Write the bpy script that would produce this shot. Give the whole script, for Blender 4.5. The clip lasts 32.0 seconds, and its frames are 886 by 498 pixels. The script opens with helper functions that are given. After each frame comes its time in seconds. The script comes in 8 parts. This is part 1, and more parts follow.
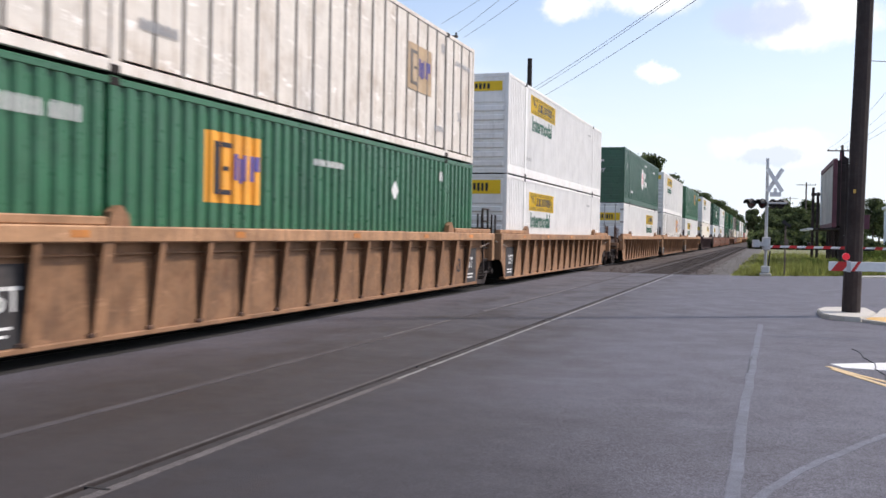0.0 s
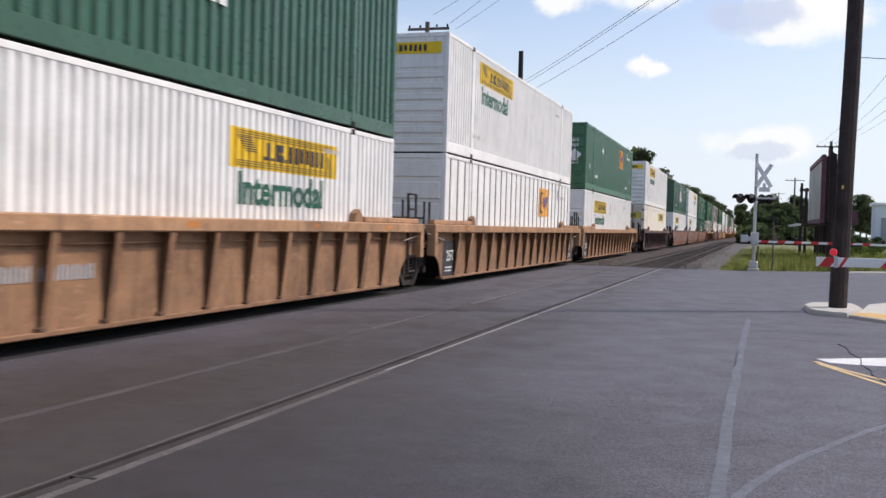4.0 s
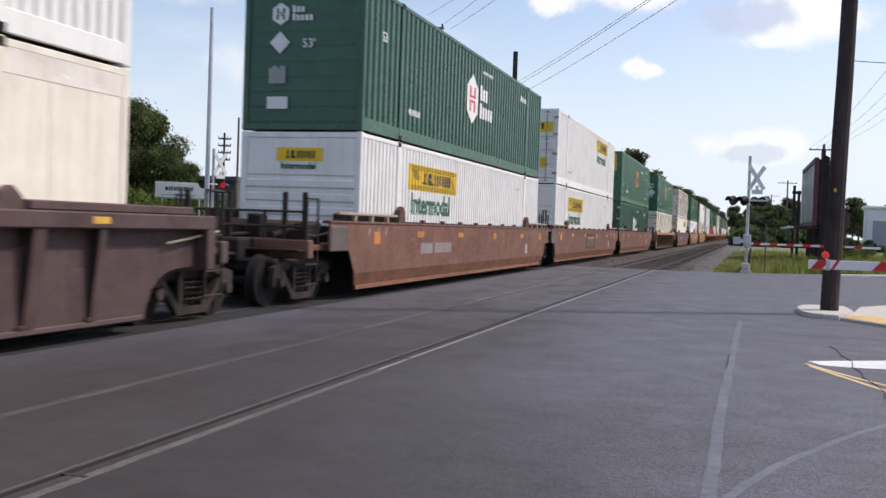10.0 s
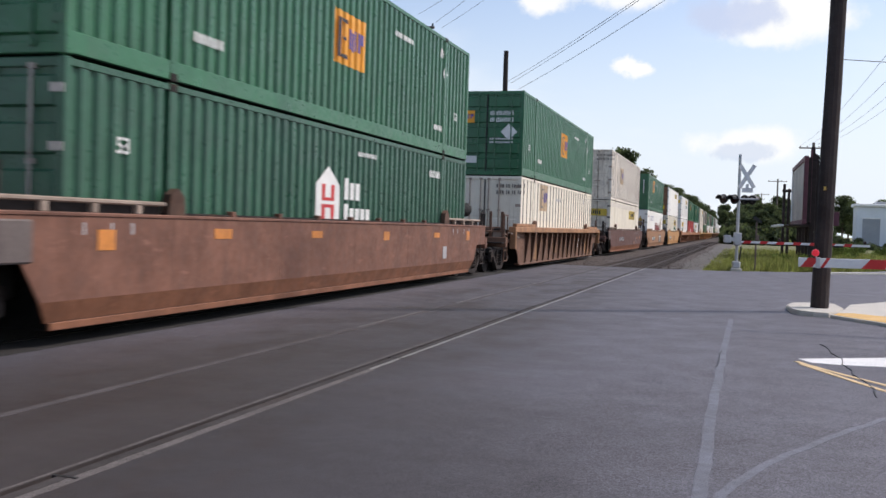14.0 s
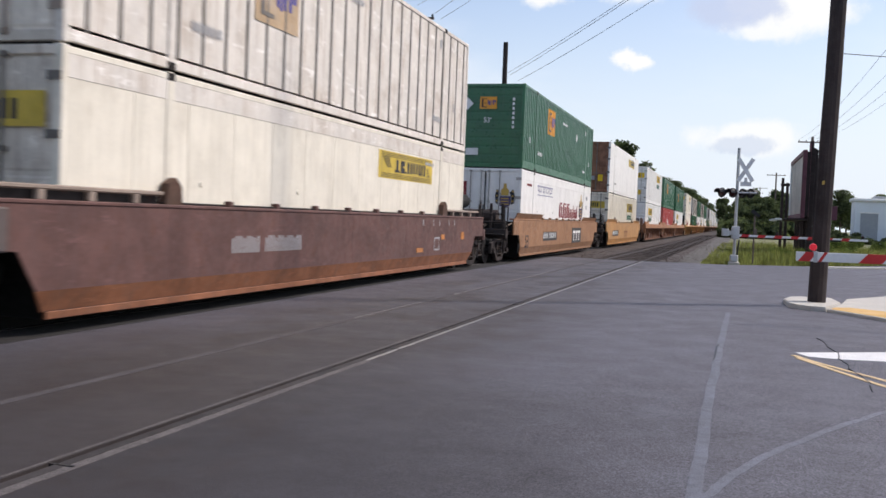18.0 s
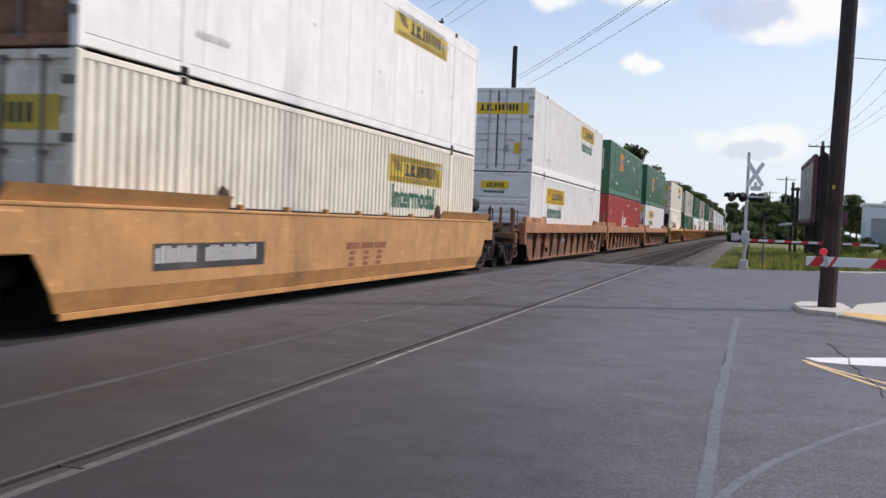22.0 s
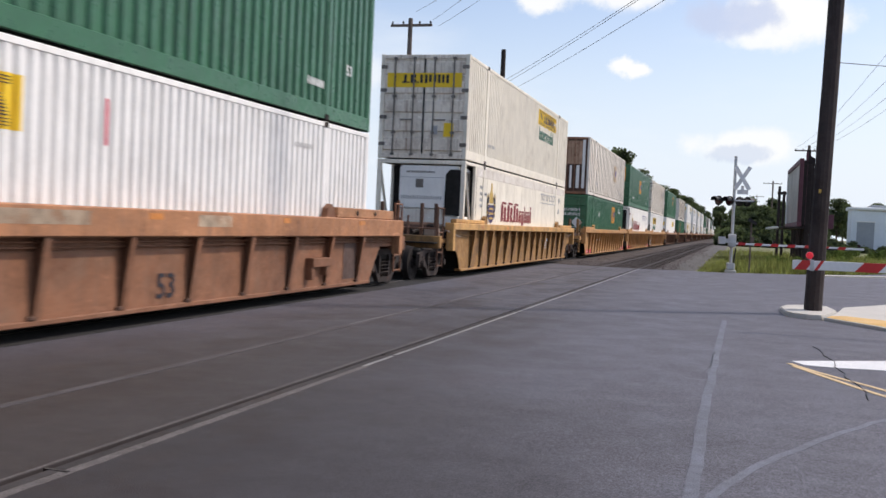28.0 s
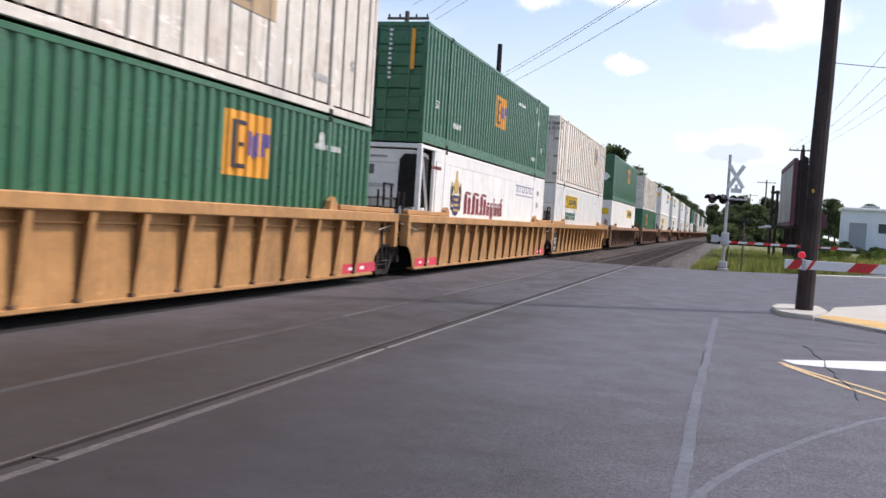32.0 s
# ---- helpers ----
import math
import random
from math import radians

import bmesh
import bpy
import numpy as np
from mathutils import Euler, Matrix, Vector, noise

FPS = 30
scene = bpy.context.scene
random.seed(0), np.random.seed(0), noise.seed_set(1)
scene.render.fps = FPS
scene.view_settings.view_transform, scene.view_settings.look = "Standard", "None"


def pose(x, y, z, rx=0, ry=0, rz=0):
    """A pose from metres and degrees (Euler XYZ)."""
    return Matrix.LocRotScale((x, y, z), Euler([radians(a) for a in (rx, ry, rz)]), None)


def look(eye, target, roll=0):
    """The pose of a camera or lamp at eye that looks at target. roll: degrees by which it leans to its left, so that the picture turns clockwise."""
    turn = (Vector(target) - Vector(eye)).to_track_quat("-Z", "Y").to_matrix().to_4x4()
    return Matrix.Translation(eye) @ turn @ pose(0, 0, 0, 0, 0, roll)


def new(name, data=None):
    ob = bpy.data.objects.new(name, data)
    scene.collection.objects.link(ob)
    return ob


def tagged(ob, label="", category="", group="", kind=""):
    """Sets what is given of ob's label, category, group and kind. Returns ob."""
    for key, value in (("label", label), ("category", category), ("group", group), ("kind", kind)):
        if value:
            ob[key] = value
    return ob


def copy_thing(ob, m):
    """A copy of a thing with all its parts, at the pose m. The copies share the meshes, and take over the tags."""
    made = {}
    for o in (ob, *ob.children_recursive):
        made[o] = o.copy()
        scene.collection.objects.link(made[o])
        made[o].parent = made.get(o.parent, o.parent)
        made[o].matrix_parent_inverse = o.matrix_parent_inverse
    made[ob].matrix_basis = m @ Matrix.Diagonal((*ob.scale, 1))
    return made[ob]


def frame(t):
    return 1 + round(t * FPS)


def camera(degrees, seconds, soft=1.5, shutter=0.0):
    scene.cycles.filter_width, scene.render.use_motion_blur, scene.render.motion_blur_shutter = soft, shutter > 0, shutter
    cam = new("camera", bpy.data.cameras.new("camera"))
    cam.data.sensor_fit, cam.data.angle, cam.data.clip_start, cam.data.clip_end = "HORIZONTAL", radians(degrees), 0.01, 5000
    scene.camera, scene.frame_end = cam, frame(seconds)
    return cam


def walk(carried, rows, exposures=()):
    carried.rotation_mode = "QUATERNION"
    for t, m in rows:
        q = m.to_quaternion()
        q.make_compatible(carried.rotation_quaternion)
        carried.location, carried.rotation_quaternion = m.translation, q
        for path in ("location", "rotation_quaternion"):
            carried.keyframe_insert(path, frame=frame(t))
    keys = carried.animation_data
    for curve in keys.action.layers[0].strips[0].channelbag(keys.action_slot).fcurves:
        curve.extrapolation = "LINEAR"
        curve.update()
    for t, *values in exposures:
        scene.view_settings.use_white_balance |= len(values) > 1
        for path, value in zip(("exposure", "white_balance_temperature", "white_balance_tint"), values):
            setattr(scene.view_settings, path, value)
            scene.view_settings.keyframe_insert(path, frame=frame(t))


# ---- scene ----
cam = camera(49.2, 32.0, shutter=0.28)
EYE = (0.0, 0.0, 1.466)          # carried at chest height, standing at the crossing
TURNS = [                        # seconds, yaw, pitch, roll
    (0, 18.545, -0.982, -1.078), (0.5, 18.545, -1.003, -1.316), (1, 18.454, -1.125, -1.232), (1.5, 18.283, -1.289, -1.325),
    (2, 18.133, -1.359, -1.412), (2.5, 17.902, -1.441, -1.477), (3, 17.987, -1.605, -1.706), (3.5, 18.018, -1.565, -1.623),
    (5.5, 17.599, -1.017, -1.799), (6, 17.699, -1.005, -1.809), (6.5, 17.674, -1.127, -1.841), (7, 17.594, -1.092, -1.927),
    (7.5, 17.566, -0.970, -1.800), (8, 17.692, -0.924, -1.815), (8.5, 17.907, -1.068, -1.679), (9, 17.881, -1.436, -1.976),
    (9.5, 17.638, -1.565, -1.943), (10, 17.530, -1.436, -2.058), (10.5, 17.473, -1.616, -1.981), (11, 17.494, -1.734, -2.011),
    (11.5, 17.508, -1.502, -1.875), (12, 17.616, -1.484, -1.685), (12.5, 17.475, -1.550, -1.704), (13, 17.059, -1.436, -1.790),
    (13.5, 16.972, -1.411, -1.847), (15.5, 17.432, -1.819, -2.081), (16, 17.556, -1.886, -2.163), (16.5, 17.408, -1.952, -2.227),
    (17, 17.035, -1.994, -2.340), (17.5, 17.053, -1.915, -2.449), (18, 16.905, -1.965, -2.297), (18.5, 16.969, -2.126, -2.144),
    (19, 17.011, -1.952, -1.976), (19.5, 17.115, -1.732, -2.035), (20, 17.240, -1.629, -2.446), (20.5, 17.549, -1.599, -2.474),
    (21, 17.557, -1.645, -2.351), (21.5, 17.485, -1.700, -2.446), (22, 17.438, -1.770, -2.444), (22.5, 17.286, -1.822, -2.170),
    (23, 17.287, -1.724, -2.178), (23.5, 17.450, -1.610, -2.377), (24, 17.530, -1.645, -2.514), (24.5, 17.521, -1.785, -2.520),
    (26.5, 16.922, -1.234, -2.513), (27, 16.840, -1.316, -2.338), (27.5, 16.766, -1.468, -2.637), (28, 16.731, -1.572, -2.596),
    (28.5, 16.736, -1.777, -2.988), (29, 17.051, -1.932, -3.269), (29.5, 17.422, -2.003, -3.532), (30, 17.612, -2.392, -4.930),
    (30.5, 17.631, -2.572, -4.820), (31, 17.024, -2.334, -4.077), (31.5, 16.375, -2.054, -3.892), (32, 16.356, -1.917, -3.511),
]
walk(cam, [(t, pose(*EYE, 90 + p, r, y)) for t, y, p, r in TURNS],
     exposures=[(0, 0.20), (1, 0.16), (2, 0.0), (3, 0.02), (6, -0.04), (8, -0.04), (9, 0.0), (12, 0.04), (17, 0.03), (20, -0.03), (21, -0.06), (22, -0.04), (24, 0.06), (27, 0.10), (28, 0.02), (29, 0.06), (30, 0.02), (31, 0.20), (32, 0.20)])

# ---------------------------------------------------------------- light
SUN_DIR = Vector((0.72, 0.46, 0.98)).normalized()      # towards the sun: beyond the crossing, to the right of the track
world = bpy.data.worlds.new("sky")
scene.world = world
world.use_nodes = True


class Nodes:
    """Small helper to chain shader nodes."""

    def __init__(self, tree):
        self.tree = tree
        tree.nodes.clear()

    def add(self, kind, inputs=None, **settings):
        n = self.tree.nodes.new(kind)
        for k, v in settings.items():
            setattr(n, k, v)
        for k, v in (inputs or {}).items():
            if isinstance(v, bpy.types.NodeSocket):
                self.tree.links.new(v, n.inputs[k])
            else:
                n.inputs[k].default_value = v
        return n

    def math(self, op, a, b=0.5, clamp=False):
        return self.add("ShaderNodeMath", {0: a, 1: b}, operation=op, use_clamp=clamp).outputs[0]

    def vec(self, op, a, b=(0, 0, 0)):
        n = self.add("ShaderNodeVectorMath", {0: a, 1: b}, operation=op)
        return n.outputs["Value"] if op in ("DOT_PRODUCT", "LENGTH") else n.outputs[0]

    def noise(self, vector, scale, detail=4.0, rough=0.55):
        return self.add("ShaderNodeTexNoise", {"Vector": vector, "Scale": scale, "Detail": detail, "Roughness": rough}).outputs["Fac"]

    def ramp(self, value, lo, hi, a=0.0, b=1.0):
        n = self.add("ShaderNodeMapRange", {"Value": value, "From Min": lo, "From Max": hi, "To Min": a, "To Max": b}, interpolation_type="SMOOTHSTEP")
        return n.outputs["Result"]

    def mix(self, fac, a, b):
        n = self.tree.nodes.new("ShaderNodeMix")
        n.data_type = "RGBA"
        for k, v in ((0, fac), (6, a), (7, b)):
            if isinstance(v, bpy.types.NodeSocket):
                self.tree.links.new(v, n.inputs[k])
            else:
                n.inputs[k].default_value = v if k == 0 else (*v[:3], 1)
        return n.outputs[2]

    def out(self, kind, socket, name="Surface"):
        self.tree.links.new(socket, self.add(kind).inputs[name])


def build_sky():
    n = Nodes(world.node_tree)
    way = n.add("ShaderNodeTexCoord").outputs["Generated"]
    sky = n.add("ShaderNodeTexSky", sky_type="NISHITA", sun_disc=False, sun_elevation=math.asin(SUN_DIR.z),
                sun_rotation=math.atan2(SUN_DIR.x, SUN_DIR.y), dust_density=2.0, air_density=1.0, ozone_density=1.5).outputs[0]
    sky = n.vec("MULTIPLY", sky, (0.170, 0.165, 0.172))
    z = n.add("ShaderNodeSeparateXYZ", {0: way}).outputs
    # summer haze whitens the sky towards the horizon
    haze = n.ramp(z[2], -0.02, 0.27, 0.92, 0.10)
    # the haze is bright on the sun's side and thins out behind
    side = n.ramp(n.vec("DOT_PRODUCT", way, (0.707, 0.707, 0.0)), -0.55, 0.30, 0.80, 1.0)
    col = n.mix(n.math("MULTIPLY", haze, side), sky, (0.86, 0.94, 1.06))
    # thin high cloud over the whole dome
    up = n.math("ADD", n.math("MAXIMUM", z[2], 0.0), 0.16)
    flat = n.add("ShaderNodeCombineXYZ", {0: n.math("DIVIDE", z[0], up), 1: n.math("DIVIDE", z[1], up), 2: 0.3}).outputs[0]
    veil = n.ramp(n.noise(flat, 0.9, 7.0, 0.58), 0.48, 0.76, 0.0, 0.42)
    col = n.mix(n.math("MULTIPLY", veil, side), col, (0.93, 0.96, 1.02))
    # separate cumulus clouds: bearing, height, half width, half height, colour, edge
    def cloud(col, yaw, lift, wide, high, colour, strength, grain):
        d = Vector((math.sin(radians(yaw)) * math.cos(radians(lift)), math.cos(radians(yaw)) * math.cos(radians(lift)), math.sin(radians(lift))))
        right = d.cross(Vector((0, 0, 1))).normalized()
        top = right.cross(d)
        rough = n.math("SUBTRACT", n.noise(way, grain, 6.0, 0.6), 0.5)
        a = n.vec("DOT_PRODUCT", way, tuple(right / math.tan(radians(wide))))
        b = n.math("SUBTRACT", n.vec("DOT_PRODUCT", way, tuple(top / math.tan(radians(high)))), 0.0)
        r = n.math("SQRT", n.math("ADD", n.math("MULTIPLY", a, a), n.math("MULTIPLY", b, b)))
        r = n.math("ADD", r, n.math("MULTIPLY", rough, 1.9))
        front = n.ramp(n.vec("DOT_PRODUCT", way, tuple(d)), 0.8, 0.85)
        m = n.math("MULTIPLY", n.ramp(r, 0.55, 1.15, strength, 0.0), front)
        return n.mix(m, col, colour)
    for c in CLOUDS:
        col = cloud(col, *c)
    bg = n.add("ShaderNodeBackground", {"Color": col, "Strength": 1.0}).outputs[0]
    n.out("ShaderNodeOutputWorld", bg)


CLOUDS = [
    (-11.3, 13.2, 1.9, 0.95, (1.0, 1.0, 1.0), 0.95, 26.0),
    (-7.3, 13.6, 3.4, 1.1, (1.0, 1.0, 1.0), 0.9, 20.0),
    (2.3, 12.0, 3.6, 1.7, (1.0, 1.0, 1.0), 1.0, 16.0),
    (1.2, 10.85, 1.7, 0.5, (1.0, 1.0, 1.0), 0.8, 24.0),
    (-0.9, 12.0, 3.0, 1.15, (0.60, 0.67, 0.87), 0.85, 22.0),
    (-6.70, 9.50, 0.9, 0.55, (1.0, 1.0, 1.0), 1.0, 46.0),
    (-5.9, 9.20, 0.85, 0.52, (1.0, 1.0, 1.0), 1.0, 46.0),
    (0.4, 5.1, 3.4, 1.0, (1.0, 1.0, 1.0), 0.85, 18.0),
    (0.1, 4.62, 1.9, 0.55, (0.62, 0.70, 0.86), 0.65, 44.0),
    (-25.0, 8.5, 6.0, 1.5, (0.93, 0.95, 0.98), 0.6, 14.0),
    (-34.0, 13.5, 7.0, 1.6, (0.93, 0.95, 0.99), 0.6, 12.0),
]
build_sky()
sun = new("sun", bpy.data.lights.new("sun", "SUN"))
sun.data.energy, sun.data.angle, sun.data.color = 3.05, radians(2.6), (1.0, 0.895, 0.80)
sun.matrix_world = look(tuple(SUN_DIR * 100), (0, 0, 0))
scene.view_settings.exposure = 0.0


# ---------------------------------------------------------------- materials
def material(name, base, rough=0.55, metal=0.0, vary=0.12, scale=1.5, dirt=(0.12, 0.09, 0.07), soiling=0.0, streaks=0.0,
             rust=0.0, grain=0.04, grain_scale=90.0, spread=True, gloss=0.3):
    """Paint, metal, timber or stone: base colour with slow variation, dirt in blotches, streaks that run down, rust and fine relief."""
    m = bpy.data.materials.new(name)
    m.use_nodes = True
    n = Nodes(m.node_tree)
    at = n.add("ShaderNodeTexCoord").outputs["Object"]
    if spread:
        shift = n.math("MULTIPLY", n.add("ShaderNodeObjectInfo").outputs["Random"], 53.0)
        at = n.vec("ADD", at, n.add("ShaderNodeCombineXYZ", {0: 0.0, 1: shift, 2: 0.0}).outputs[0])
    slow = n.noise(at, scale, 5.0, 0.6)
    fine = n.noise(at, scale * 14, 3.0, 0.6)
    k = n.math("ADD", n.ramp(slow, 0.3, 0.7, 1 - vary, 1 + vary), n.ramp(fine, 0.3, 0.7, -vary * 0.4, vary * 0.4))
    col = n.vec("MULTIPLY", n.add("ShaderNodeCombineXYZ", {0: k, 1: k, 2: k}).outputs[0], tuple(base))
    if soiling:
        col = n.mix(n.ramp(n.noise(at, scale * 0.8, 7.0, 0.68), 0.48, 0.75, 0.0, soiling), col, dirt)
    if streaks:
        run = n.vec("MULTIPLY", at, (5.0, 5.0, 0.25))
        col = n.mix(n.ramp(n.noise(run, 1.6, 6.0, 0.65), 0.50, 0.78, 0.0, streaks), col, dirt)
        # thin runs, and worn blotches where the runs are many
        drip = n.ramp(n.noise(n.vec("MULTIPLY", at, (16.0, 16.0, 0.5)), 1.3, 4.0, 0.6), 0.52, 0.70, 0.0, streaks * 0.75)
        drip = n.math("MULTIPLY", drip, n.ramp(n.noise(at, 0.7, 4.0, 0.6), 0.36, 0.62))
        col = n.mix(drip, col, n.vec("MULTIPLY", n.add("ShaderNodeCombineXYZ", {0: dirt[0], 1: dirt[1], 2: dirt[2]}).outputs[0], (0.75, 0.7, 0.66)))
        if rust:
            rubbed = n.ramp(n.noise(n.vec("MULTIPLY", at, (1.0, 0.6, 2.2)), 2.6, 9.0, 0.75), 0.57, 0.66, 0.0, min(0.8, streaks + rust))
            col = n.mix(rubbed, col, n.vec("MULTIPLY", n.add("ShaderNodeCombineXYZ", {0: base[0], 1: base[1], 2: base[2]}).outputs[0], (1.45, 1.5, 1.6)))
    if spread:
        tone = n.ramp(n.add("ShaderNodeObjectInfo").outputs["Random"], 0.0, 1.0, 1 - vary * 0.45, 1 + vary * 0.45)
        col = n.vec("MULTIPLY", col, n.add("ShaderNodeCombineXYZ", {0: tone, 1: tone, 2: tone}).outputs[0])
    if rust:
        col = n.mix(n.ramp(n.noise(at, scale * 2.2, 8.0, 0.72), 0.56, 0.66, 0.0, rust), col, (0.13, 0.05, 0.025))
    bump = n.add("ShaderNodeBump", {"Strength": min(1.0, grain * 6), "Distance": grain * 0.1, "Height": n.noise(at, grain_scale, 3.0, 0.6)})
    b = n.add("ShaderNodeBsdfPrincipled", {"Base Color": col, "Metallic": metal, "Normal": bump.outputs[0],
              "Roughness": n.ramp(n.noise(at, scale * 5, 4.0, 0.6), 0.3, 0.7, rough - 0.1, min(1.0, rough + 0.12)), "Specular IOR Level": gloss})
    n.out("ShaderNodeOutputMaterial", b.outputs[0])
    return m


def glowing(name, colour, strength):
    m = bpy.data.materials.new(name)
    m.use_nodes = True
    b = m.node_tree.nodes["Principled BSDF"]
    b.inputs["Base Color"].default_value = (*colour, 1)
    b.inputs["Emission Color"].default_value = (*colour, 1)
    b.inputs["Emission Strength"].default_value = strength
    return m


def ground_material(name, base, second, stain, scale, grain_scale, relief, track_stain=0.0, speck=0.35, gloss=0.84):
    m = bpy.data.materials.new(name)
    m.use_nodes = True
    n = Nodes(m.node_tree)
    at = n.add("ShaderNodeTexCoord").outputs["Object"]
    fine = n.noise(at, grain_scale, 2.0, 0.8)
    mid = n.noise(at, scale * 5, 6.0, 0.65)
    slow = n.noise(at, scale, 6.0, 0.6)
    col = n.mix(n.ramp(slow, 0.35, 0.68), base, second)
    col = n.mix(n.ramp(mid, 0.52, 0.75, 0.0, 0.14), col, stain)
    k = n.ramp(fine, 0.34, 0.66, 1 - speck, 1 + speck)
    k = n.math("MULTIPLY", k, n.ramp(n.noise(at, 24.0, 5.0, 0.75), 0.34, 0.66, 1 - speck * 0.4, 1 + speck * 0.4))
    k = n.math("MULTIPLY", k, n.ramp(n.noise(at, 2.3, 5.0, 0.65), 0.3, 0.7, 1 - speck * 0.07, 1 + speck * 0.07))
    col = n.vec("MULTIPLY", col, n.add("ShaderNodeCombineXYZ", {0: k, 1: k, 2: k}).outputs[0])
    if track_stain:
        # brake dust and rust lie brown in the disused track, worn uneven
        x, y = n.add("ShaderNodeSeparateXYZ", {0: at}).outputs[:2]
        worn = n.math("MULTIPLY", n.math("SUBTRACT", slow, 0.5), 5.0)
        edge = n.math("ADD", x, worn)
        off = n.math("ADD", n.math("ABSOLUTE", n.math("ADD", x, 4.45)), n.math("MULTIPLY", worn, 0.5))
        col = n.mix(n.math("MULTIPLY", n.ramp(off, 0.6, 3.4, track_stain, 0.0), n.ramp(y, 6.0, 22.0, 1.0, 0.35)), col, (0.031, 0.0235, 0.022))
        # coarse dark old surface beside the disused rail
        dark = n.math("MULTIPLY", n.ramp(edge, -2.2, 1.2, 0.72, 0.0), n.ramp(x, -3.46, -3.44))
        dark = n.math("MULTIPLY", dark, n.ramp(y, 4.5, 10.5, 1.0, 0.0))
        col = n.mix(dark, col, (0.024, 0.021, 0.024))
        # oily blotches between and beside the rails
        blot = n.math("MULTIPLY", n.ramp(n.noise(n.vec("MULTIPLY", at, (1.0, 0.55, 1.0)), 0.9, 7.0, 0.72), 0.46, 0.60), n.ramp(off, 0.8, 2.6, 0.7, 0.0))
        col = n.mix(blot, col, (0.026, 0.017, 0.015))
    rough = n.ramp(mid, 0.3, 0.7, gloss - 0.1, gloss + 0.1)
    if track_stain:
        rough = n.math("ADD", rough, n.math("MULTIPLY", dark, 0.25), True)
    bump = n.add("ShaderNodeBump", {"Strength": 0.45, "Distance": relief, "Height": fine})
    b = n.add("ShaderNodeBsdfPrincipled", {"Base Color": col, "Normal": bump.outputs[0], "Roughness": rough, "Specular IOR Level": 0.5})
    n.out("ShaderNodeOutputMaterial", b.outputs[0])
    return m


def leaf_material(name, dark, light):
    m = bpy.data.materials.new(name)
    m.use_nodes = True
    n = Nodes(m.node_tree)
    r = n.add("ShaderNodeNewGeometry").outputs["Random Per Island"]
    col = n.mix(r, dark, light)
    clump = n.ramp(n.noise(n.add("ShaderNodeTexCoord").outputs["Object"], 0.55, 4.0, 0.6), 0.36, 0.64, 0.50, 1.40)
    col = n.vec("MULTIPLY", col, n.add("ShaderNodeCombineXYZ", {0: clump, 1: clump, 2: clump}).outputs[0])
    d = n.add("ShaderNodeBsdfDiffuse", {"Color": col}).outputs[0]
    t = n.add("ShaderNodeBsdfTranslucent", {"Color": n.vec("MULTIPLY", col, (1.0, 1.15, 0.7))}).outputs[0]
    n.out("ShaderNodeOutputMaterial", n.add("ShaderNodeMixShader", {0: 0.45, 1: d, 2: t}).outputs[0])
    return m


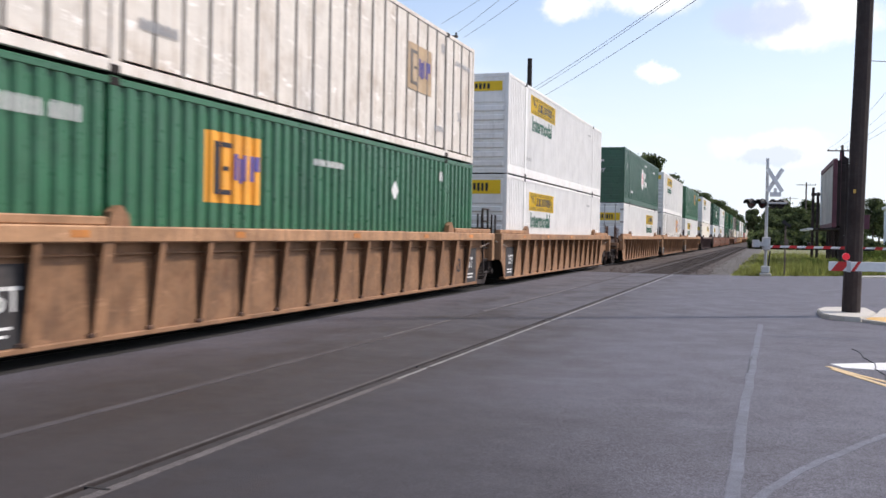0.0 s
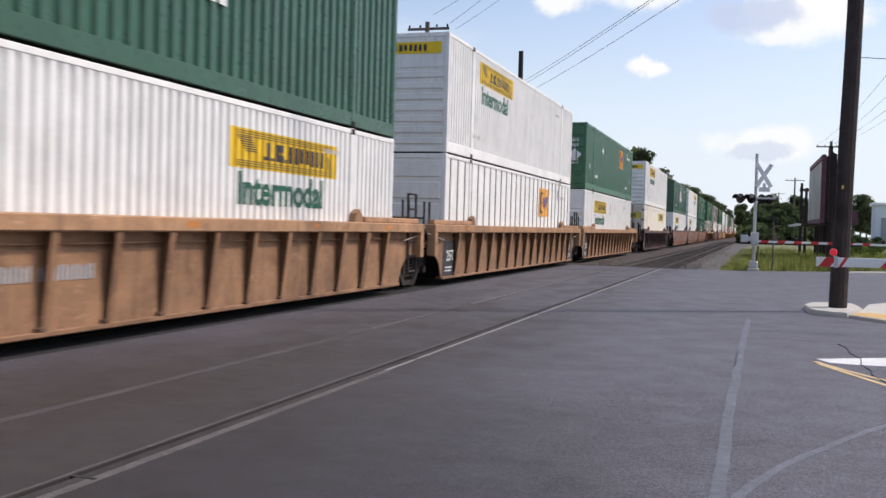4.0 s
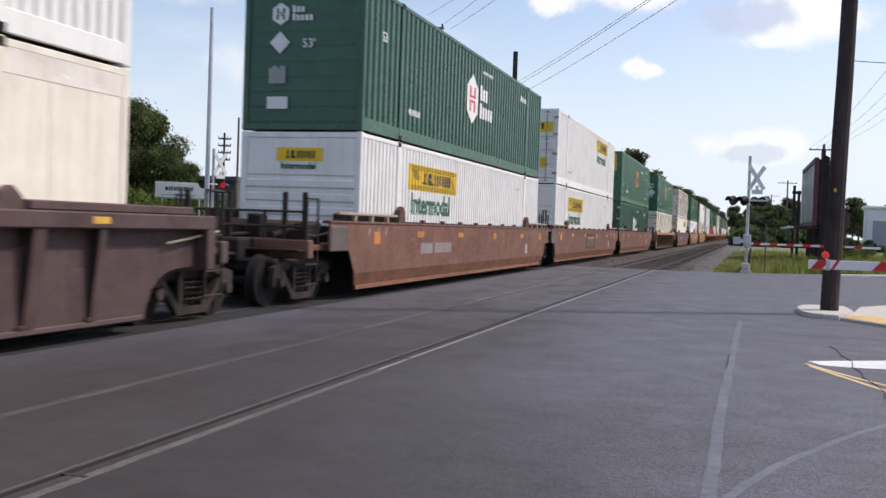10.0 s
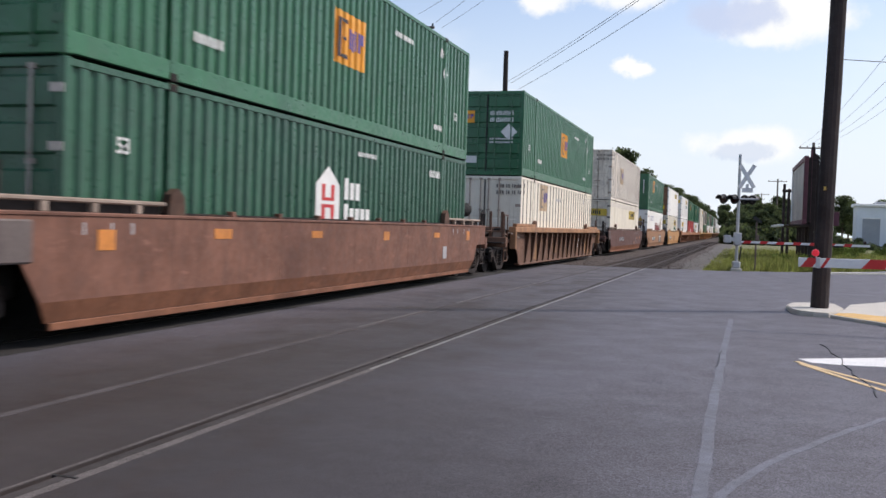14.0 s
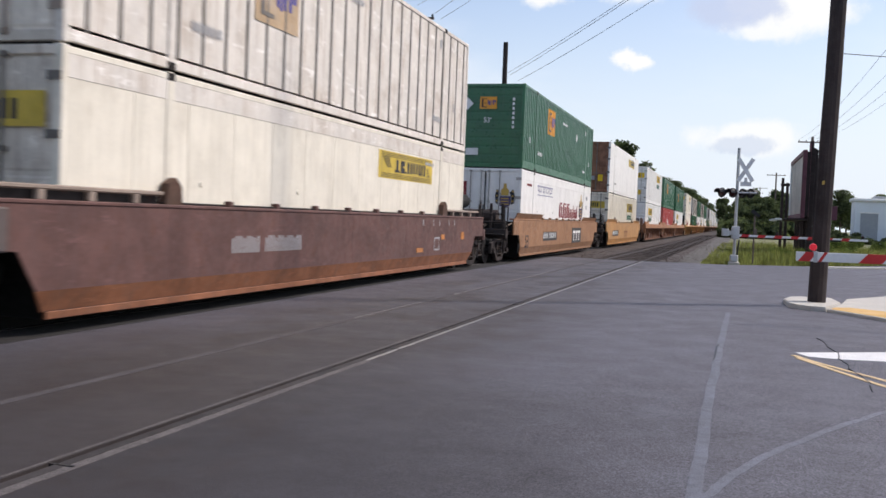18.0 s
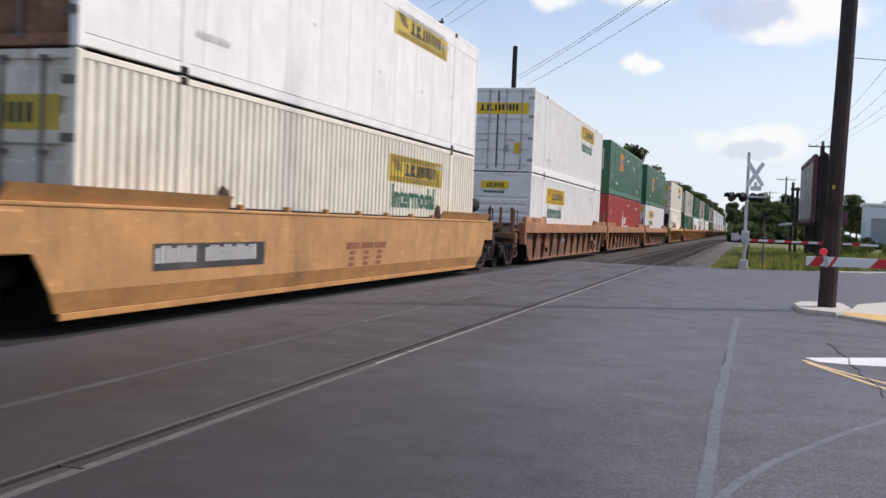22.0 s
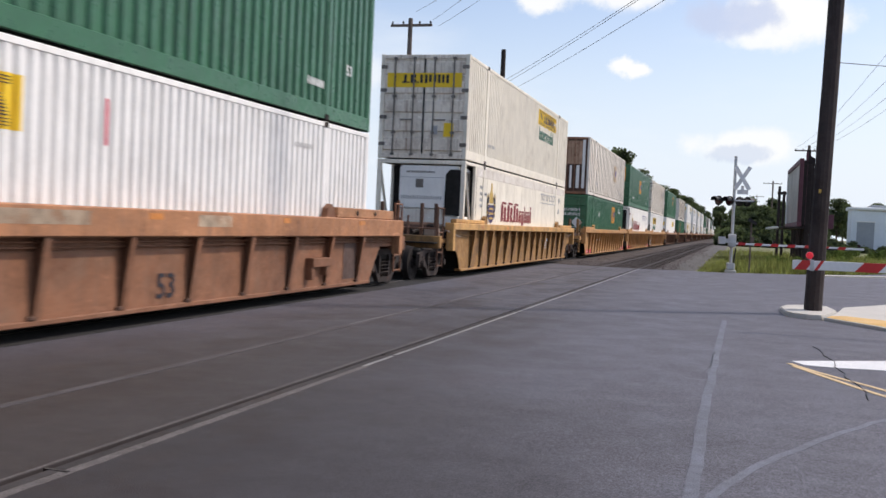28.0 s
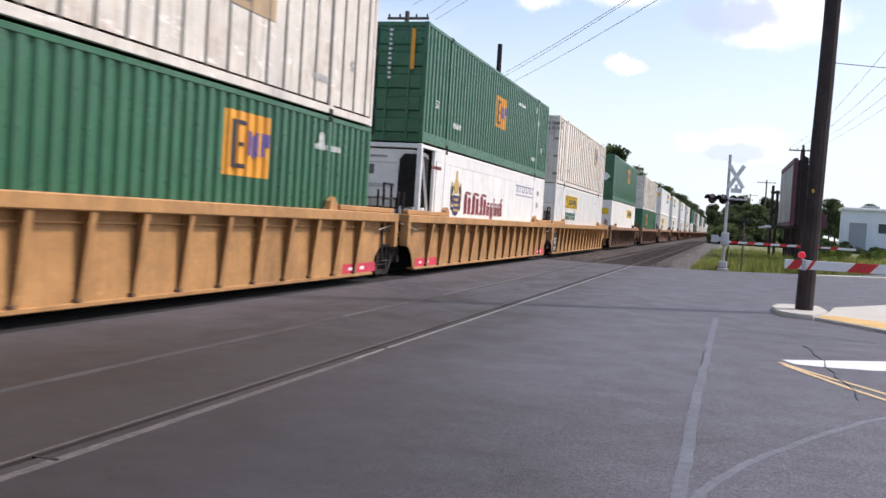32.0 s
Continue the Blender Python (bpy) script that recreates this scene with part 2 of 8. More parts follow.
M = {
    "white": material("white_container_paint", (0.82, 0.805, 0.775), 0.5, vary=0.05, dirt=(0.40, 0.37, 0.33), soiling=0.2, streaks=0.25),
    "cream": material("yellowed_container_paint", (0.80, 0.745, 0.63), 0.55, vary=0.06, dirt=(0.42, 0.36, 0.27), soiling=0.35, streaks=0.35),
    "soiled": material("soiled_white_paint", (0.74, 0.69, 0.62), 0.6, vary=0.08, dirt=(0.36, 0.25, 0.16), soiling=0.45, streaks=0.55, rust=0.12),
    "rusty": material("rusty_door_paint", (0.28, 0.14, 0.085), 0.7, vary=0.25, dirt=(0.06, 0.028, 0.02), soiling=0.85, streaks=0.95, rust=0.7),
    "green": material("green_container_paint", (0.024, 0.126, 0.055), 0.36, vary=0.14, dirt=(0.06, 0.13, 0.085), soiling=0.4, streaks=0.45, gloss=0.55),
    "deep_green": material("dark_green_container_paint", (0.022, 0.092, 0.050), 0.36, vary=0.14, dirt=(0.04, 0.08, 0.06), soiling=0.4, streaks=0.4, gloss=0.55),
    "red": material("faded_red_container_paint", (0.42, 0.060, 0.055), 0.55, vary=0.12, dirt=(0.30, 0.12, 0.10), soiling=0.3, streaks=0.3),
    "grey_post": material("grey_rib_metal", (0.16, 0.145, 0.13), 0.6, vary=0.2, dirt=(0.3, 0.25, 0.2), streaks=0.5),
    "dark": material("black_running_gear", (0.012, 0.011, 0.010), 0.8, vary=0.3, dirt=(0.03, 0.025, 0.02), soiling=0.5),
    "gear": material("grimy_truck_steel", (0.016, 0.013, 0.012), 0.85, vary=0.35, dirt=(0.035, 0.026, 0.022), soiling=0.5, rust=0.4),
    "casting": material("cast_truck_steel", (0.038, 0.029, 0.026), 0.8, vary=0.3, dirt=(0.03, 0.024, 0.02), soiling=0.6, rust=0.3),
    "panel_worn": material("worn_grey_patch", (0.115, 0.095, 0.090), 0.65, vary=0.2, dirt=(0.2, 0.13, 0.1), soiling=0.5, streaks=0.4),
    "plum": material("plum_brown_car_paint", (0.112, 0.057, 0.049), 0.65, vary=0.24, dirt=(0.10, 0.06, 0.055), soiling=0.65, streaks=0.75, rust=0.35),
    "sill_plum": material("rust_tinted_plum_sill", (0.26, 0.105, 0.052), 0.65, vary=0.24, dirt=(0.12, 0.07, 0.05), soiling=0.65, streaks=0.75, rust=0.35),
    "beam_orange": material("worn_orange_beam_paint", (0.40, 0.20, 0.10), 0.65, vary=0.24, dirt=(0.2, 0.12, 0.08), soiling=0.65, streaks=0.75, rust=0.35),
    "patch_ochre": material("worn_ochre_patch", (0.285, 0.155, 0.075), 0.65, vary=0.25, dirt=(0.16, 0.09, 0.06), soiling=0.75, streaks=0.5, rust=0.3),
    # paler mixes of four car paints, for chords, end posts and guide beams
    "tan_top": material("paler_tan_paint", (0.38, 0.215, 0.115), 0.65, vary=0.24, dirt=(0.15, 0.085, 0.055), soiling=0.65, streaks=0.75, rust=0.35),
    "brown_top": material("paler_brown_paint", (0.33, 0.175, 0.090), 0.65, vary=0.24, dirt=(0.16, 0.09, 0.06), soiling=0.65, streaks=0.75, rust=0.35),
    "ochre_top": material("paler_ochre_paint", (0.52, 0.30, 0.11), 0.65, vary=0.24, dirt=(0.2, 0.12, 0.07), soiling=0.65, streaks=0.75, rust=0.35),
    "rustorange_top": material("paler_orange_paint", (0.36, 0.170, 0.083), 0.65, vary=0.24, dirt=(0.2, 0.11, 0.07), soiling=0.65, streaks=0.75, rust=0.35),
    "rod": material("dull_galvanised_rod", (0.40, 0.375, 0.345), 0.55, 0.2, vary=0.2, dirt=(0.14, 0.09, 0.06), soiling=0.5),
    "faint_ink": material("worn_grey_stencil", (0.56, 0.55, 0.53), 0.6, vary=0.15),
    "panel_brown": material("worn_brown_patch", (0.095, 0.062, 0.052), 0.7, vary=0.25, dirt=(0.17, 0.09, 0.06), soiling=0.55, streaks=0.5),
    "wheel_rust": material("rusty_brake_housing", (0.085, 0.048, 0.034), 0.8, vary=0.3, dirt=(0.03, 0.02, 0.017), soiling=0.6, rust=0.4),
    "scrawl": material("faded_grey_scrawl", (0.36, 0.28, 0.20), 0.7, vary=0.3, scale=4.0, dirt=(0.30, 0.15, 0.08), soiling=0.9, streaks=0.5, rust=0.2),
    "wheel": material("rusty_wheel_steel", (0.017, 0.013, 0.012), 0.8, vary=0.3, dirt=(0.012, 0.010, 0.010), soiling=0.6),
    "tan": material("tan_car_paint", (0.275, 0.150, 0.080), 0.62, vary=0.24, dirt=(0.10, 0.058, 0.038), soiling=0.65, streaks=0.75, rust=0.35),
    "brown": material("brown_car_paint", (0.150, 0.080, 0.052), 0.65, vary=0.24, dirt=(0.12, 0.07, 0.05), soiling=0.65, streaks=0.75, rust=0.35),
    "maroon": material("maroon_car_paint", (0.080, 0.048, 0.047), 0.65, vary=0.24, dirt=(0.12, 0.085, 0.08), soiling=0.65, streaks=0.75, rust=0.35),
    "clay": material("red_brown_car_paint", (0.158, 0.074, 0.050), 0.6, vary=0.24, dirt=(0.12, 0.065, 0.05), soiling=0.65, streaks=0.75, rust=0.35),
    "orange": material("orange_tan_car_paint", (0.305, 0.158, 0.082), 0.58, vary=0.14, dirt=(0.15, 0.085, 0.05), soiling=0.4, streaks=0.4, rust=0.12),
    "yellow": material("yellow_car_paint", (0.44, 0.235, 0.092), 0.55, vary=0.16, dirt=(0.20, 0.11, 0.05), soiling=0.4, streaks=0.45, rust=0.15),
    "ochre": material("weathered_yellow_car_paint", (0.33, 0.18, 0.066), 0.62, vary=0.24, dirt=(0.11, 0.070, 0.045), soiling=0.85, streaks=0.85, rust=0.35),
    "rustorange": material("weathered_orange_car_paint", (0.21, 0.096, 0.052), 0.65, vary=0.24, dirt=(0.2, 0.12, 0.08), soiling=0.65, streaks=0.75, rust=0.35),
    "panel": material("black_stencil_panel", (0.045, 0.043, 0.045), 0.6, vary=0.2, dirt=(0.2, 0.16, 0.14), soiling=0.4),
    "sign_yellow": material("yellow_sign_vinyl", (0.80, 0.53, 0.025), 0.5, vary=0.07, dirt=(0.5, 0.36, 0.1), soiling=0.2),
    "sign_old": material("faded_yellow_sign_vinyl", (0.62, 0.45, 0.07), 0.6, vary=0.15, dirt=(0.35, 0.27, 0.12), soiling=0.5, streaks=0.4),
    "sign_orange": material("orange_sign_vinyl", (0.80, 0.36, 0.045), 0.5, vary=0.08, dirt=(0.5, 0.3, 0.15), soiling=0.25),
    "sign_faded": material("faded_tan_sign_vinyl", (0.46, 0.33, 0.20), 0.6, vary=0.15, dirt=(0.5, 0.45, 0.4), soiling=0.5),
    "ink": material("black_sign_ink", (0.030, 0.028, 0.035), 0.5, vary=0.1),
    "navy": material("navy_sign_ink", (0.055, 0.042, 0.13), 0.5, vary=0.1),
    "violet": material("blue_violet_sign_ink", (0.085, 0.075, 0.27), 0.5, vary=0.1),
    "faded_violet": material("faded_violet_lettering", (0.27, 0.27, 0.42), 0.5, vary=0.25),
    "green_ink": material("green_lettering", (0.012, 0.095, 0.055), 0.5, vary=0.12),
    "white_ink": material("white_stencil", (0.74, 0.74, 0.72), 0.55, vary=0.08),
    "grey_ink": material("grey_stencil", (0.40, 0.40, 0.41), 0.55, vary=0.12),
    "wine": material("dark_red_lettering", (0.23, 0.03, 0.035), 0.5, vary=0.15),
    "gold": material("old_gold_sign_ink", (0.50, 0.33, 0.08), 0.5, vary=0.15),
    "reflector": material("orange_reflective_tape", (0.56, 0.215, 0.05), 0.45, vary=0.2, dirt=(0.24, 0.12, 0.07), soiling=0.7, streaks=0.5),
    "reflector_yellow": material("yellow_reflective_tape", (0.66, 0.40, 0.06), 0.45, vary=0.15, soiling=0.35),
    "tape_red": material("red_pink_car_marking", (0.62, 0.045, 0.09), 0.5, vary=0.1, soiling=0.2),
    "pipe": material("worn_handrail_paint", (0.34, 0.27, 0.22), 0.55, vary=0.15, dirt=(0.1, 0.07, 0.05), soiling=0.5),
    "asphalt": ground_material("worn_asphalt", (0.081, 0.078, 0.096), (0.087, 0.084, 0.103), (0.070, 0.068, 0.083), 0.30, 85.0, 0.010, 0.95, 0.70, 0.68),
    "ballast": ground_material("track_ballast", (0.058, 0.043, 0.038), (0.040, 0.029, 0.025), (0.028, 0.020, 0.017), 0.35, 22.0, 0.05),
    "gravel": ground_material("pale_gravel", (0.088, 0.080, 0.074), (0.070, 0.062, 0.056), (0.065, 0.062, 0.040), 0.3, 28.0, 0.03),
    "grass_soil": ground_material("summer_grass_ground", (0.125, 0.135, 0.055), (0.165, 0.160, 0.070), (0.16, 0.135, 0.075), 0.12, 9.0, 0.06),
    "concrete": ground_material("pale_concrete", (0.52, 0.49, 0.44), (0.46, 0.44, 0.40), (0.36, 0.33, 0.29), 0.8, 90.0, 0.004, 0.0, 0.12),
    "tactile": ground_material("worn_yellow_paving", (0.60, 0.36, 0.10), (0.66, 0.46, 0.22), (0.52, 0.42, 0.32), 1.2, 60.0, 0.004, 0.0, 0.15),
    "line_white": ground_material("road_paint_white", (0.72, 0.72, 0.72), (0.64, 0.64, 0.64), (0.42, 0.41, 0.41), 1.5, 80.0, 0.003, 0.0, 0.18),
    "line_yellow": ground_material("road_paint_yellow", (0.60, 0.44, 0.24), (0.52, 0.39, 0.23), (0.3, 0.24, 0.16), 1.5, 80.0, 0.003, 0.0, 0.2),
    "seam": ground_material("faded_sealing_strip", (0.095, 0.097, 0.117), (0.122, 0.127, 0.155), (0.086, 0.086, 0.107), 2.4, 95.0, 0.005, 0.0, 0.4, 0.60),
    "crossing_panel": ground_material("oily_shaded_asphalt", (0.018, 0.016, 0.016), (0.013, 0.012, 0.012), (0.010, 0.009, 0.009), 0.5, 95.0, 0.008, 0.0, 0.4),
    "tar": material("black_crack_filler", (0.018, 0.017, 0.018), 0.5, vary=0.2, spread=False),
    "rust_board": material("rust_stained_tan_board", (0.42, 0.27, 0.18), 0.7, vary=0.2, dirt=(0.13, 0.06, 0.035), soiling=0.7, streaks=0.8, rust=0.5),
    "stained": material("stained_door_paint", (0.74, 0.67, 0.57), 0.6, vary=0.14, dirt=(0.22, 0.125, 0.075), soiling=0.55, streaks=0.8, rust=0.25),
    "sill_rust": material("rust_tinted_sill_paint", (0.215, 0.092, 0.050), 0.65, vary=0.24, dirt=(0.15, 0.07, 0.045), soiling=0.65, streaks=0.75, rust=0.35),
    "sill_yellow": material("worn_yellow_sill_paint", (0.50, 0.25, 0.085), 0.62, vary=0.16, dirt=(0.2, 0.13, 0.08), soiling=0.65, streaks=0.4, rust=0.15),
    "rusty_rail": material("rust_brown_rail_head", (0.040, 0.035, 0.035), 0.88, vary=0.25, dirt=(0.05, 0.035, 0.03), soiling=0.5, spread=False),
    "dusty_rail": material("dust_covered_rail_head", (0.072, 0.064, 0.067), 0.85, vary=0.2, dirt=(0.05, 0.04, 0.038), soiling=0.5, spread=False),
    # far lip pieces: the glint at a grazing view is put into the colour
    "lip": ground_material("glint_pale_joint", (0.25, 0.24, 0.235), (0.19, 0.182, 0.178), (0.10, 0.094, 0.092), 2.0, 80.0, 0.002, 0.0, 0.3, 0.38),
    "lip_dull": ground_material("dusty_worn_joint", (0.108, 0.095, 0.092), (0.080, 0.070, 0.068), (0.055, 0.047, 0.046), 3.0, 80.0, 0.004, 0.0, 0.45, 0.75),
    "rail": material("worn_rail_steel", (0.15, 0.135, 0.13), 0.55, 0.3, vary=0.2, dirt=(0.12, 0.08, 0.06), soiling=0.35, spread=False),
    "tie": material("creosoted_timber", (0.036, 0.027, 0.024), 0.85, vary=0.3, scale=4.0),
    "timber": material("weathered_dark_timber", (0.034, 0.026, 0.025), 0.85, vary=0.25, scale=1.2, dirt=(0.07, 0.055, 0.05), streaks=0.6, grain=0.12, grain_scale=40.0),
    "far_timber": material("grey_pole_timber", (0.13, 0.105, 0.09), 0.85, vary=0.2),
    "galvanised": material("galvanised_steel", (0.50, 0.51, 0.52), 0.45, 0.5, vary=0.1, dirt=(0.3, 0.28, 0.26), soiling=0.3),
    "white_paint": material("white_enamel", (0.76, 0.76, 0.75), 0.45, vary=0.06, dirt=(0.45, 0.42, 0.38), soiling=0.25),
    "stripe_red": material("red_reflective_stripe", (0.55, 0.035, 0.035), 0.4, vary=0.1),
    "black_paint": material("black_enamel", (0.02, 0.02, 0.021), 0.45, vary=0.15),
    "dim_lamp": material("dark_red_lens", (0.035, 0.008, 0.009), 0.2, vary=0.1),
    "lamp": glowing("lit_red_lens", (0.62, 0.020, 0.035), 0.40),
    "board_back": material("dark_board_timber", (0.030, 0.022, 0.022), 0.8, vary=0.25),
    "board_rim": material("purple_brown_board_frame", (0.11, 0.040, 0.055), 0.6, vary=0.15),
    "poster": material("pale_poster_paper", (0.40, 0.38, 0.34), 0.6, vary=0.2, scale=0.4, dirt=(0.26, 0.30, 0.26), soiling=0.7),
    "cable": material("black_cable", (0.11, 0.11, 0.115), 0.6),
    "wall_white": material("pale_metal_cladding", (0.72, 0.76, 0.80), 0.5, vary=0.05, scale=0.3),
    "wall_grey": material("grey_cladding", (0.33, 0.35, 0.37), 0.6, vary=0.08, scale=0.3),
    "glass": material("dark_window_glass", (0.05, 0.06, 0.07), 0.15, vary=0.1),
    "roof": material("dark_roofing", (0.10, 0.095, 0.095), 0.8, vary=0.15),
    "bark": material("tree_bark", (0.085, 0.065, 0.05), 0.9, vary=0.3, scale=3.0),
    "leaf": leaf_material("tree_leaves", (0.034, 0.050, 0.028), (0.160, 0.185, 0.092)),
    "leaf_light": leaf_material("sunlit_shrub_leaves", (0.060, 0.085, 0.030), (0.19, 0.23, 0.085)),
    "leaf_far": leaf_material("distant_leaves", (0.055, 0.072, 0.046), (0.150, 0.170, 0.098)),
    "blade": leaf_material("grass_blades", (0.135, 0.150, 0.050), (0.30, 0.285, 0.125)),
}


# ---------------------------------------------------------------- mesh helpers
def mesh_from(name, bm, mat):
    me = bpy.data.meshes.new(name)
    bm.normal_update()
    bm.to_mesh(me)
    bm.free()
    me.materials.append(M[mat])
    return me


def part(name, shape, mat, parent=None, label="", at=None):
    """Links a bmesh or a mesh as one object under its thing."""
    me = mesh_from(name, shape, mat) if isinstance(shape, bmesh.types.BMesh) else shape
    ob = new(name, me)
    if parent is not None:
        ob.parent = parent
    if at is not None:
        ob.matrix_basis = at
    if label:
        ob["label"] = label
    return ob


SHAPES = {}


def shared(key, make, mat):
    """The mesh of that key, made once for all alike pieces."""
    k = (key, mat)
    if k not in SHAPES:
        SHAPES[k] = mesh_from(str(key[0] if isinstance(key, tuple) else key), make(), mat)
    return SHAPES[k]


def box(x0, x1, y0, y1, z0, z1, bevel=0.0, bm=None):
    own = bm or bmesh.new()
    g = bmesh.ops.create_cube(own, size=1.0, matrix=Matrix.Translation(((x0 + x1) / 2, (y0 + y1) / 2, (z0 + z1) / 2)) @ Matrix.Diagonal((abs(x1 - x0), abs(y1 - y0), abs(z1 - z0), 1)))
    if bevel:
        bmesh.ops.bevel(own, geom=list({e for v in g["verts"] for e in v.link_edges}), offset=bevel, segments=1, affect="EDGES")
    return own


def tube(a, b, r, seg=8, r2=None, bm=None):
    own = bm or bmesh.new()
    a, b = Vector(a), Vector(b)
    m = Matrix.Translation((a + b) / 2) @ (b - a).to_track_quat("Z", "Y").to_matrix().to_4x4()
    bmesh.ops.create_cone(own, cap_ends=True, segments=seg, radius1=r, radius2=r if r2 is None else r2, depth=(b - a).length, matrix=m)
    return own


def plate(points, axis, lo, hi, bm=None):
    """A flat outline given in the two other axes, thickened along the axis from lo to hi."""
    own = bm or bmesh.new()
    def at(p, d):
        return {"x": (d, p[0], p[1]), "y": (p[0], d, p[1]), "z": (p[0], p[1], d)}[axis]
    va = [own.verts.new(at(p, lo)) for p in points]
    vb = [own.verts.new(at(p, hi)) for p in points]
    own.faces.new(va)
    own.faces.new(vb[::-1])
    for i in range(len(points)):
        j = (i + 1) % len(points)
        own.faces.new((va[i], vb[i], vb[j], va[j]))
    bmesh.ops.recalc_face_normals(own, faces=own.faces)
    return own


TEXTS = {}
SIDE = Matrix(((0, 0, 1, 0), (1, 0, 0, 0), (0, 1, 0, 0), (0, 0, 0, 1)))        # writing on a side that faces +x
NEAR = Matrix(((1, 0, 0, 0), (0, 0, -1, 0), (0, 1, 0, 0), (0, 0, 0, 1)))       # writing on an end that faces -y


def writing(body, size, mat):
    """A mesh of the words in the built-in font, with its lower left at the origin."""
    k = (body, size, mat)
    if k not in TEXTS:
        c = bpy.data.curves.new("writing", "FONT")
        c.body, c.size, c.extrude, c.resolution_u = body, size, 0.002, 3
        c.offset = size * (0.028 if body == "Intermodal" else 0.012)
        o = bpy.data.objects.new("writing", c)
        scene.collection.objects.link(o)
        bpy.context.view_layer.update()
        me = bpy.data.meshes.new_from_object(o.evaluated_get(bpy.context.evaluated_depsgraph_get()))
        bpy.data.objects.remove(o)
        me.materials.clear()
        me.materials.append(M[mat])
        TEXTS[k] = me
    return TEXTS[k]


def bars(widths, height, gap, seed=0, depth=0.004):
    """Upright bars in a row: stands for writing that is not lettered."""
    bm = bmesh.new()
    x = 0.0
    for i, w in enumerate(widths):
        if w > 0:
            box(x, x + w, 0, height * (1.0 if (i * 7 + seed) % 3 else 0.86), 0, depth, bm=bm)
        x += abs(w) + gap
    return bm

# ---------------------------------------------------------------- containers
LONG, WIDE, TALL = 16.35, 2.59, 2.90
HL, HW = LONG / 2, WIDE / 2
POST_AT = HL - 2.13                 # the lifting posts, a forty-foot box apart
EDGES = {"fine": (0.56, 0.65, 0.91), "coarse": (0.42, 0.55, 0.87)}       # where the ridge ends, the groove begins and ends
PITCH = {"fine": 0.205, "coarse": 0.300}


def fold(kind, y):
    """How far the pressed side sheet lies in from its outer face at y."""
    p = PITCH[kind]
    u = ((y + HL) % p) / p
    deep = 0.040 if kind == "fine" else 0.048
    a, b, c = EDGES[kind]
    if u < a:
        return 0.0
    if u < b:
        return deep * (u - a) / (b - a)
    if u < c:
        return deep
    return deep * (1 - (u - c) / (1 - c))


def folds(kind, y0, y1):
    p = PITCH[kind]
    ys = {y0, y1}
    k = math.floor((y0 + HL) / p) - 1
    while k * p - HL < y1 + p:
        for u in (0.0, *EDGES[kind]):
            y = (k + u) * p - HL
            if y0 < y < y1:
                ys.add(y)
        k += 1
    return sorted(ys)


def pressed_sheet(kind, y0, y1, z0, z1, face=HW - 0.012, proud=0.0):
    bm = bmesh.new()
    low, high = [], []
    for y in folds(kind, y0, y1):
        x = face - fold(kind, y) + proud
        low.append(bm.verts.new((x, y, z0)))
        high.append(bm.verts.new((x, y, z1)))
    for i in range(len(low) - 1):
        bm.faces.new((low[i], low[i + 1], high[i + 1], high[i]))
    return bm


def plain_sheet(x=HW - 0.022, start=0.1, stop=0.1):
    return box(x - 0.03, x, -HL + start, HL - stop, 0.2, TALL - 0.1)


def flat_decal(y0, y1, z0, z1, kind=None, proud=0.004):
    if kind in PITCH:
        return pressed_sheet(kind, y0, y1, z0, z1, proud=proud)
    return box(HW - 0.012, HW - 0.012 + proud, y0, y1, z0, z1)


def pressed_panel(x0, x1, z0, z1, count, gap, out=0.045, back=-HL + 0.04, top=0.0):
    """One sheet with level pressed ridges, standing out towards -y."""
    step = (z1 - z0 - top) / count
    line = [(back, z0)]
    for i in range(count):
        z = z0 + i * step
        line += [(back, z + gap * 0.5), (back - out, z + gap * 0.5 + 0.03), (back - out, z + step - gap * 0.5 - 0.03), (back, z + step - gap * 0.5)]
    if top:
        line += [(back, z1 - top + 0.02), (back - out * 0.6, z1 - top + 0.05), (back - out * 0.6, z1 - 0.03)]
    line.append((back, z1))
    bm = bmesh.new()
    rows = [[bm.verts.new((x, y, z)) for y, z in line] for x in (x0, x0 + 0.07, x1 - 0.07, x1)]
    for v in rows[0] + rows[3]:
        v.co.y = back
    for p, q in zip(rows, rows[1:]):
        for i in range(len(line) - 1):
            bm.faces.new((p[i], q[i], q[i + 1], p[i + 1]))
    return bm


def front_end(mat, parent, ribs):
    """The closed end: a plate with pressed level ribs, facing -y at the end."""
    part("end_wall", shared(("end_wall", ribs), lambda: pressed_panel(-HW + 0.1, HW - 0.1, 0.14, TALL - 0.11, ribs, 0.10) if ribs == 5 else pressed_panel(-HW + 0.1, HW - 0.1, 0.14, TALL - 0.11, 9, 0.04, out=0.004) if ribs == 9 else pressed_panel(-HW + 0.1, HW - 0.1, 0.14, TALL - 0.11, 7, 0.09, out=0.06, top=0.78), mat), mat, parent)


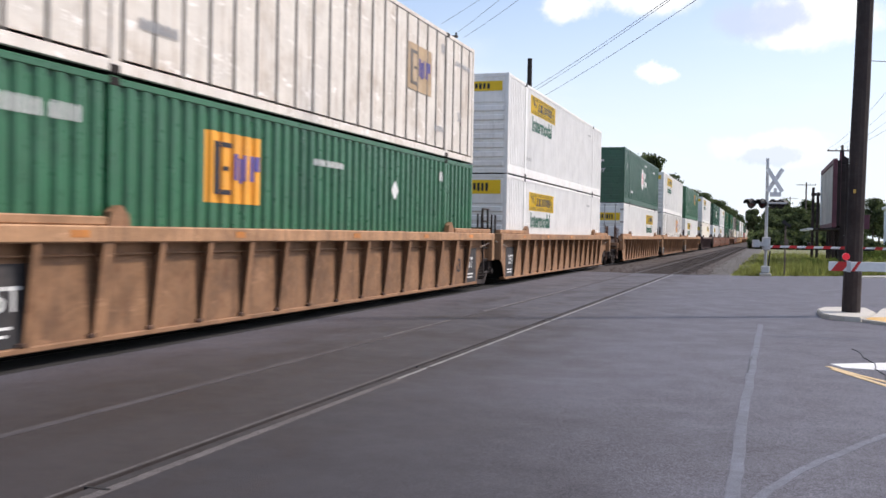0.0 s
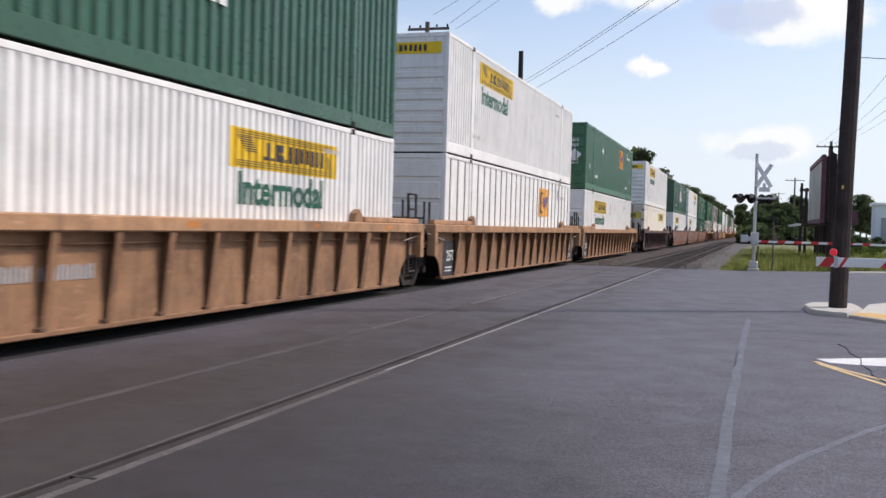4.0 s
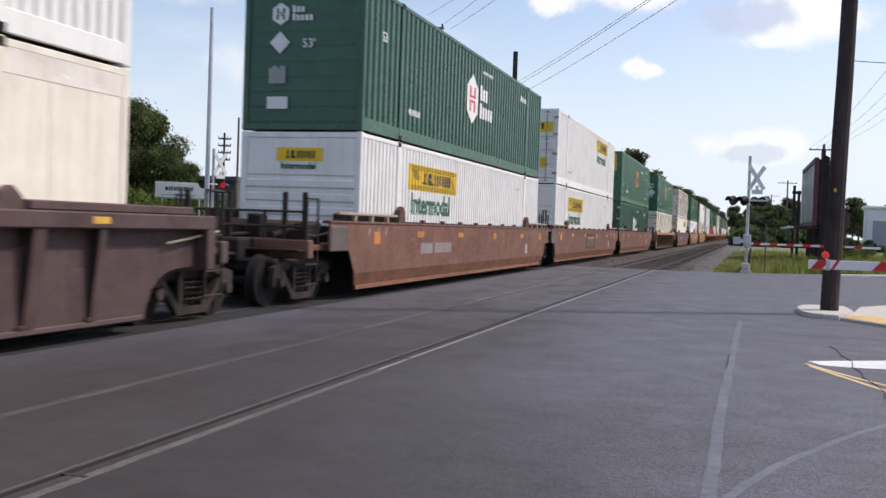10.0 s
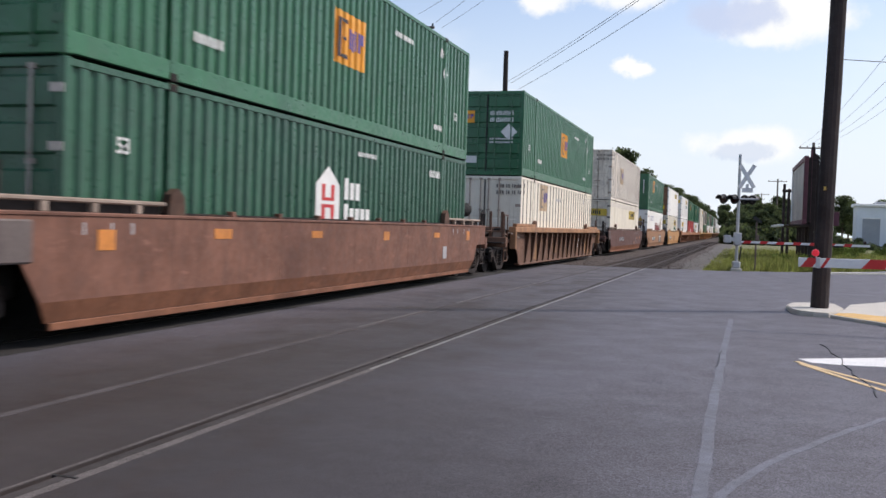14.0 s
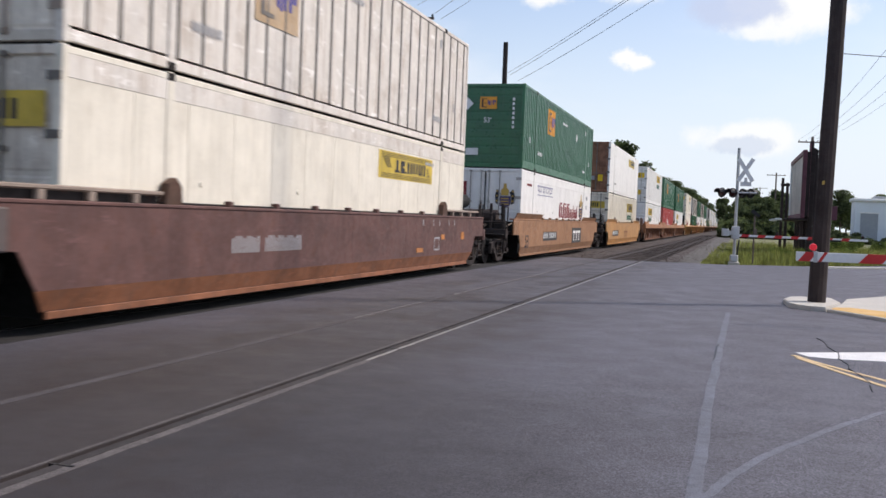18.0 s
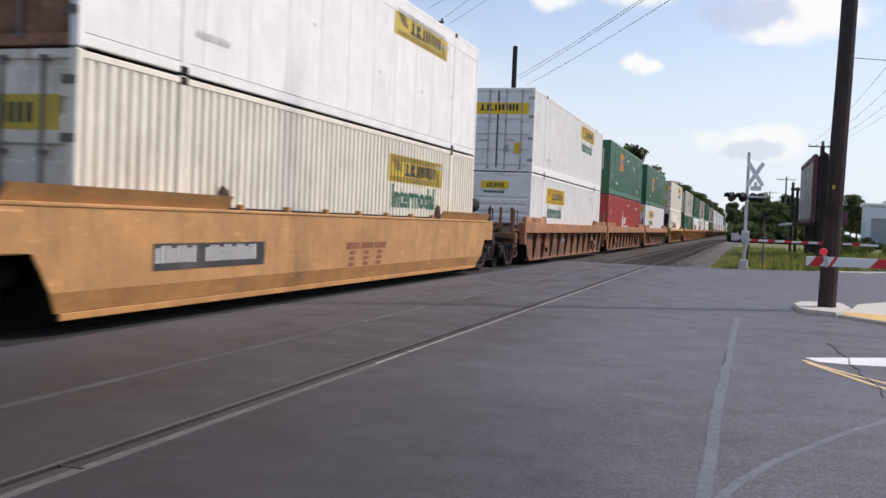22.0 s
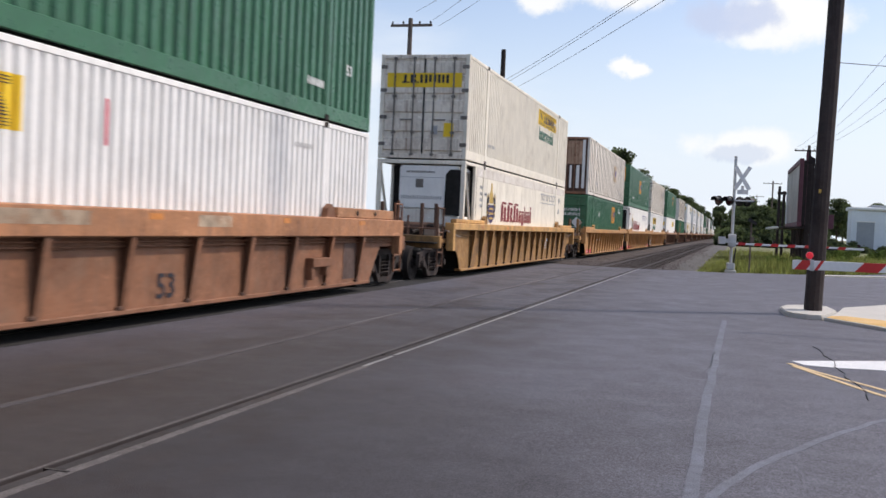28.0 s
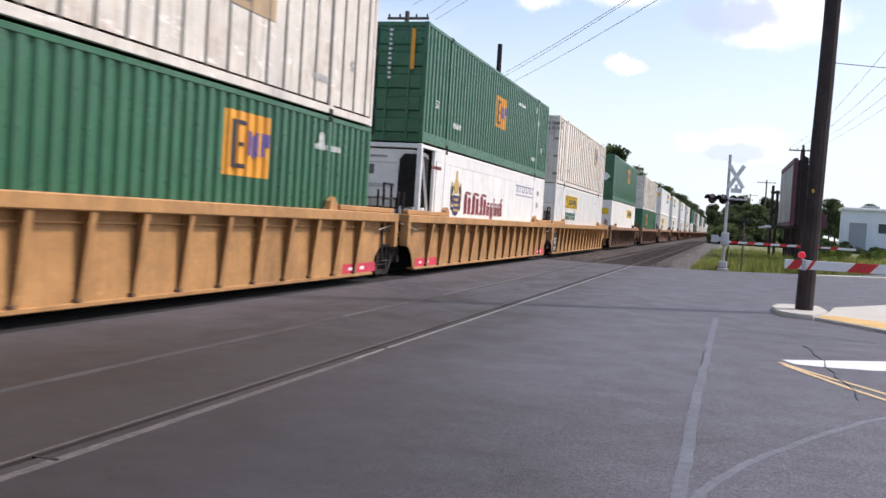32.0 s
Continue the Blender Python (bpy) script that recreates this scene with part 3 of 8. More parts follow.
def door_end(mat, rods, parent, detail=True, flat=False):
    """Two doors with lock rods, handles, hinges and pressed panels, facing -y."""
    for s in (-1, 1):
        xa, xb = sorted((0.008 * s, (HW - 0.11) * s))
        door = part("door", shared(("door", s, flat), lambda: pressed_panel(xa, xb, 0.14, TALL - 0.12, 2 if flat else 5, 0.05 if flat else 0.16, out=0.008 if flat else 0.045), mat), mat, parent)
        part("gasket", shared(("gasket", s), lambda: box(min(0.0, 0.02 * s), max(0.0, 0.02 * s), -HL + 0.012, -HL + 0.045, 0.14, TALL - 0.12), "black_paint"), "black_paint", door)
        if not detail:
            continue
        for x in (0.14, 0.52) if flat else (0.30, 0.86):
            def rod(x=x, s=s):
                bm = tube((x * s, -HL - 0.022, 0.08), (x * s, -HL - 0.022, TALL - 0.08), 0.022, 6)
                for z in (0.09, 0.7, 1.7, TALL - 0.14):
                    box(x * s - 0.05, x * s + 0.05, -HL - 0.03, -HL + 0.04, z, z + 0.06, bm=bm)
                return bm
            part("lock_rod", shared(("lock_rod", x, s, flat), rod, rods), rods, door)
        part("door_handle", shared(("door_handle", s), lambda s=s: box(min(0.3 * s, 0.66 * s), max(0.3 * s, 0.66 * s), -HL - 0.045, -HL - 0.025, 1.06, 1.10), rods), rods, door)
        for z in (0.35, 1.1, 1.85, 2.5):
            part("hinge", shared(("hinge", s, z), lambda s=s, z=z: box(min((HW - 0.2) * s, (HW - 0.01) * s), max((HW - 0.2) * s, (HW - 0.01) * s), -HL - 0.01, -HL + 0.04, z, z + 0.10), rods), rods, door)


def cooling_end(parent, paint):
    """The refrigerating unit on a recessed bulkhead, in front of it an open corner frame with braces."""
    def unit():
        bm = plate([(-0.62, 1.56), (0.70, 1.56), (1.10, 1.56), (1.10, 2.74), (-0.62, 2.74)], "y", -HL + 0.06, -HL + 1.22)
        bmesh.ops.bevel(bm, geom=[e for e in bm.edges if abs(e.verts[0].co.y - e.verts[1].co.y) > 0.2], offset=0.05, segments=2, affect="EDGES")
        return bm
    part("bulkhead", shared("bulkhead", lambda: box(-HW + 0.05, HW - 0.05, -HL + 1.22, -HL + 1.32, 0.12, TALL - 0.1), "dark"), "dark", parent)
    u = part("cooling_unit", shared("cooling_unit", unit, "white"), "white", parent, "white refrigerating unit with rounded cover")
    part("cover", shared("unit_cover", lambda: box(-0.60, 0.66, -HL + 0.09, -HL + 1.22, 0.66, 1.545, 0.04), "soiled"), "soiled", u, "stained lower cover")
    part("cover_joint", shared("cover_joint", lambda: box(0.02, 0.035, -HL + 0.085, -HL + 0.09, 0.70, 1.53), "dark"), "dark", u)
    part("grille", shared("grille", lambda: plate([(0.72, 1.44), (0.80, 1.38), (1.14, 1.38), (1.20, 1.46), (1.20, 2.56), (1.12, 2.64), (0.86, 2.64), (0.74, 2.50)], "y", -HL + 0.02, -HL + 0.9), "dark"), "dark", u, "black rounded side grille")
    part("lower_box", shared("unit_box", lambda: box(0.72, 1.14, -HL + 0.1, -HL + 1.1, 0.9, 1.36, 0.03), "white"), "white", u, "small white fan box")
    part("fan_plate", shared("fan_plate", lambda: box(0.92, 1.08, -HL + 0.085, -HL + 0.1, 1.06, 1.26, 0.01), "gear"), "gear", u)
    part("badge", shared("badge", lambda: box(-0.14, 0.08, -HL + 0.050, -HL + 0.059, 2.12, 2.36), "grey_post"), "grey_post", u)
    part("lettering", shared("unit_bars", lambda: bars([0.04] * 13, 0.06, 0.025), "grey_post"), "grey_post", u, at=Matrix.Translation((-0.42, -HL + 0.057, 2.53)) @ NEAR)
    part("lettering", shared("unit_bars2", lambda: bars([0.035] * 18, 0.10, 0.032), "grey_ink"), "grey_ink", u, at=Matrix.Translation((-0.55, -HL + 0.057, 1.80)) @ NEAR)
    part("unit_joint", shared("unit_joint", lambda: box(-0.60, 0.68, -HL + 0.050, -HL + 0.059, 2.40, 2.415), "grey_ink"), "grey_ink", u)
    part("hose", shared("hose", lambda: tube((0.3, -HL + 0.10, 0.2), (0.62, -HL + 0.10, 0.62), 0.03, 6), "dark"), "dark", u)
    for s_ in (-1, 1):
        part("frame_brace", shared(("frame_brace", s_), lambda: tube((s_ * (HW - 0.05), -HL + 0.12, TALL - 0.15), (s_ * (HW - 0.05), -HL + 1.05, 0.75), 0.045, 4), paint), paint, parent)
        part("frame_post", shared(("frame_post", s_), lambda: box(min(s_ * (HW - 0.09), s_ * (HW - 0.01)), max(s_ * (HW - 0.09), s_ * (HW - 0.01)), -HL + 1.16, -HL + 1.30, 0.14, TALL - 0.1, 0.01), paint), paint, parent)
        part("frame_sheet", shared(("frame_sheet", s_), lambda: box(min(s_ * (HW - 0.04), s_ * (HW - 0.015)), max(s_ * (HW - 0.04), s_ * (HW - 0.015)), -HL + 0.1, -HL + 1.2, 0.14, 0.72, 0.004), paint), paint, parent)


def slat_end(parent):
    """A rust-worn end: plain upper board with a worn square, upright pale panels below."""
    part("end_wall", shared("rust_wall", lambda: box(-HW + 0.1, HW - 0.1, -HL + 0.02, -HL + 0.07, 0.13, TALL - 0.11), "wheel_rust"), "wheel_rust", parent, "rust-brown end wall")
    part("upper_board", shared("rust_board", lambda: box(-0.86, 0.92, -HL + 0.006, -HL + 0.02, 1.52, TALL - 0.2, 0.004), "rust_board"), "rust_board", parent, "rust-stained tan upper board")
    part("logo", shared("worn_square", lambda: box(-0.52, 0.18, -HL - 0.004, -HL + 0.006, 2.02, 2.34), "rusty"), "rusty", parent, "worn brown square")
    for x, w, top in ((-1.10, 0.16, 2.75), (-0.72, 0.13, 1.46), (-0.40, 0.20, 1.46), (-0.03, 0.18, 1.46), (0.36, 0.11, 1.46), (0.72, 0.16, 1.46), (1.00, 0.14, 2.75)):
        part("end_panel", shared(("end_panel", w, top), lambda: box(-w / 2, w / 2, -HL - 0.006, -HL + 0.02, 0.30 if w != 0.20 else 0.52, top, 0.005), "white"), "white", parent, "pale upright panel", at=Matrix.Translation((x, 0, 0)))
    for x in (-0.56, -0.20, 0.17, 0.55):
        part("lock_rod", shared(("thin_rod",), lambda: tube((0, -HL - 0.012, 0.08), (0, -HL - 0.012, TALL - 0.1), 0.016, 6), "rusty"), "rusty", parent, at=Matrix.Translation((x, 0, 0)))


def stencil(parent, y, z, widths, h, mat, gap=0.02, seed=0):
    """Small unreadable marks on the +x side."""
    key = ("marks", tuple(widths), h, gap, seed)
    fine = []
    for w in widths:
        fine += [w * 0.32, -w * 0.30, w * 0.32, -gap] if w > 0 else [w]
    part("lettering", shared(key, lambda: bars(fine, h, 0.0, seed), mat), mat, parent, at=Matrix.Translation((HW - 0.006, y, z)) @ SIDE)


SIGN_STROKES = ((0.045, 0.09, 0, 1), (0.0, 0.04, 0, 0.2), (0.115, 0.145, 0, 0.18), (0.185, 0.235, 0, 1), (0.245, 0.30, 0.0, 0.42), (0.245, 0.295, 0.58, 1), (0.325, 0.355, 0, 0.18),
                (0.395, 0.44, 0, 1), (0.495, 0.54, 0, 1), (0.585, 0.63, 0.1, 1), (0.685, 0.73, 0.1, 1), (0.775, 0.82, 0, 1), (0.865, 0.905, 0, 1), (0.955, 1.0, 0, 1))


def yellow_panel(parent, y0, z0, w, h, kind, old=False, face="side"):
    """A yellow sign with black rules and a row of dark bars in place of its name."""
    mat = "sign_old" if old else "sign_yellow"
    if face == "side":
        p = part("sign", flat_decal(y0, y0 + w, z0, z0 + h, kind), mat, parent, "yellow sign with black bars")
        at, u = Matrix.Translation((HW - 0.004, y0, z0)) @ SIDE, w
    else:
        p = part("sign", shared(("end_sign", w, h), lambda: box(-w / 2, w / 2, -HL - 0.008, -HL - 0.004, z0, z0 + h), mat), mat, parent, "yellow sign with black bars")
        at, u = Matrix.Translation((-w / 2, -HL - 0.009, z0)) @ NEAR, w
    def marks():
        bm = bmesh.new()
        x0, wide, z0, high = (0.27 * u, 0.57 * u, 0.27 * h, 0.46 * h) if face == "side" else (0.20 * u, 0.62 * u, 0.20 * h, 0.58 * h)
        for a, b, c, d in SIGN_STROKES:
            box(x0 + a * wide, x0 + (b + 0.012) * wide, z0 + c * high, z0 + d * high, 0.0, 0.003, bm=bm)
        return bm
    part("sign_name", shared(("sign_bars", u, h, face), marks, "ink"), "ink", p, "black bars", at=at)
    if face == "side":
        def rules():
            bm = bmesh.new()
            for k in range(3):
                for z in (0.035 + k * 0.034, h - 0.045 - k * 0.034):
                    box(u * 0.05, u * 0.95, z, z + 0.010, 0, 0.002, bm=bm)
            for k in range(7):
                box(u * (0.055 + 0.012 * k), u * (0.17 + 0.008 * k), h * (0.76 - 0.055 * k), h * (0.785 - 0.055 * k), 0, 0.002, bm=bm)
                box(u * (0.885 - 0.002 * k), u * (0.915 + 0.005 * (6 - k)), h * (0.24 + 0.06 * k), h * (0.265 + 0.06 * k), 0, 0.002, bm=bm)
            return bm
        part("sign_border", shared(("sign_rules", u, h), rules, "ink"), "ink", p, "thin dark rules", at=at)


def square_logo(parent, y0, z0, w, h, kind, faded=False, face="side"):
    """An orange square with dark blue upright shapes."""
    mat = "sign_faded" if faded else "sign_orange"
    if face == "side":
        p = part("logo", flat_decal(y0, y0 + w, z0, z0 + h, kind), mat, parent, "orange square with blue bars" if not faded else "faded tan square with blue bars")
        at = Matrix.Translation((HW - 0.004, y0, z0)) @ SIDE
    else:
        p = part("logo", shared(("end_logo", y0, w, h), lambda: box(y0, y0 + w, -HL - 0.008, -HL - 0.004, z0, z0 + h), mat), mat, parent, "orange square with blue bars")
        at = Matrix.Translation((y0, -HL - 0.009, z0)) @ NEAR
    def first():
        bm = box(w * 0.11, w * 0.20, h * 0.12, h * 0.86, 0, 0.003)
        for z0, z1 in ((0.12, 0.19), (0.79, 0.86)):
            box(w * 0.215, w * 0.41, h * z0, h * z1, 0, 0.003, bm=bm)
        box(w * 0.26, w * 0.36, h * 0.46, h * 0.52, 0, 0.003, bm=bm)
        return bm
    def second():
        bm = bmesh.new()
        for a, b, c, d in ((0.46, 0.52, 0.34, 0.72), (0.545, 0.60, 0.30, 0.66), (0.625, 0.68, 0.34, 0.72), (0.75, 0.82, 0.34, 0.72), (0.84, 0.93, 0.50, 0.72)):
            box(w * a, w * b, h * c, h * d, 0, 0.003, bm=bm)
        return bm
    part("logo_mark", shared(("logo_a", w, h), first, "ink" if not faded else "grey_post"), "ink", p, "black bars", at=at)
    part("logo_mark", shared(("logo_b", w, h), second, "violet"), "violet", p, "blue bars", at=at)


def hexagon_logo(parent, y, z, r, inner, face="side"):
    """A white upright hexagon with coloured bars, and short white bars beside it."""
    spin = SIDE if face == "side" else NEAR
    at = Matrix.Translation((HW - 0.004, y, z) if face == "side" else (y, -HL - 0.006, z)) @ spin
    def hexa():
        return plate([(0, r), (r * 0.8, r * 0.5), (r * 0.8, -r * 0.5), (0, -r), (-r * 0.8, -r * 0.5), (-r * 0.8, r * 0.5)], "z", 0, 0.004)
    def mark():
        bm = bmesh.new()
        for a, b, c, d in ((-0.42, -0.2, -0.5, -0.05), (-0.42, -0.2, 0.05, 0.5), (0.2, 0.42, -0.5, -0.05), (0.2, 0.42, 0.05, 0.5), (-0.2, 0.2, -0.14, -0.05), (-0.2, 0.2, 0.05, 0.14)):
            box(a * r, b * r, c * r, d * r, 0.004, 0.007, bm=bm)
        return bm
    def words():
        bm = bmesh.new()
        for row, n in ((0.12, 3), (-0.62, 5)):
            for i in range(n):
                box(r * (1.15 + i * 0.42), r * (1.15 + i * 0.42 + 0.30), r * row, r * (row + (0.5 if i else 0.62)), 0, 0.004, bm=bm)
        return bm
    p = part("logo", shared(("hexagon", r), hexa, "white_ink"), "white_ink", parent, "white hexagon", at=at)
    part("logo_mark", shared(("hex_bars", r, inner), mark, inner), inner, p)
    part("lettering", shared(("hex_words", r), words, "white_ink"), "white_ink", parent, "white bars", at=at)


def crest(parent, y, z, s, face="side"):
    spin = SIDE if face == "side" else NEAR
    at = Matrix.Translation((HW - 0.004, y, z) if face == "side" else (y, -HL - 0.006, z)) @ spin
    at = at @ Matrix.Diagonal((1.45, 1.05, 1, 1) if face == "side" else (1.35, 1.02, 1, 1))
    def shield():
        return plate([(0, 0), (0.16 * s, 0.06 * s), (0.22 * s, 0.2 * s), (0.22 * s, 0.52 * s), (-0.22 * s, 0.52 * s), (-0.22 * s, 0.2 * s), (-0.16 * s, 0.06 * s)], "z", 0, 0.004)
    def crown():
        bm = plate([(-0.13 * s, 0.56 * s), (0.13 * s, 0.56 * s), (0.15 * s, 0.8 * s), (0.06 * s, 0.92 * s), (0.05 * s, 1.12 * s), (-0.05 * s, 1.12 * s), (-0.06 * s, 0.92 * s), (-0.15 * s, 0.8 * s)], "z", 0, 0.004)
        for k in range(3):
            box(-0.15 * s, 0.15 * s, (0.12 + k * 0.13) * s, (0.18 + k * 0.13) * s, 0.004, 0.007, bm=bm)
        return bm
    def mantle():
        bm = bmesh.new()
        for e in (-1, 1):
            plate([(0.24 * s * e, 0.12 * s), (0.33 * s * e, 0.2 * s), (0.36 * s * e, 0.55 * s), (0.30 * s * e, 0.86 * s), (0.17 * s * e, 0.70 * s), (0.24 * s * e, 0.5 * s)], "z", 0, 0.003, bm=bm)
        return bm
    p = part("emblem", shared(("shield", s), shield, "navy"), "navy", parent, "dark blue shield shape with gold bars", at=at)
    part("emblem_trim", shared(("crown", s), crown, "gold"), "gold", p, "gold bars")
    part("emblem_trim", shared(("mantle", s), mantle, "ink"), "ink", p, "dark scrolls")
    def tassels():
        bm = bmesh.new()
        for e in (-1, 1):
            for z in (0.26, 0.50, 0.72):
                box(e * 0.29 * s - 0.035 * s, e * 0.29 * s + 0.035 * s, z * s, (z + 0.07) * s, 0.004, 0.007, bm=bm)
        return bm
    part("emblem_trim", shared(("tassels", s), tassels, "gold"), "gold", p, "gold dashes on the scrolls")


def speed_blocks(w, h):
    """Three leaning blocks cut by level gaps."""
    bm = bmesh.new()
    for k in range(3):
        for i, (lo, hi) in enumerate(((0.0, 0.16), (0.24, 0.40), (0.48, 0.64), (0.72, 1.0))):
            a, b = (k + (0.30 if i < 3 else 0.02)) / 3 * w, (k + (0.66 if i < 3 else 0.92)) / 3 * w
            lean = 0.25 * h
            plate([(a + lo * lean, lo * h), (b + lo * lean, lo * h), (b + hi * lean, hi * h), (a + hi * lean, hi * h)], "z", 0, 0.003, bm=bm)
    return bm


def gothic_bars(parent, y, z, w, h):
    """Dark red bars in place of a name in old lettering."""
    key = ("old_bars", w, h)
    def make():
        bm = bmesh.new()
        # two leaning strokes and a small cap for each letter: start, width, foot, top
        for a, k, lo, t in ((0.0, 0.15, 0, 1.0), (0.19, 0.16, 0, 1.0), (0.39, 0.15, 0, 1.0), (0.565, 0.075, 0, 0.62), (0.66, 0.07, -0.25, 0.62), (0.75, 0.022, 0, 1.0), (0.79, 0.065, 0, 0.62), (0.87, 0.07, 0, 0.62), (0.955, 0.05, 0, 0.9)):
            heavy = 0.42
            for x in ((a, a + k * (1 - heavy)) if k > 0.03 else (a,)):
                wide = k * heavy if k > 0.03 else k
                top = t * (1.0 if x == a else 0.86)
                plate([(x * w, lo * h), ((x + wide) * w, (lo + 0.06) * h), ((x + wide) * w, (top - 0.10) * h), ((x + wide * 0.5) * w, top * h), (x * w, (top - 0.08) * h)], "z", 0, 0.004, bm=bm)
            if k > 0.03:
                plate([(a * w, (t + 0.02) * h), ((a + k * 0.9) * w, (t - 0.06) * h), ((a + k) * w, (t + 0.06) * h), ((a + k * 0.4) * w, (t + 0.10) * h)], "z", 0, 0.004, bm=bm)
        for a in (0.16, 0.36):
            box(a * w, (a + 0.018) * w, 0, 0.14 * h, 0, 0.004, bm=bm)
        return bm
    part("lettering", shared(key, make, "wine"), "wine", parent, "dark red bars", at=Matrix.Translation((HW - 0.006, y, z)) @ SIDE)


def container(name, label, paint, side, end, detail=True, rods="rod", frame_paint=None, end_paint=None, upper=False):
    """One 53-foot box standing on z = 0, its near end at -y. side: fine, coarse, ribbed or plates; end: doors, ribs or cooler."""
    c = new(name)
    tagged(c, label, "shipping container", "containers on the train")
    fp = frame_paint or paint
    ep = end_paint or paint
    rail = 0.27 if upper and side in PITCH else 0.16
    turned = Matrix.Rotation(math.pi, 4, "Z")
    for m in (None, turned):
        if side in PITCH:
            part("side_wall", shared(("side_wall", side, rail), lambda: pressed_sheet(side, -HL + 0.12, HL - 0.12, rail - 0.01, TALL - 0.09), paint), paint, c, at=m)
        elif side == "ribbed":
            part("side_wall", shared(("flat_wall",), plain_sheet, paint), paint, c, at=m)
            if m is None:
                for i in range(26):
                    y = -HL + 0.42 + i * (LONG - 0.84) / 25
                    if abs(abs(y) - POST_AT) > 0.12:
                        part("side_post", shared(("rib",), lambda: box(HW - 0.024, HW - 0.006, -0.028, 0.028, 0.16, TALL - 0.09), "grey_post"), "grey_post", c, at=Matrix.Translation((0, y, 0)) if m is None else m @ Matrix.Translation((0, y, 0)))
        else:
            part("side_wall", shared(("backing_wall", end == "cooler", m is None), lambda: plain_sheet(start=1.30 if end == "cooler" and m is None else 0.1, stop=1.30 if end == "cooler" and m is not None else 0.1), "grey_post" if m is None else paint), paint, c, at=m)
            if m is None:
                for k in (0.18, 0.37, 0.56, 0.72, 0.86):
                    part("vent_knob", shared(("vent_knob",), lambda: tube((HW - 0.014, 0, 1.25), (HW + 0.012, 0, 1.25), 0.045, 10, r2=0.03), paint), paint, c, at=Matrix.Translation((0, -HL + k * LONG, 0.28 * math.sin(k * 40))))
                part("top_band", shared(("top_band", end == "cooler"), lambda: box(HW - 0.03, HW - 0.006, -HL + (1.30 if end == "cooler" else 0.1), HL - 0.1, TALL - 0.36, TALL - 0.09, 0.004), "soiled" if paint == "cream" else paint), paint, c)
            n = 13
            w = (LONG - 0.24) / n
            for i in range(1 if end == "cooler" else 0, n) if m is None else ():
                part("side_panel", shared(("side_panel",), lambda: box(HW - 0.03, HW - 0.012, -w / 2 + 0.004, w / 2 - 0.004, 0.17, TALL - 0.12, 0.003), paint), paint, c,
                     at=(m or Matrix.Identity(4)) @ Matrix.Translation((0, -HL + 0.12 + (i + 0.5) * w, 0)))
        part("bottom_rail", shared(("bottom_rail", rail), lambda: box(HW - 0.07, HW - 0.004, -HL + 0.1, HL - 0.1, 0.02, rail, 0.008), fp), fp, c, at=m)
        part("top_rail", shared(("top_rail",), lambda: box(HW - 0.07, HW - 0.002, -HL + 0.1, HL - 0.1, TALL - 0.10, TALL - 0.015, 0.008), fp), fp, c, at=m)
        for y in (-POST_AT, POST_AT):
            part("lifting_post", shared(("lifting_post",), lambda: box(HW - 0.06, HW + 0.004, -0.085, 0.085, 0.02, TALL + 0.002, 0.01), fp), fp, c, at=(m or Matrix.Identity(4)) @ Matrix.Translation((0, y, 0)))
            if detail and m is None:
                for z in (0.0, TALL - 0.12):
                    part("corner_casting", shared(("casting", z), lambda z=z: box(HW - 0.15, HW + 0.008, -0.09, 0.09, z, z + 0.118, 0.012), "gear"), "gear", c, at=(m or Matrix.Identity(4)) @ Matrix.Translation((0, y, 0)))
        for y in (-HL + 0.06, HL - 0.06):
            part("corner_post", shared(("corner_post",), lambda: box(HW - 0.12, HW, -0.06, 0.06, 0.0, TALL, 0.012), fp), fp, c, at=(m or Matrix.Identity(4)) @ Matrix.Translation((0, y, 0)))
    part("roof", shared(("roof_sheet",), lambda: box(-HW + 0.05, HW - 0.05, -HL + 0.05, HL - 0.05, TALL - 0.06, TALL - 0.025), fp), fp, c)
    part("base", shared(("base",), lambda: box(-HW + 0.06, HW - 0.06, -HL + 0.05, HL - 0.05, 0.03, 0.13), "dark"), "dark", c)
    for s in (-1, 1):
        m = None if s < 0 else turned
        kind = end if s < 0 else ("ribs" if end == "doors" else "doors")
        part("header", shared(("header",), lambda: box(-HW + 0.1, HW - 0.1, -HL, -HL + 0.1, TALL - 0.12, TALL - 0.01, 0.01), ep), ep, c, at=m)
        part("threshold", shared(("threshold",), lambda: box(-HW + 0.1, HW - 0.1, -HL, -HL + 0.1, 0.01, 0.14, 0.01), ep), ep, c, at=m)
        if s > 0:
            part("end_wall", shared(("back_wall",), lambda: box(-HW + 0.1, HW - 0.1, -HL + 0.03, -HL + 0.07, 0.13, TALL - 0.11), paint), paint, c, at=m)
        elif kind == "doors":
            door_end(ep, rods, c, detail, side not in PITCH)
            if side == "ribbed" and detail:
                for z in (2.50, 2.28):
                    part("lettering", shared(("door_marks",), lambda: bars([0.05, -0.02, 0.03] * 5, 0.14, 0.035), "grey_post"), "grey_post", c, "dark stencilled marks", at=Matrix.Translation((0.42, -HL - 0.008, z)) @ NEAR)
        elif kind == "cooler":
            cooling_end(c, paint)
        elif kind == "slats":
            slat_end(c)
        else:
            front_end(ep, c, 7 if side == "fine" else 9 if side == "coarse" else 5)
    return c


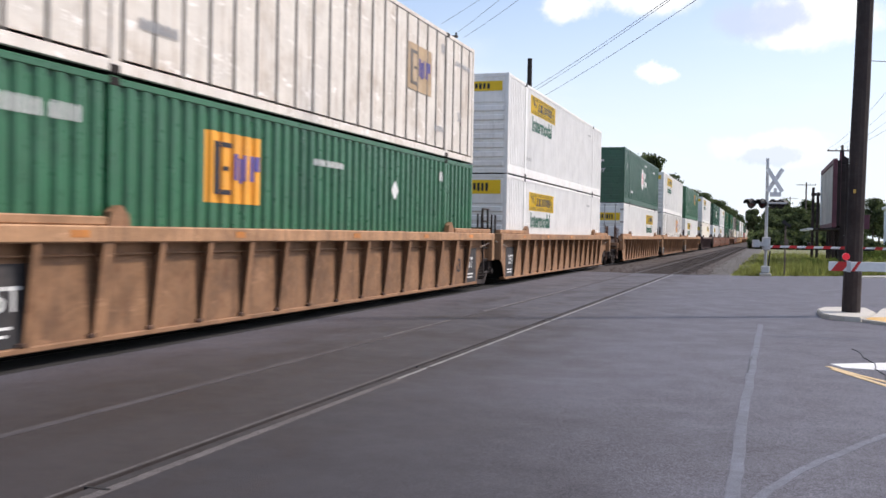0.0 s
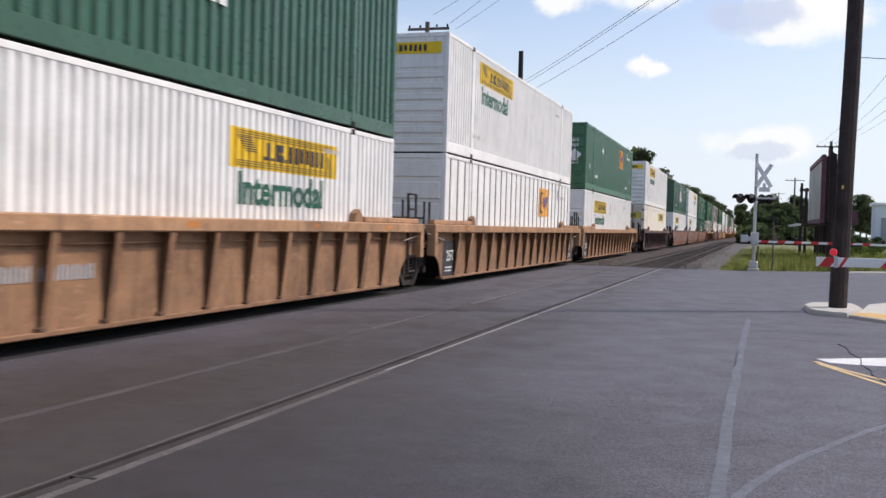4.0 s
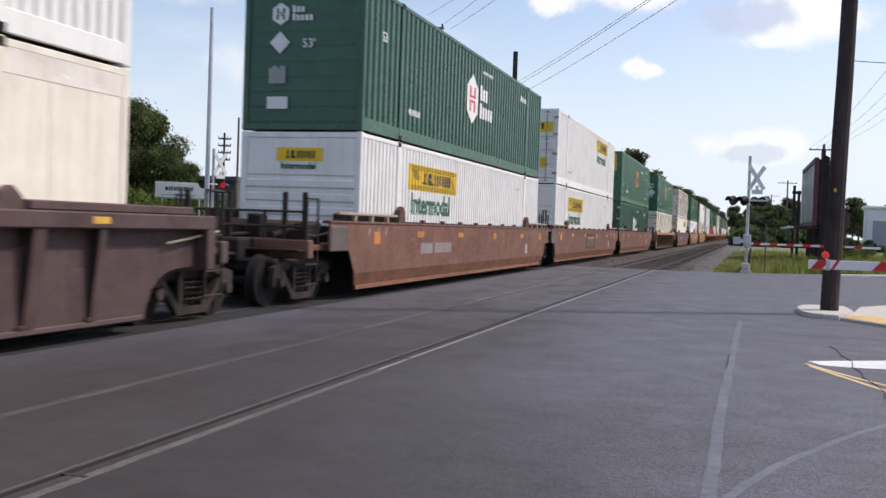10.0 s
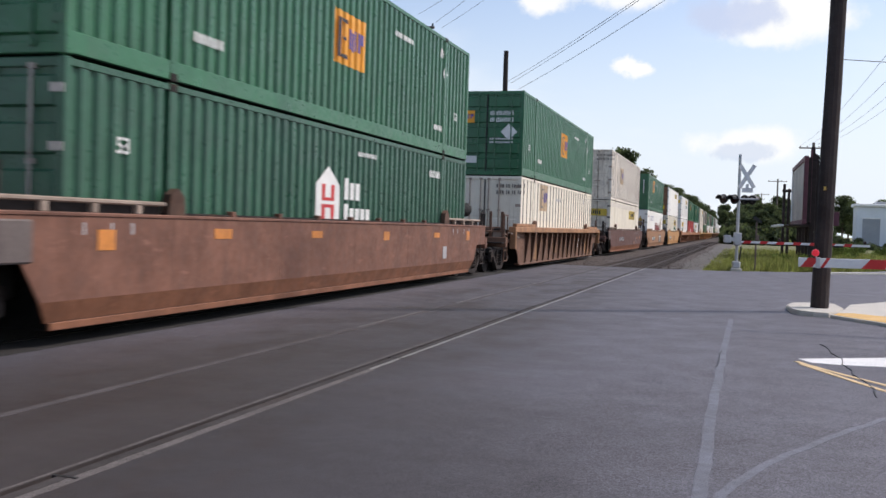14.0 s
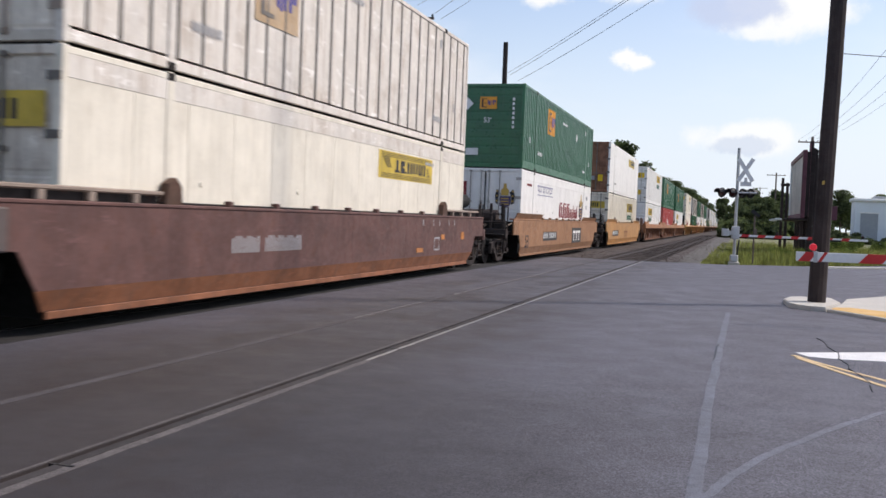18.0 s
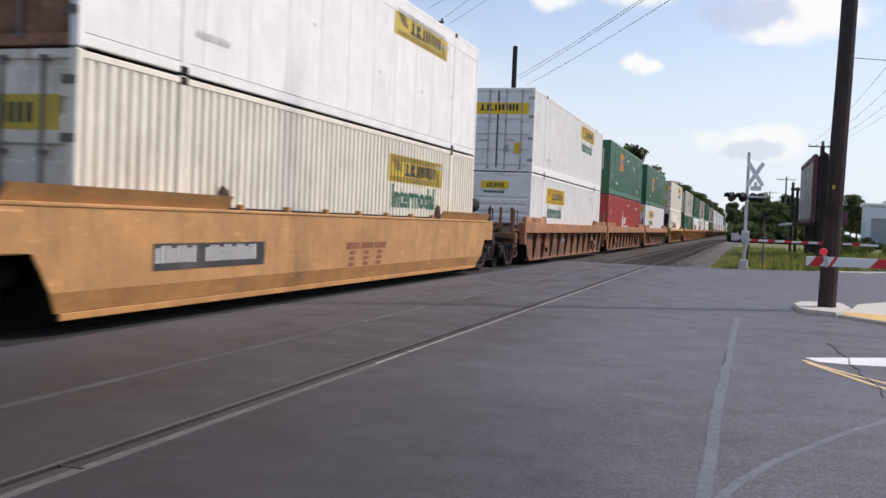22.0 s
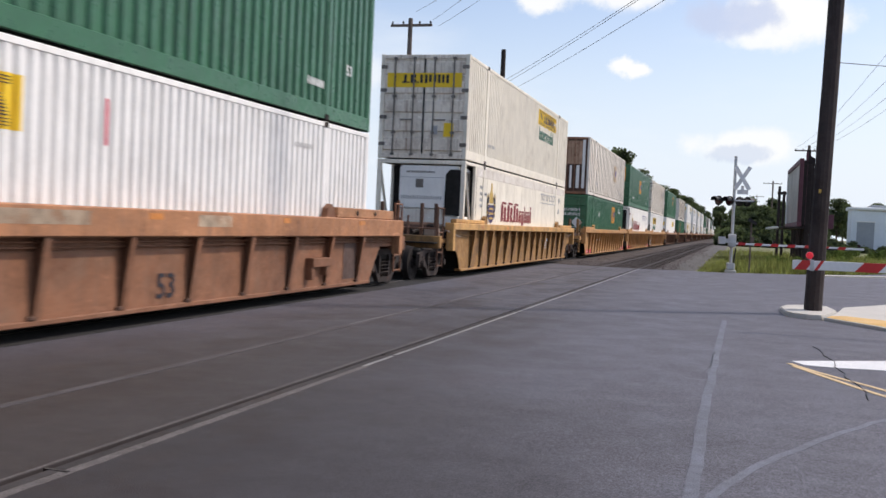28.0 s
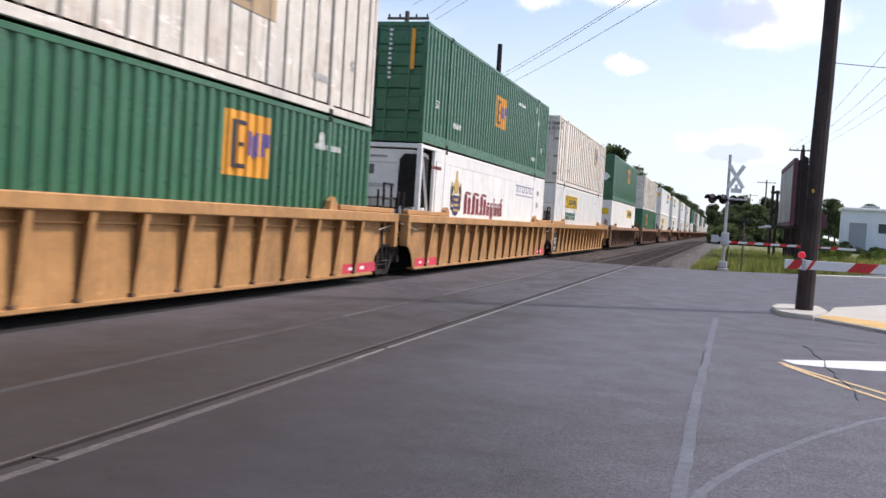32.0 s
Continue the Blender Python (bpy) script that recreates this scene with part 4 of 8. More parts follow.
def jb(paint="white", end="ribs", side="fine", detail=True, upper=False, old=False, words=True, end_paint=None, rods="rod", sign_at=None, end_sign=None, red=False):
    """White carrier's container: yellow sign and a green word near the closed end."""
    word = {"white": "white", "cream": "yellowed white", "soiled": "soiled white"}[paint]
    look_ = {"fine": "corrugated", "plates": "smooth-sided", "ribbed": "ribbed"}[side]
    where = "stacked on another" if upper else "riding in a well car"
    c = container("shipping_container", f"{word} {look_} container with yellow signs, {where}", paint, side, end, detail, upper=upper, end_paint=end_paint, rods=rods)
    at = -HL + 2.75 if end == "ribs" else -HL + 9.85
    if sign_at is not None:
        at = -HL + sign_at
    z = 2.07 if upper else 1.92
    yellow_panel(c, at, z, 3.68, 0.58, side, old)
    if words and side != "plates":
        part("lettering", writing("Intermodal", 0.66, "green_ink"), "green_ink", c, "green letters", at=Matrix.Translation((HW - 0.008, at + 0.22, 1.40 + (0.15 if upper else 0))) @ SIDE)
    if detail:
        stencil(c, at - 0.7 if end == "ribs" else -HL + 2.4, 0.55, [0.14, 0.14, 0.14, -0.05, 0.12, 0.12, 0.12], 0.10, "faint_ink")
        stencil(c, HL - 3.4, 2.35, [0.1] * 6, 0.08, "faint_ink")
        part("reflector", shared("red_strip", lambda: box(HW - 0.012, HW - 0.007, -0.03, 0.03, 1.9, 2.45), "tape_red"), "tape_red", c, at=Matrix.Translation((0, at + 5.1, 0))) if red else None
    if end == "doors":
        if end_paint != "rusty":
            yellow_panel(c, 0, 1.98 if not upper else 2.02, 2.18, 0.40, side, True if old else False, "end")
        if upper and detail:
            part("notice", shared("yellow_notice", lambda: box(0.62, 0.90, -HL - 0.009, -HL - 0.004, 0.62, 1.0), "sign_yellow"), "sign_yellow", c, "small yellow notice")
            part("notice", shared("grey_notice", lambda: box(0.26, 0.44, -HL - 0.009, -HL - 0.004, 0.68, 0.92), "grey_ink"), "grey_ink", c, "small grey notice")
    elif end == "ribs":
        if upper:
            yellow_panel(c, 0, 2.38, 2.2, 0.28, side, old, "end")
        else:
            if not end_sign and detail:
                part("lettering", writing("Intermodal", 0.17, "green_ink"), "green_ink", c, "small green letters", at=Matrix.Translation((-0.40, -HL - 0.012, 2.17)) @ NEAR)
            yellow_panel(c, 0, 2.32, 1.0 if not end_sign else end_sign, 0.26 if not end_sign else 0.40, side, old, "end")
    return c


def emp(paint="green", end="ribs", side="coarse", detail=True, upper=False, logo=4.4, faded=False, end_paint=None, logo_z=1.52, strip=False):
    word = {"green": "green", "soiled": "soiled white", "white": "white", "cream": "cream"}[paint]
    look_ = {"coarse": "corrugated", "ribbed": "dark-ribbed"}[side]
    where = "stacked on another" if upper else "riding in a well car"
    c = container("shipping_container", f"{word} {look_} container with {'faded' if faded else 'orange'} square logo, {where}", paint, side, end, detail, upper=upper, end_paint=end_paint, rods="pipe" if paint != "green" else "green")
    square_logo(c, -HL + logo, logo_z, 1.5, 0.98, side, faded)
    ink = "white_ink" if paint == "green" else "grey_ink"
    if detail:
        part("lettering", writing("53", 0.28, ink), ink, c, "", at=Matrix.Translation((HW - 0.008, -HL + 0.95, 0.95)) @ SIDE)
        part("lettering", writing("53", 0.28, ink), ink, c, "", at=Matrix.Translation((HW - 0.008, HL - 1.3, 0.95)) @ SIDE)
        stencil(c, -HL + logo + 3.2, 2.25, [0.1] * 4 + [-0.06] + [0.1] * 6, 0.11, ink)
        if paint == "green" and logo < 4.15:
            stencil(c, -HL + 0.3, 2.3, [0.055, 0.055] * 4 + [-0.08] + [0.055, 0.055] * 3, 0.19, ink, 0.035)
        stencil(c, -HL + 2.6, 0.62, [0.1] * 7, 0.14, ink, seed=2)
        stencil(c, HL - 3.0, 0.55, [0.1] * 6, 0.13, ink, seed=1)
        stencil(c, HL - 2.6, 2.35, [0.1, 0.12], 0.22, ink)
        if side == "coarse":
            part("placard", shared("diamond", lambda: plate([(0, 0.2), (0.2, 0), (0, -0.2), (-0.2, 0)], "z", 0, 0.003), "white_ink"), "white_ink", c, "white diamond placard",
                 at=Matrix.Translation((HW - 0.006, -HL + logo + (6.9 if logo < 8 else -5.8), 2.0)) @ SIDE)
    if strip:
        part("strip", shared("gold_strip", lambda: box(0.84, 0.98, -HL - 0.03, -HL - 0.022, 1.75, 2.72), "sign_orange"), "sign_orange", c, "upright orange strip")
        for x in (-0.35, 0.30):
            part("lettering", shared(("column", x), lambda: bars([0.06] * 11, 0.10, 0.055, 1), "white_ink"), "white_ink", c, "white column of marks", at=Matrix.Translation((x, -HL - 0.03, 2.72)) @ NEAR @ Matrix.Rotation(radians(-90), 4, "Z"))
    elif paint == "green":
        square_logo(c, -1.04 if end == "doors" else -0.30, 2.02 if end != "doors" else 1.80, 0.60, 0.42, side, False, "end")
        part("placard", shared("end_diamond", lambda: plate([(0, 0.22), (0.22, 0), (0, -0.22), (-0.22, 0)], "z", 0, 0.003), "white_ink"), "white_ink", c, "white diamond placard", at=Matrix.Translation((0.79 if end == "doors" else -0.75, -HL - 0.008, 1.49 if end == "doors" else 2.2)) @ NEAR @ Matrix.Scale(1.3 if end == "doors" else 1.0, 4))
        if detail:
            part("lettering", writing("53'", 0.24, "white_ink"), "white_ink", c, "", at=Matrix.Translation((-0.15 if end != "doors" else -1.12, -HL - 0.008, 1.55 if end != "doors" else 1.08)) @ NEAR)
            part("plate", shared("data_plate", lambda: box(-0.75, -0.30, -HL - 0.01, -HL - 0.003, 0.42, 0.66), "white_ink"), "white_ink", c, "white data plate")
            if end == "doors":
                for z, h in ((2.06, 0.15), (1.83, 0.15), (1.22, 0.07), (1.10, 0.07)):
                    part("lettering", shared(("door_bars", h), lambda: bars([0.04, 0.04] * 6, h, 0.03), "white_ink"), "white_ink", c, at=Matrix.Translation((0.12, -HL - 0.008, z)) @ NEAR)
            for k in range(7) if end != "doors" else ():
                part("lettering", shared("end_mark", lambda: box(0.86, 0.94, -HL - 0.008, -HL - 0.004, 0, 0.10), "white_ink"), "white_ink", c, at=Matrix.Translation((0, 0, 1.35 + k * 0.16)))
    return c


def hub(paint="deep_green", end="ribs", detail=True, upper=False, logo=7.6, ink="stripe_red"):
    word = "faded red" if paint == "red" else "dark green"
    where = "stacked on another" if upper else "riding in a well car"
    c = container("shipping_container", f"{word} corrugated container with white logo, {where}", paint, "coarse", end, detail, upper=upper)
    if paint == "red":
        part("lettering", shared("bottle_mark", lambda: plate([(0, 0), (0.5, 0), (0.5, 0.7), (0.32, 0.9), (0.32, 1.2), (0.18, 1.2), (0.18, 0.9), (0, 0.7)], "z", 0, 0.004), "white_ink"), "white_ink", c, "white upright shape", at=Matrix.Translation((HW - 0.006, -HL + 6.2, 0.95)) @ SIDE)
        stencil(c, -HL + 7.0, 1.35, [0.12, 0.24, 0.24, 0.24], 0.42, "white_ink", 0.06)
        stencil(c, -HL + 7.0, 0.98, [0.24, 0.2, 0.24, 0.24, 0.24, 0.08, 0.2, 0.24, 0.2], 0.30, "white_ink", 0.05)
    else:
        hexagon_logo(c, -HL + logo, 1.62 if upper else 1.50, 0.66, ink)
    if detail:
        part("lettering", writing("53", 0.28, "white_ink"), "white_ink", c, "", at=Matrix.Translation((HW - 0.008, -HL + 0.95, 1.9)) @ SIDE)
        stencil(c, -HL + 2.6, 0.62, [0.1] * 7, 0.14, "white_ink")
        stencil(c, HL - 3.2, 2.3, [0.12] * 3 + [-0.06] + [0.12] * 3, 0.17, "white_ink")
        stencil(c, -HL + 8.6, 2.45, [0.1] * 9, 0.09, "white_ink")
        if end != "cooler":
            hexagon_logo(c, -0.50, 2.28, 0.22, "deep_green", "end")
            part("lettering", writing("53'", 0.24, "white_ink"), "white_ink", c, "", at=Matrix.Translation((-0.02, -HL - 0.008, 1.62)) @ NEAR)
            part("placard", shared("end_diamond", lambda: None, "white_ink"), "white_ink", c, "white diamond placard", at=Matrix.Translation((-0.50, -HL - 0.008, 1.72)) @ NEAR) if ("end_diamond", "white_ink") in SHAPES else None
            part("plate", shared("data_plate", lambda: box(-0.75, -0.30, -HL - 0.01, -HL - 0.003, 0.42, 0.66), "white_ink"), "white_ink", c, "white data plate")
            part("lettering", shared("small_block", lambda: bars([0.05] * 6, 0.34, 0.01), "grey_ink"), "grey_ink", c, at=Matrix.Translation((-0.72, -HL - 0.008, 0.92)) @ NEAR)
    return c


def reefer(paint="white", end="cooler", name_at=6.5, mark_at=2.8, crest_at=5.2):
    word = "white" if paint == "white" else "yellowed white"
    c = container("refrigerated_container", f"{word} refrigerated container with red bars, riding in a well car", paint, "plates", end, True)
    gothic_bars(c, -HL + name_at, 1.27, 4.75, 0.60)
    crest(c, -HL + crest_at, 1.20, 1.05)
    key = ("wordmark",)
    def wordmark():
        bm = bmesh.new()
        for i in range(9):
            x = i * 0.36
            box(x, x + 0.28, 0.20, 0.25, 0, 0.003, bm=bm)
            box(x + (0.0 if i % 3 else 0.11), x + (0.06 if i % 3 else 0.17), 0, 0.2, 0, 0.003, bm=bm)
            if i % 2:
                box(x, x + 0.26, 0, 0.045, 0, 0.003, bm=bm)
        box(0, 3.2, -0.12, -0.09, 0, 0.003, bm=bm)
        return bm
    part("lettering", shared(key, wordmark, "faded_violet" if paint == "white" else "grey_ink"), "violet", c, "bars in place of a product name", at=Matrix.Translation((HW - 0.006, -HL + mark_at, 2.2)) @ SIDE)
    if paint == "white":
        stencil(c, -HL + 0.9, 2.35, [0.08] * 9, 0.09, "wine")
    else:
        for z, k in ((2.20, 3), (2.02, 8), (1.84, 5), (1.66, 4)):
            stencil(c, -HL + 1.75, z, [0.09] * k, 0.10, "grey_ink")
    stencil(c, HL - 1.5, 2.2, [0.12, 0.12, -0.1, 0.1], 0.2, "grey_ink")
    stencil(c, HL - 1.5, 1.75, [0.16, 0.16], 0.2, "grey_ink")
    if end == "doors":
        crest(c, 0.72, 1.55, 0.72, "end")
        part("notice", shared("wine_notice", lambda: box(-1.14, -0.66, -HL - 0.009, -HL - 0.004, 1.82, 2.42), "wine"), "wine", c, "dark red notice with pale bars")
        for z, words in ((2.24, [0.37]), (2.07, [0.30]), (1.90, [0.36])):
            part("lettering", shared(("notice_line", z), lambda: bars([0.05] * int(words[0] / 0.075), 0.07, 0.025), "grey_ink"), "grey_ink", c, at=Matrix.Translation((-1.10, -HL - 0.011, z)) @ NEAR)
    return c

# ---------------------------------------------------------------- well cars
WHEEL_R = 0.42


def wheelset():
    bm = bmesh.new()
    for s in (-1, 1):
        tube((s * 0.685, 0, 0), (s * 0.82, 0, 0), WHEEL_R, 28, bm=bm)
        tube((s * 0.655, 0, 0), (s * 0.685, 0, 0), WHEEL_R + 0.028, 28, bm=bm)
        tube((s * 0.82, 0, 0), (s * 0.86, 0, 0), 0.15, 14, r2=0.11, bm=bm)
        for k in range(5):
            a = k * math.tau / 5
            tube((s * 0.81, 0.26 * math.cos(a), 0.26 * math.sin(a)), (s * 0.828, 0.26 * math.cos(a), 0.26 * math.sin(a)), 0.06, 8, bm=bm)
    tube((-0.95, 0, 0), (0.95, 0, 0), 0.075, 10, bm=bm)
    return bm


def strut(bm, p, q, w, lo=0.96, hi=1.06):
    """A bar of a casting between two points in y and z."""
    d = Vector((q[0] - p[0], q[1] - p[1])).normalized() * w / 2
    n = Vector((-d.y, d.x))
    plate([(p[0] - n.x, p[1] - n.y), (q[0] - n.x, q[1] - n.y), (q[0] + n.x, q[1] + n.y), (p[0] + n.x, p[1] + n.y)], "x", lo, hi, bm=bm)


def side_frame():
    """Cast truck side: arched top bar, hanging lower bar, columns beside the spring nest and bearing jaws."""
    bm = bmesh.new()
    strut(bm, (-0.42, 0.76), (0.42, 0.76), 0.13)
    strut(bm, (-0.36, 0.15), (0.36, 0.15), 0.11)
    for s in (-1, 1):
        strut(bm, (s * 0.38, 0.76), (s * 1.06, 0.60), 0.12, 0.963, 1.057)
        strut(bm, (s * 0.33, 0.13), (s * 0.80, 0.62), 0.10, 0.957, 1.063)
        strut(bm, (s * 0.30, 0.18), (s * 0.30, 0.74), 0.08, 0.966, 1.054)
        strut(bm, (s * 1.04, 0.62), (s * 1.04, 0.34), 0.07, 0.966, 1.054)
        strut(bm, (s * 0.72, 0.56), (s * 0.72, 0.36), 0.06, 0.968, 1.052)
        tube((0.94, s * 0.88, WHEEL_R), (1.13, s * 0.88, WHEEL_R), 0.105, 10, r2=0.085, bm=bm)
        box(0.97, 1.05, s * 0.88 - 0.15, s * 0.88 + 0.15, 0.50, 0.60, bm=bm)
    return bm


def truck(parent, y):
    t = part("truck", shared("bolster", lambda: box(-0.99, 0.99, -0.17, 0.17, 0.56, 0.70, 0.03), "gear"), "gear", parent, "grimy steel truck with two axles", at=Matrix.Translation((0, y, 0)))
    for s in (None, Matrix.Rotation(math.pi, 4, "Z")):
        part("side_frame", shared("side_frame", side_frame, "casting"), "casting", t, at=s)
        for k in (-1, 0, 1) if s is None else ():
            def spring():
                """One coil, wound four times."""
                bm = bmesh.new()
                rings = []
                for i in range(41):
                    a = i / 40 * math.tau * 4
                    c, out = Vector((1.01 + 0.055 * math.cos(a), 0.055 * math.sin(a), 0.23 + 0.31 * i / 40)), Vector((math.cos(a), math.sin(a), 0))
                    rings.append([bm.verts.new(c + out * 0.018 * math.cos(b) + Vector((0, 0, 0.020 * math.sin(b)))) for b in (0.0, 1.571, 3.142, 4.712)])
                for p, q in zip(rings, rings[1:]):
                    for k in range(4):
                        bm.faces.new((p[k], q[k], q[(k + 1) % 4], p[(k + 1) % 4]))
                return bm
            part("spring", shared("spring", spring, "casting"), "casting", t, at=Matrix.Translation((0, k * 0.165, 0)))
    part("brake_beam", shared("brake_beam", lambda: box(-0.8, 0.8, -0.42, -0.36, 0.30, 0.42, 0.02, bm=box(-0.8, 0.8, 0.36, 0.42, 0.30, 0.42, 0.02)), "gear"), "gear", t)
    for k in (-0.88, 0.88):
        w = part("wheelset", shared("wheelset", wheelset, "wheel"), "wheel", t)
        w.matrix_parent_inverse = Matrix.Translation((0, k, WHEEL_R))


ARCH = [(8.50, 0.175), (8.56, 0.34), (8.66, 0.52), (8.82, 0.66), (9.05, 0.75), (9.35, 0.78)]
SLANT = [(8.34, 0.175), (8.78, 0.74), (8.98, 0.92), (9.05, 0.93)]


def side_outline(arch, z1, ends):
    """Outline of a car's side in y and z, cut away over the trucks."""
    top = arch[-1][1]
    right = arch + [(ends[1], top), (ends[1], z1)]
    left = [(-y, z) for y, z in arch] + [(-ends[0], top), (-ends[0], z1)]
    return left[::-1] + right


def moved(m, y):
    return (m or Matrix.Identity(4)) @ Matrix.Translation((0, y, 0))


def ribbed_side(paint, parent, m, ends, step, chord, braced, near_view=True):
    arch = SLANT if braced else ARCH
    # chord and end posts take the paler mix where the paint has one
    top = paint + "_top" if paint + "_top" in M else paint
    part("side_sheet", shared(("side_sheet", ends, braced), lambda: plate(side_outline(arch, 0.955 if braced else 1.08, ends), "x", 1.325, 1.345), paint), paint, parent, at=m)
    part("upper_sheet", shared(("upper_sheet", ends), lambda: box(1.306, 1.322, -ends[0] + 0.1, ends[1] - 0.1, 0.90, 1.36), paint), paint, parent, at=m)
    part("top_chord", shared(("top_chord", ends, chord), lambda: box(1.28, 1.535, -ends[0], ends[1], 1.47 - chord, 1.47, 0.018), top), top, parent, "painted top chord", at=m)
    low = arch[0][0] - 0.02
    part("bottom_sill", shared(("bottom_sill", low), lambda: box(1.20, 1.385, -low, low, 0.16, 0.225, 0.012), paint), paint, parent, at=m)
    n = int(7.7 / step)
    for i in range(-n, n + 1) if m is None else ():
        y = i * step
        broad = 0.13 if not braced and abs(i) == n - 1 else 0.05
        def post():
            bm = plate([(1.30, 0.215), (1.375, 0.215), (1.50, 1.47 - chord + 0.01), (1.30, 1.47 - chord + 0.01)], "y", 0.020, 0.040)
            plate([(1.371, 0.205), (1.383, 0.205), (1.512, 1.47 - chord + 0.01), (1.496, 1.47 - chord + 0.01)], "y", -0.062, broad, bm=bm)
            return bm
        part("side_post", shared(("side_post", chord, broad), post, paint), paint, parent, at=moved(m, y))
        if near_view:
            part("bracket", shared("post_foot", lambda: box(1.346, 1.395, -0.13, -0.02, 0.225, 0.275, 0.010), "wheel_rust"), "wheel_rust", parent, at=moved(m, y))
    for s in (-1, 1):
        e = ends[0] if s < 0 else ends[1]
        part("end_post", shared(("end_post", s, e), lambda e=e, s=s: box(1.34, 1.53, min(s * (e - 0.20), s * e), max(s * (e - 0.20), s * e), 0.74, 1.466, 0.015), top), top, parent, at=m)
    for z in (1.06, 1.0) if braced else (1.145,) if paint != "maroon" else ():
        part("handrail", shared(("rail_line", ends, z), lambda: tube((1.365, -ends[0] + 0.2, z), (1.365, ends[1] - 0.2, z), 0.014, 6), paint), paint, parent, at=m)
    if m is None and not braced:
        for s in (-1, 1):
            e = ends[0] if s < 0 else ends[1]
            part("grab_bar", shared(("slant_bar", s, e), lambda: tube((1.42, s * (e - 1.0), 1.10), (1.42, s * (e + 0.25), 1.26), 0.018, 6), "pipe"), "pipe", parent)
    if braced:
        for y in (-5.9, 5.7):
            def brace():
                bm = box(1.342, 1.50, -0.42, 0.36, 0.58, 0.74, 0.01)
                box(1.342, 1.47, -0.42, -0.28, 0.36, 0.74, 0.01, bm=bm)
                box(1.342, 1.47, 0.22, 0.36, 0.42, 0.74, 0.01, bm=bm)
                return bm
            part("bracket", shared("bracket", brace, paint), paint, parent, at=moved(m, y))
        if m is None:
            for y, w in ((-4.35, 0.9), (-3.2, 0.9), (6.95, 0.62), (-7.75, 0.7)):
                part("marking_panel", shared(("bay_panel", w), lambda: box(1.346, 1.352, 0, w, 0.30, 0.72 if w > 0.7 else 1.0), "panel_brown"), "panel_brown", parent, "worn dark brown painted patch", at=moved(m, y))


SILLS = {"clay": "sill_rust", "plum": "sill_plum", "orange": "orange", "yellow": "sill_yellow"}


def smooth_side(paint, parent, m, ends):
    """Main plate, and the lower plate that leans inwards under it."""
    part("side_plate", shared(("side_plate", ends), lambda: plate([(-ends[0], 1.44), (-ends[0], 0.93), (-9.05, 0.93), (-8.98, 0.92), (-8.70, 0.50), (8.70, 0.50), (8.98, 0.92), (9.05, 0.93), (ends[1], 0.93), (ends[1], 1.44)], "x", 1.43, 1.455), paint), paint, parent, at=m)
    def lower():
        bm = bmesh.new()
        a = [bm.verts.new(p) for p in ((1.455, -8.70, 0.50), (1.455, 8.70, 0.50), (1.37, 8.50, 0.26), (1.37, -8.50, 0.26))]
        b = [bm.verts.new((p.co.x - 0.03, p.co.y, p.co.z)) for p in a]
        bm.faces.new(a)
        bm.faces.new(b[::-1])
        for i in range(4):
            bm.faces.new((a[i], b[i], b[(i + 1) % 4], a[(i + 1) % 4]))
        bmesh.ops.recalc_face_normals(bm, faces=bm.faces)
        return bm
    part("lower_plate", shared("lower_plate", lower, SILLS[paint]), SILLS[paint], parent, "rust-tinted lower plate" if SILLS[paint] in ("sill_rust", "sill_plum") else "", at=m)
    part("top_chord", shared(("smooth_chord", ends), lambda: box(1.30, 1.47, -ends[0], ends[1], 1.42, 1.47, 0.012), paint), paint, parent, at=m)
    part("end_plate", shared(("end_plate", ends), lambda: box(1.40, 1.475, -ends[0] + 0.02, -ends[0] + 0.72, 0.92, 1.38, 0.02), "panel_worn" if paint in ("clay", "plum") else paint), paint, parent, "dark grey end plate" if paint in ("clay", "plum") else "", at=m)
    part("seam", shared(("level_seam", ends), lambda: box(1.366, 1.373, -8.46, 8.46, 0.262, 0.272), "gear"), "gear", parent, at=m)
    part("lower_lip", shared("lower_lip", lambda: box(1.34, 1.385, -8.44, 8.44, 0.175, 0.262, 0.008), SILLS[paint]), SILLS[paint], parent, at=m)
    for k in range(5):
        part("seam", shared("plate_seam", lambda: box(1.4545, 1.4565, -0.010, 0.010, 0.52, 1.41), paint), paint, parent, at=(m or Matrix.Identity(4)) @ Matrix.Translation((0, -6.2 + k * 3.1, 0)))


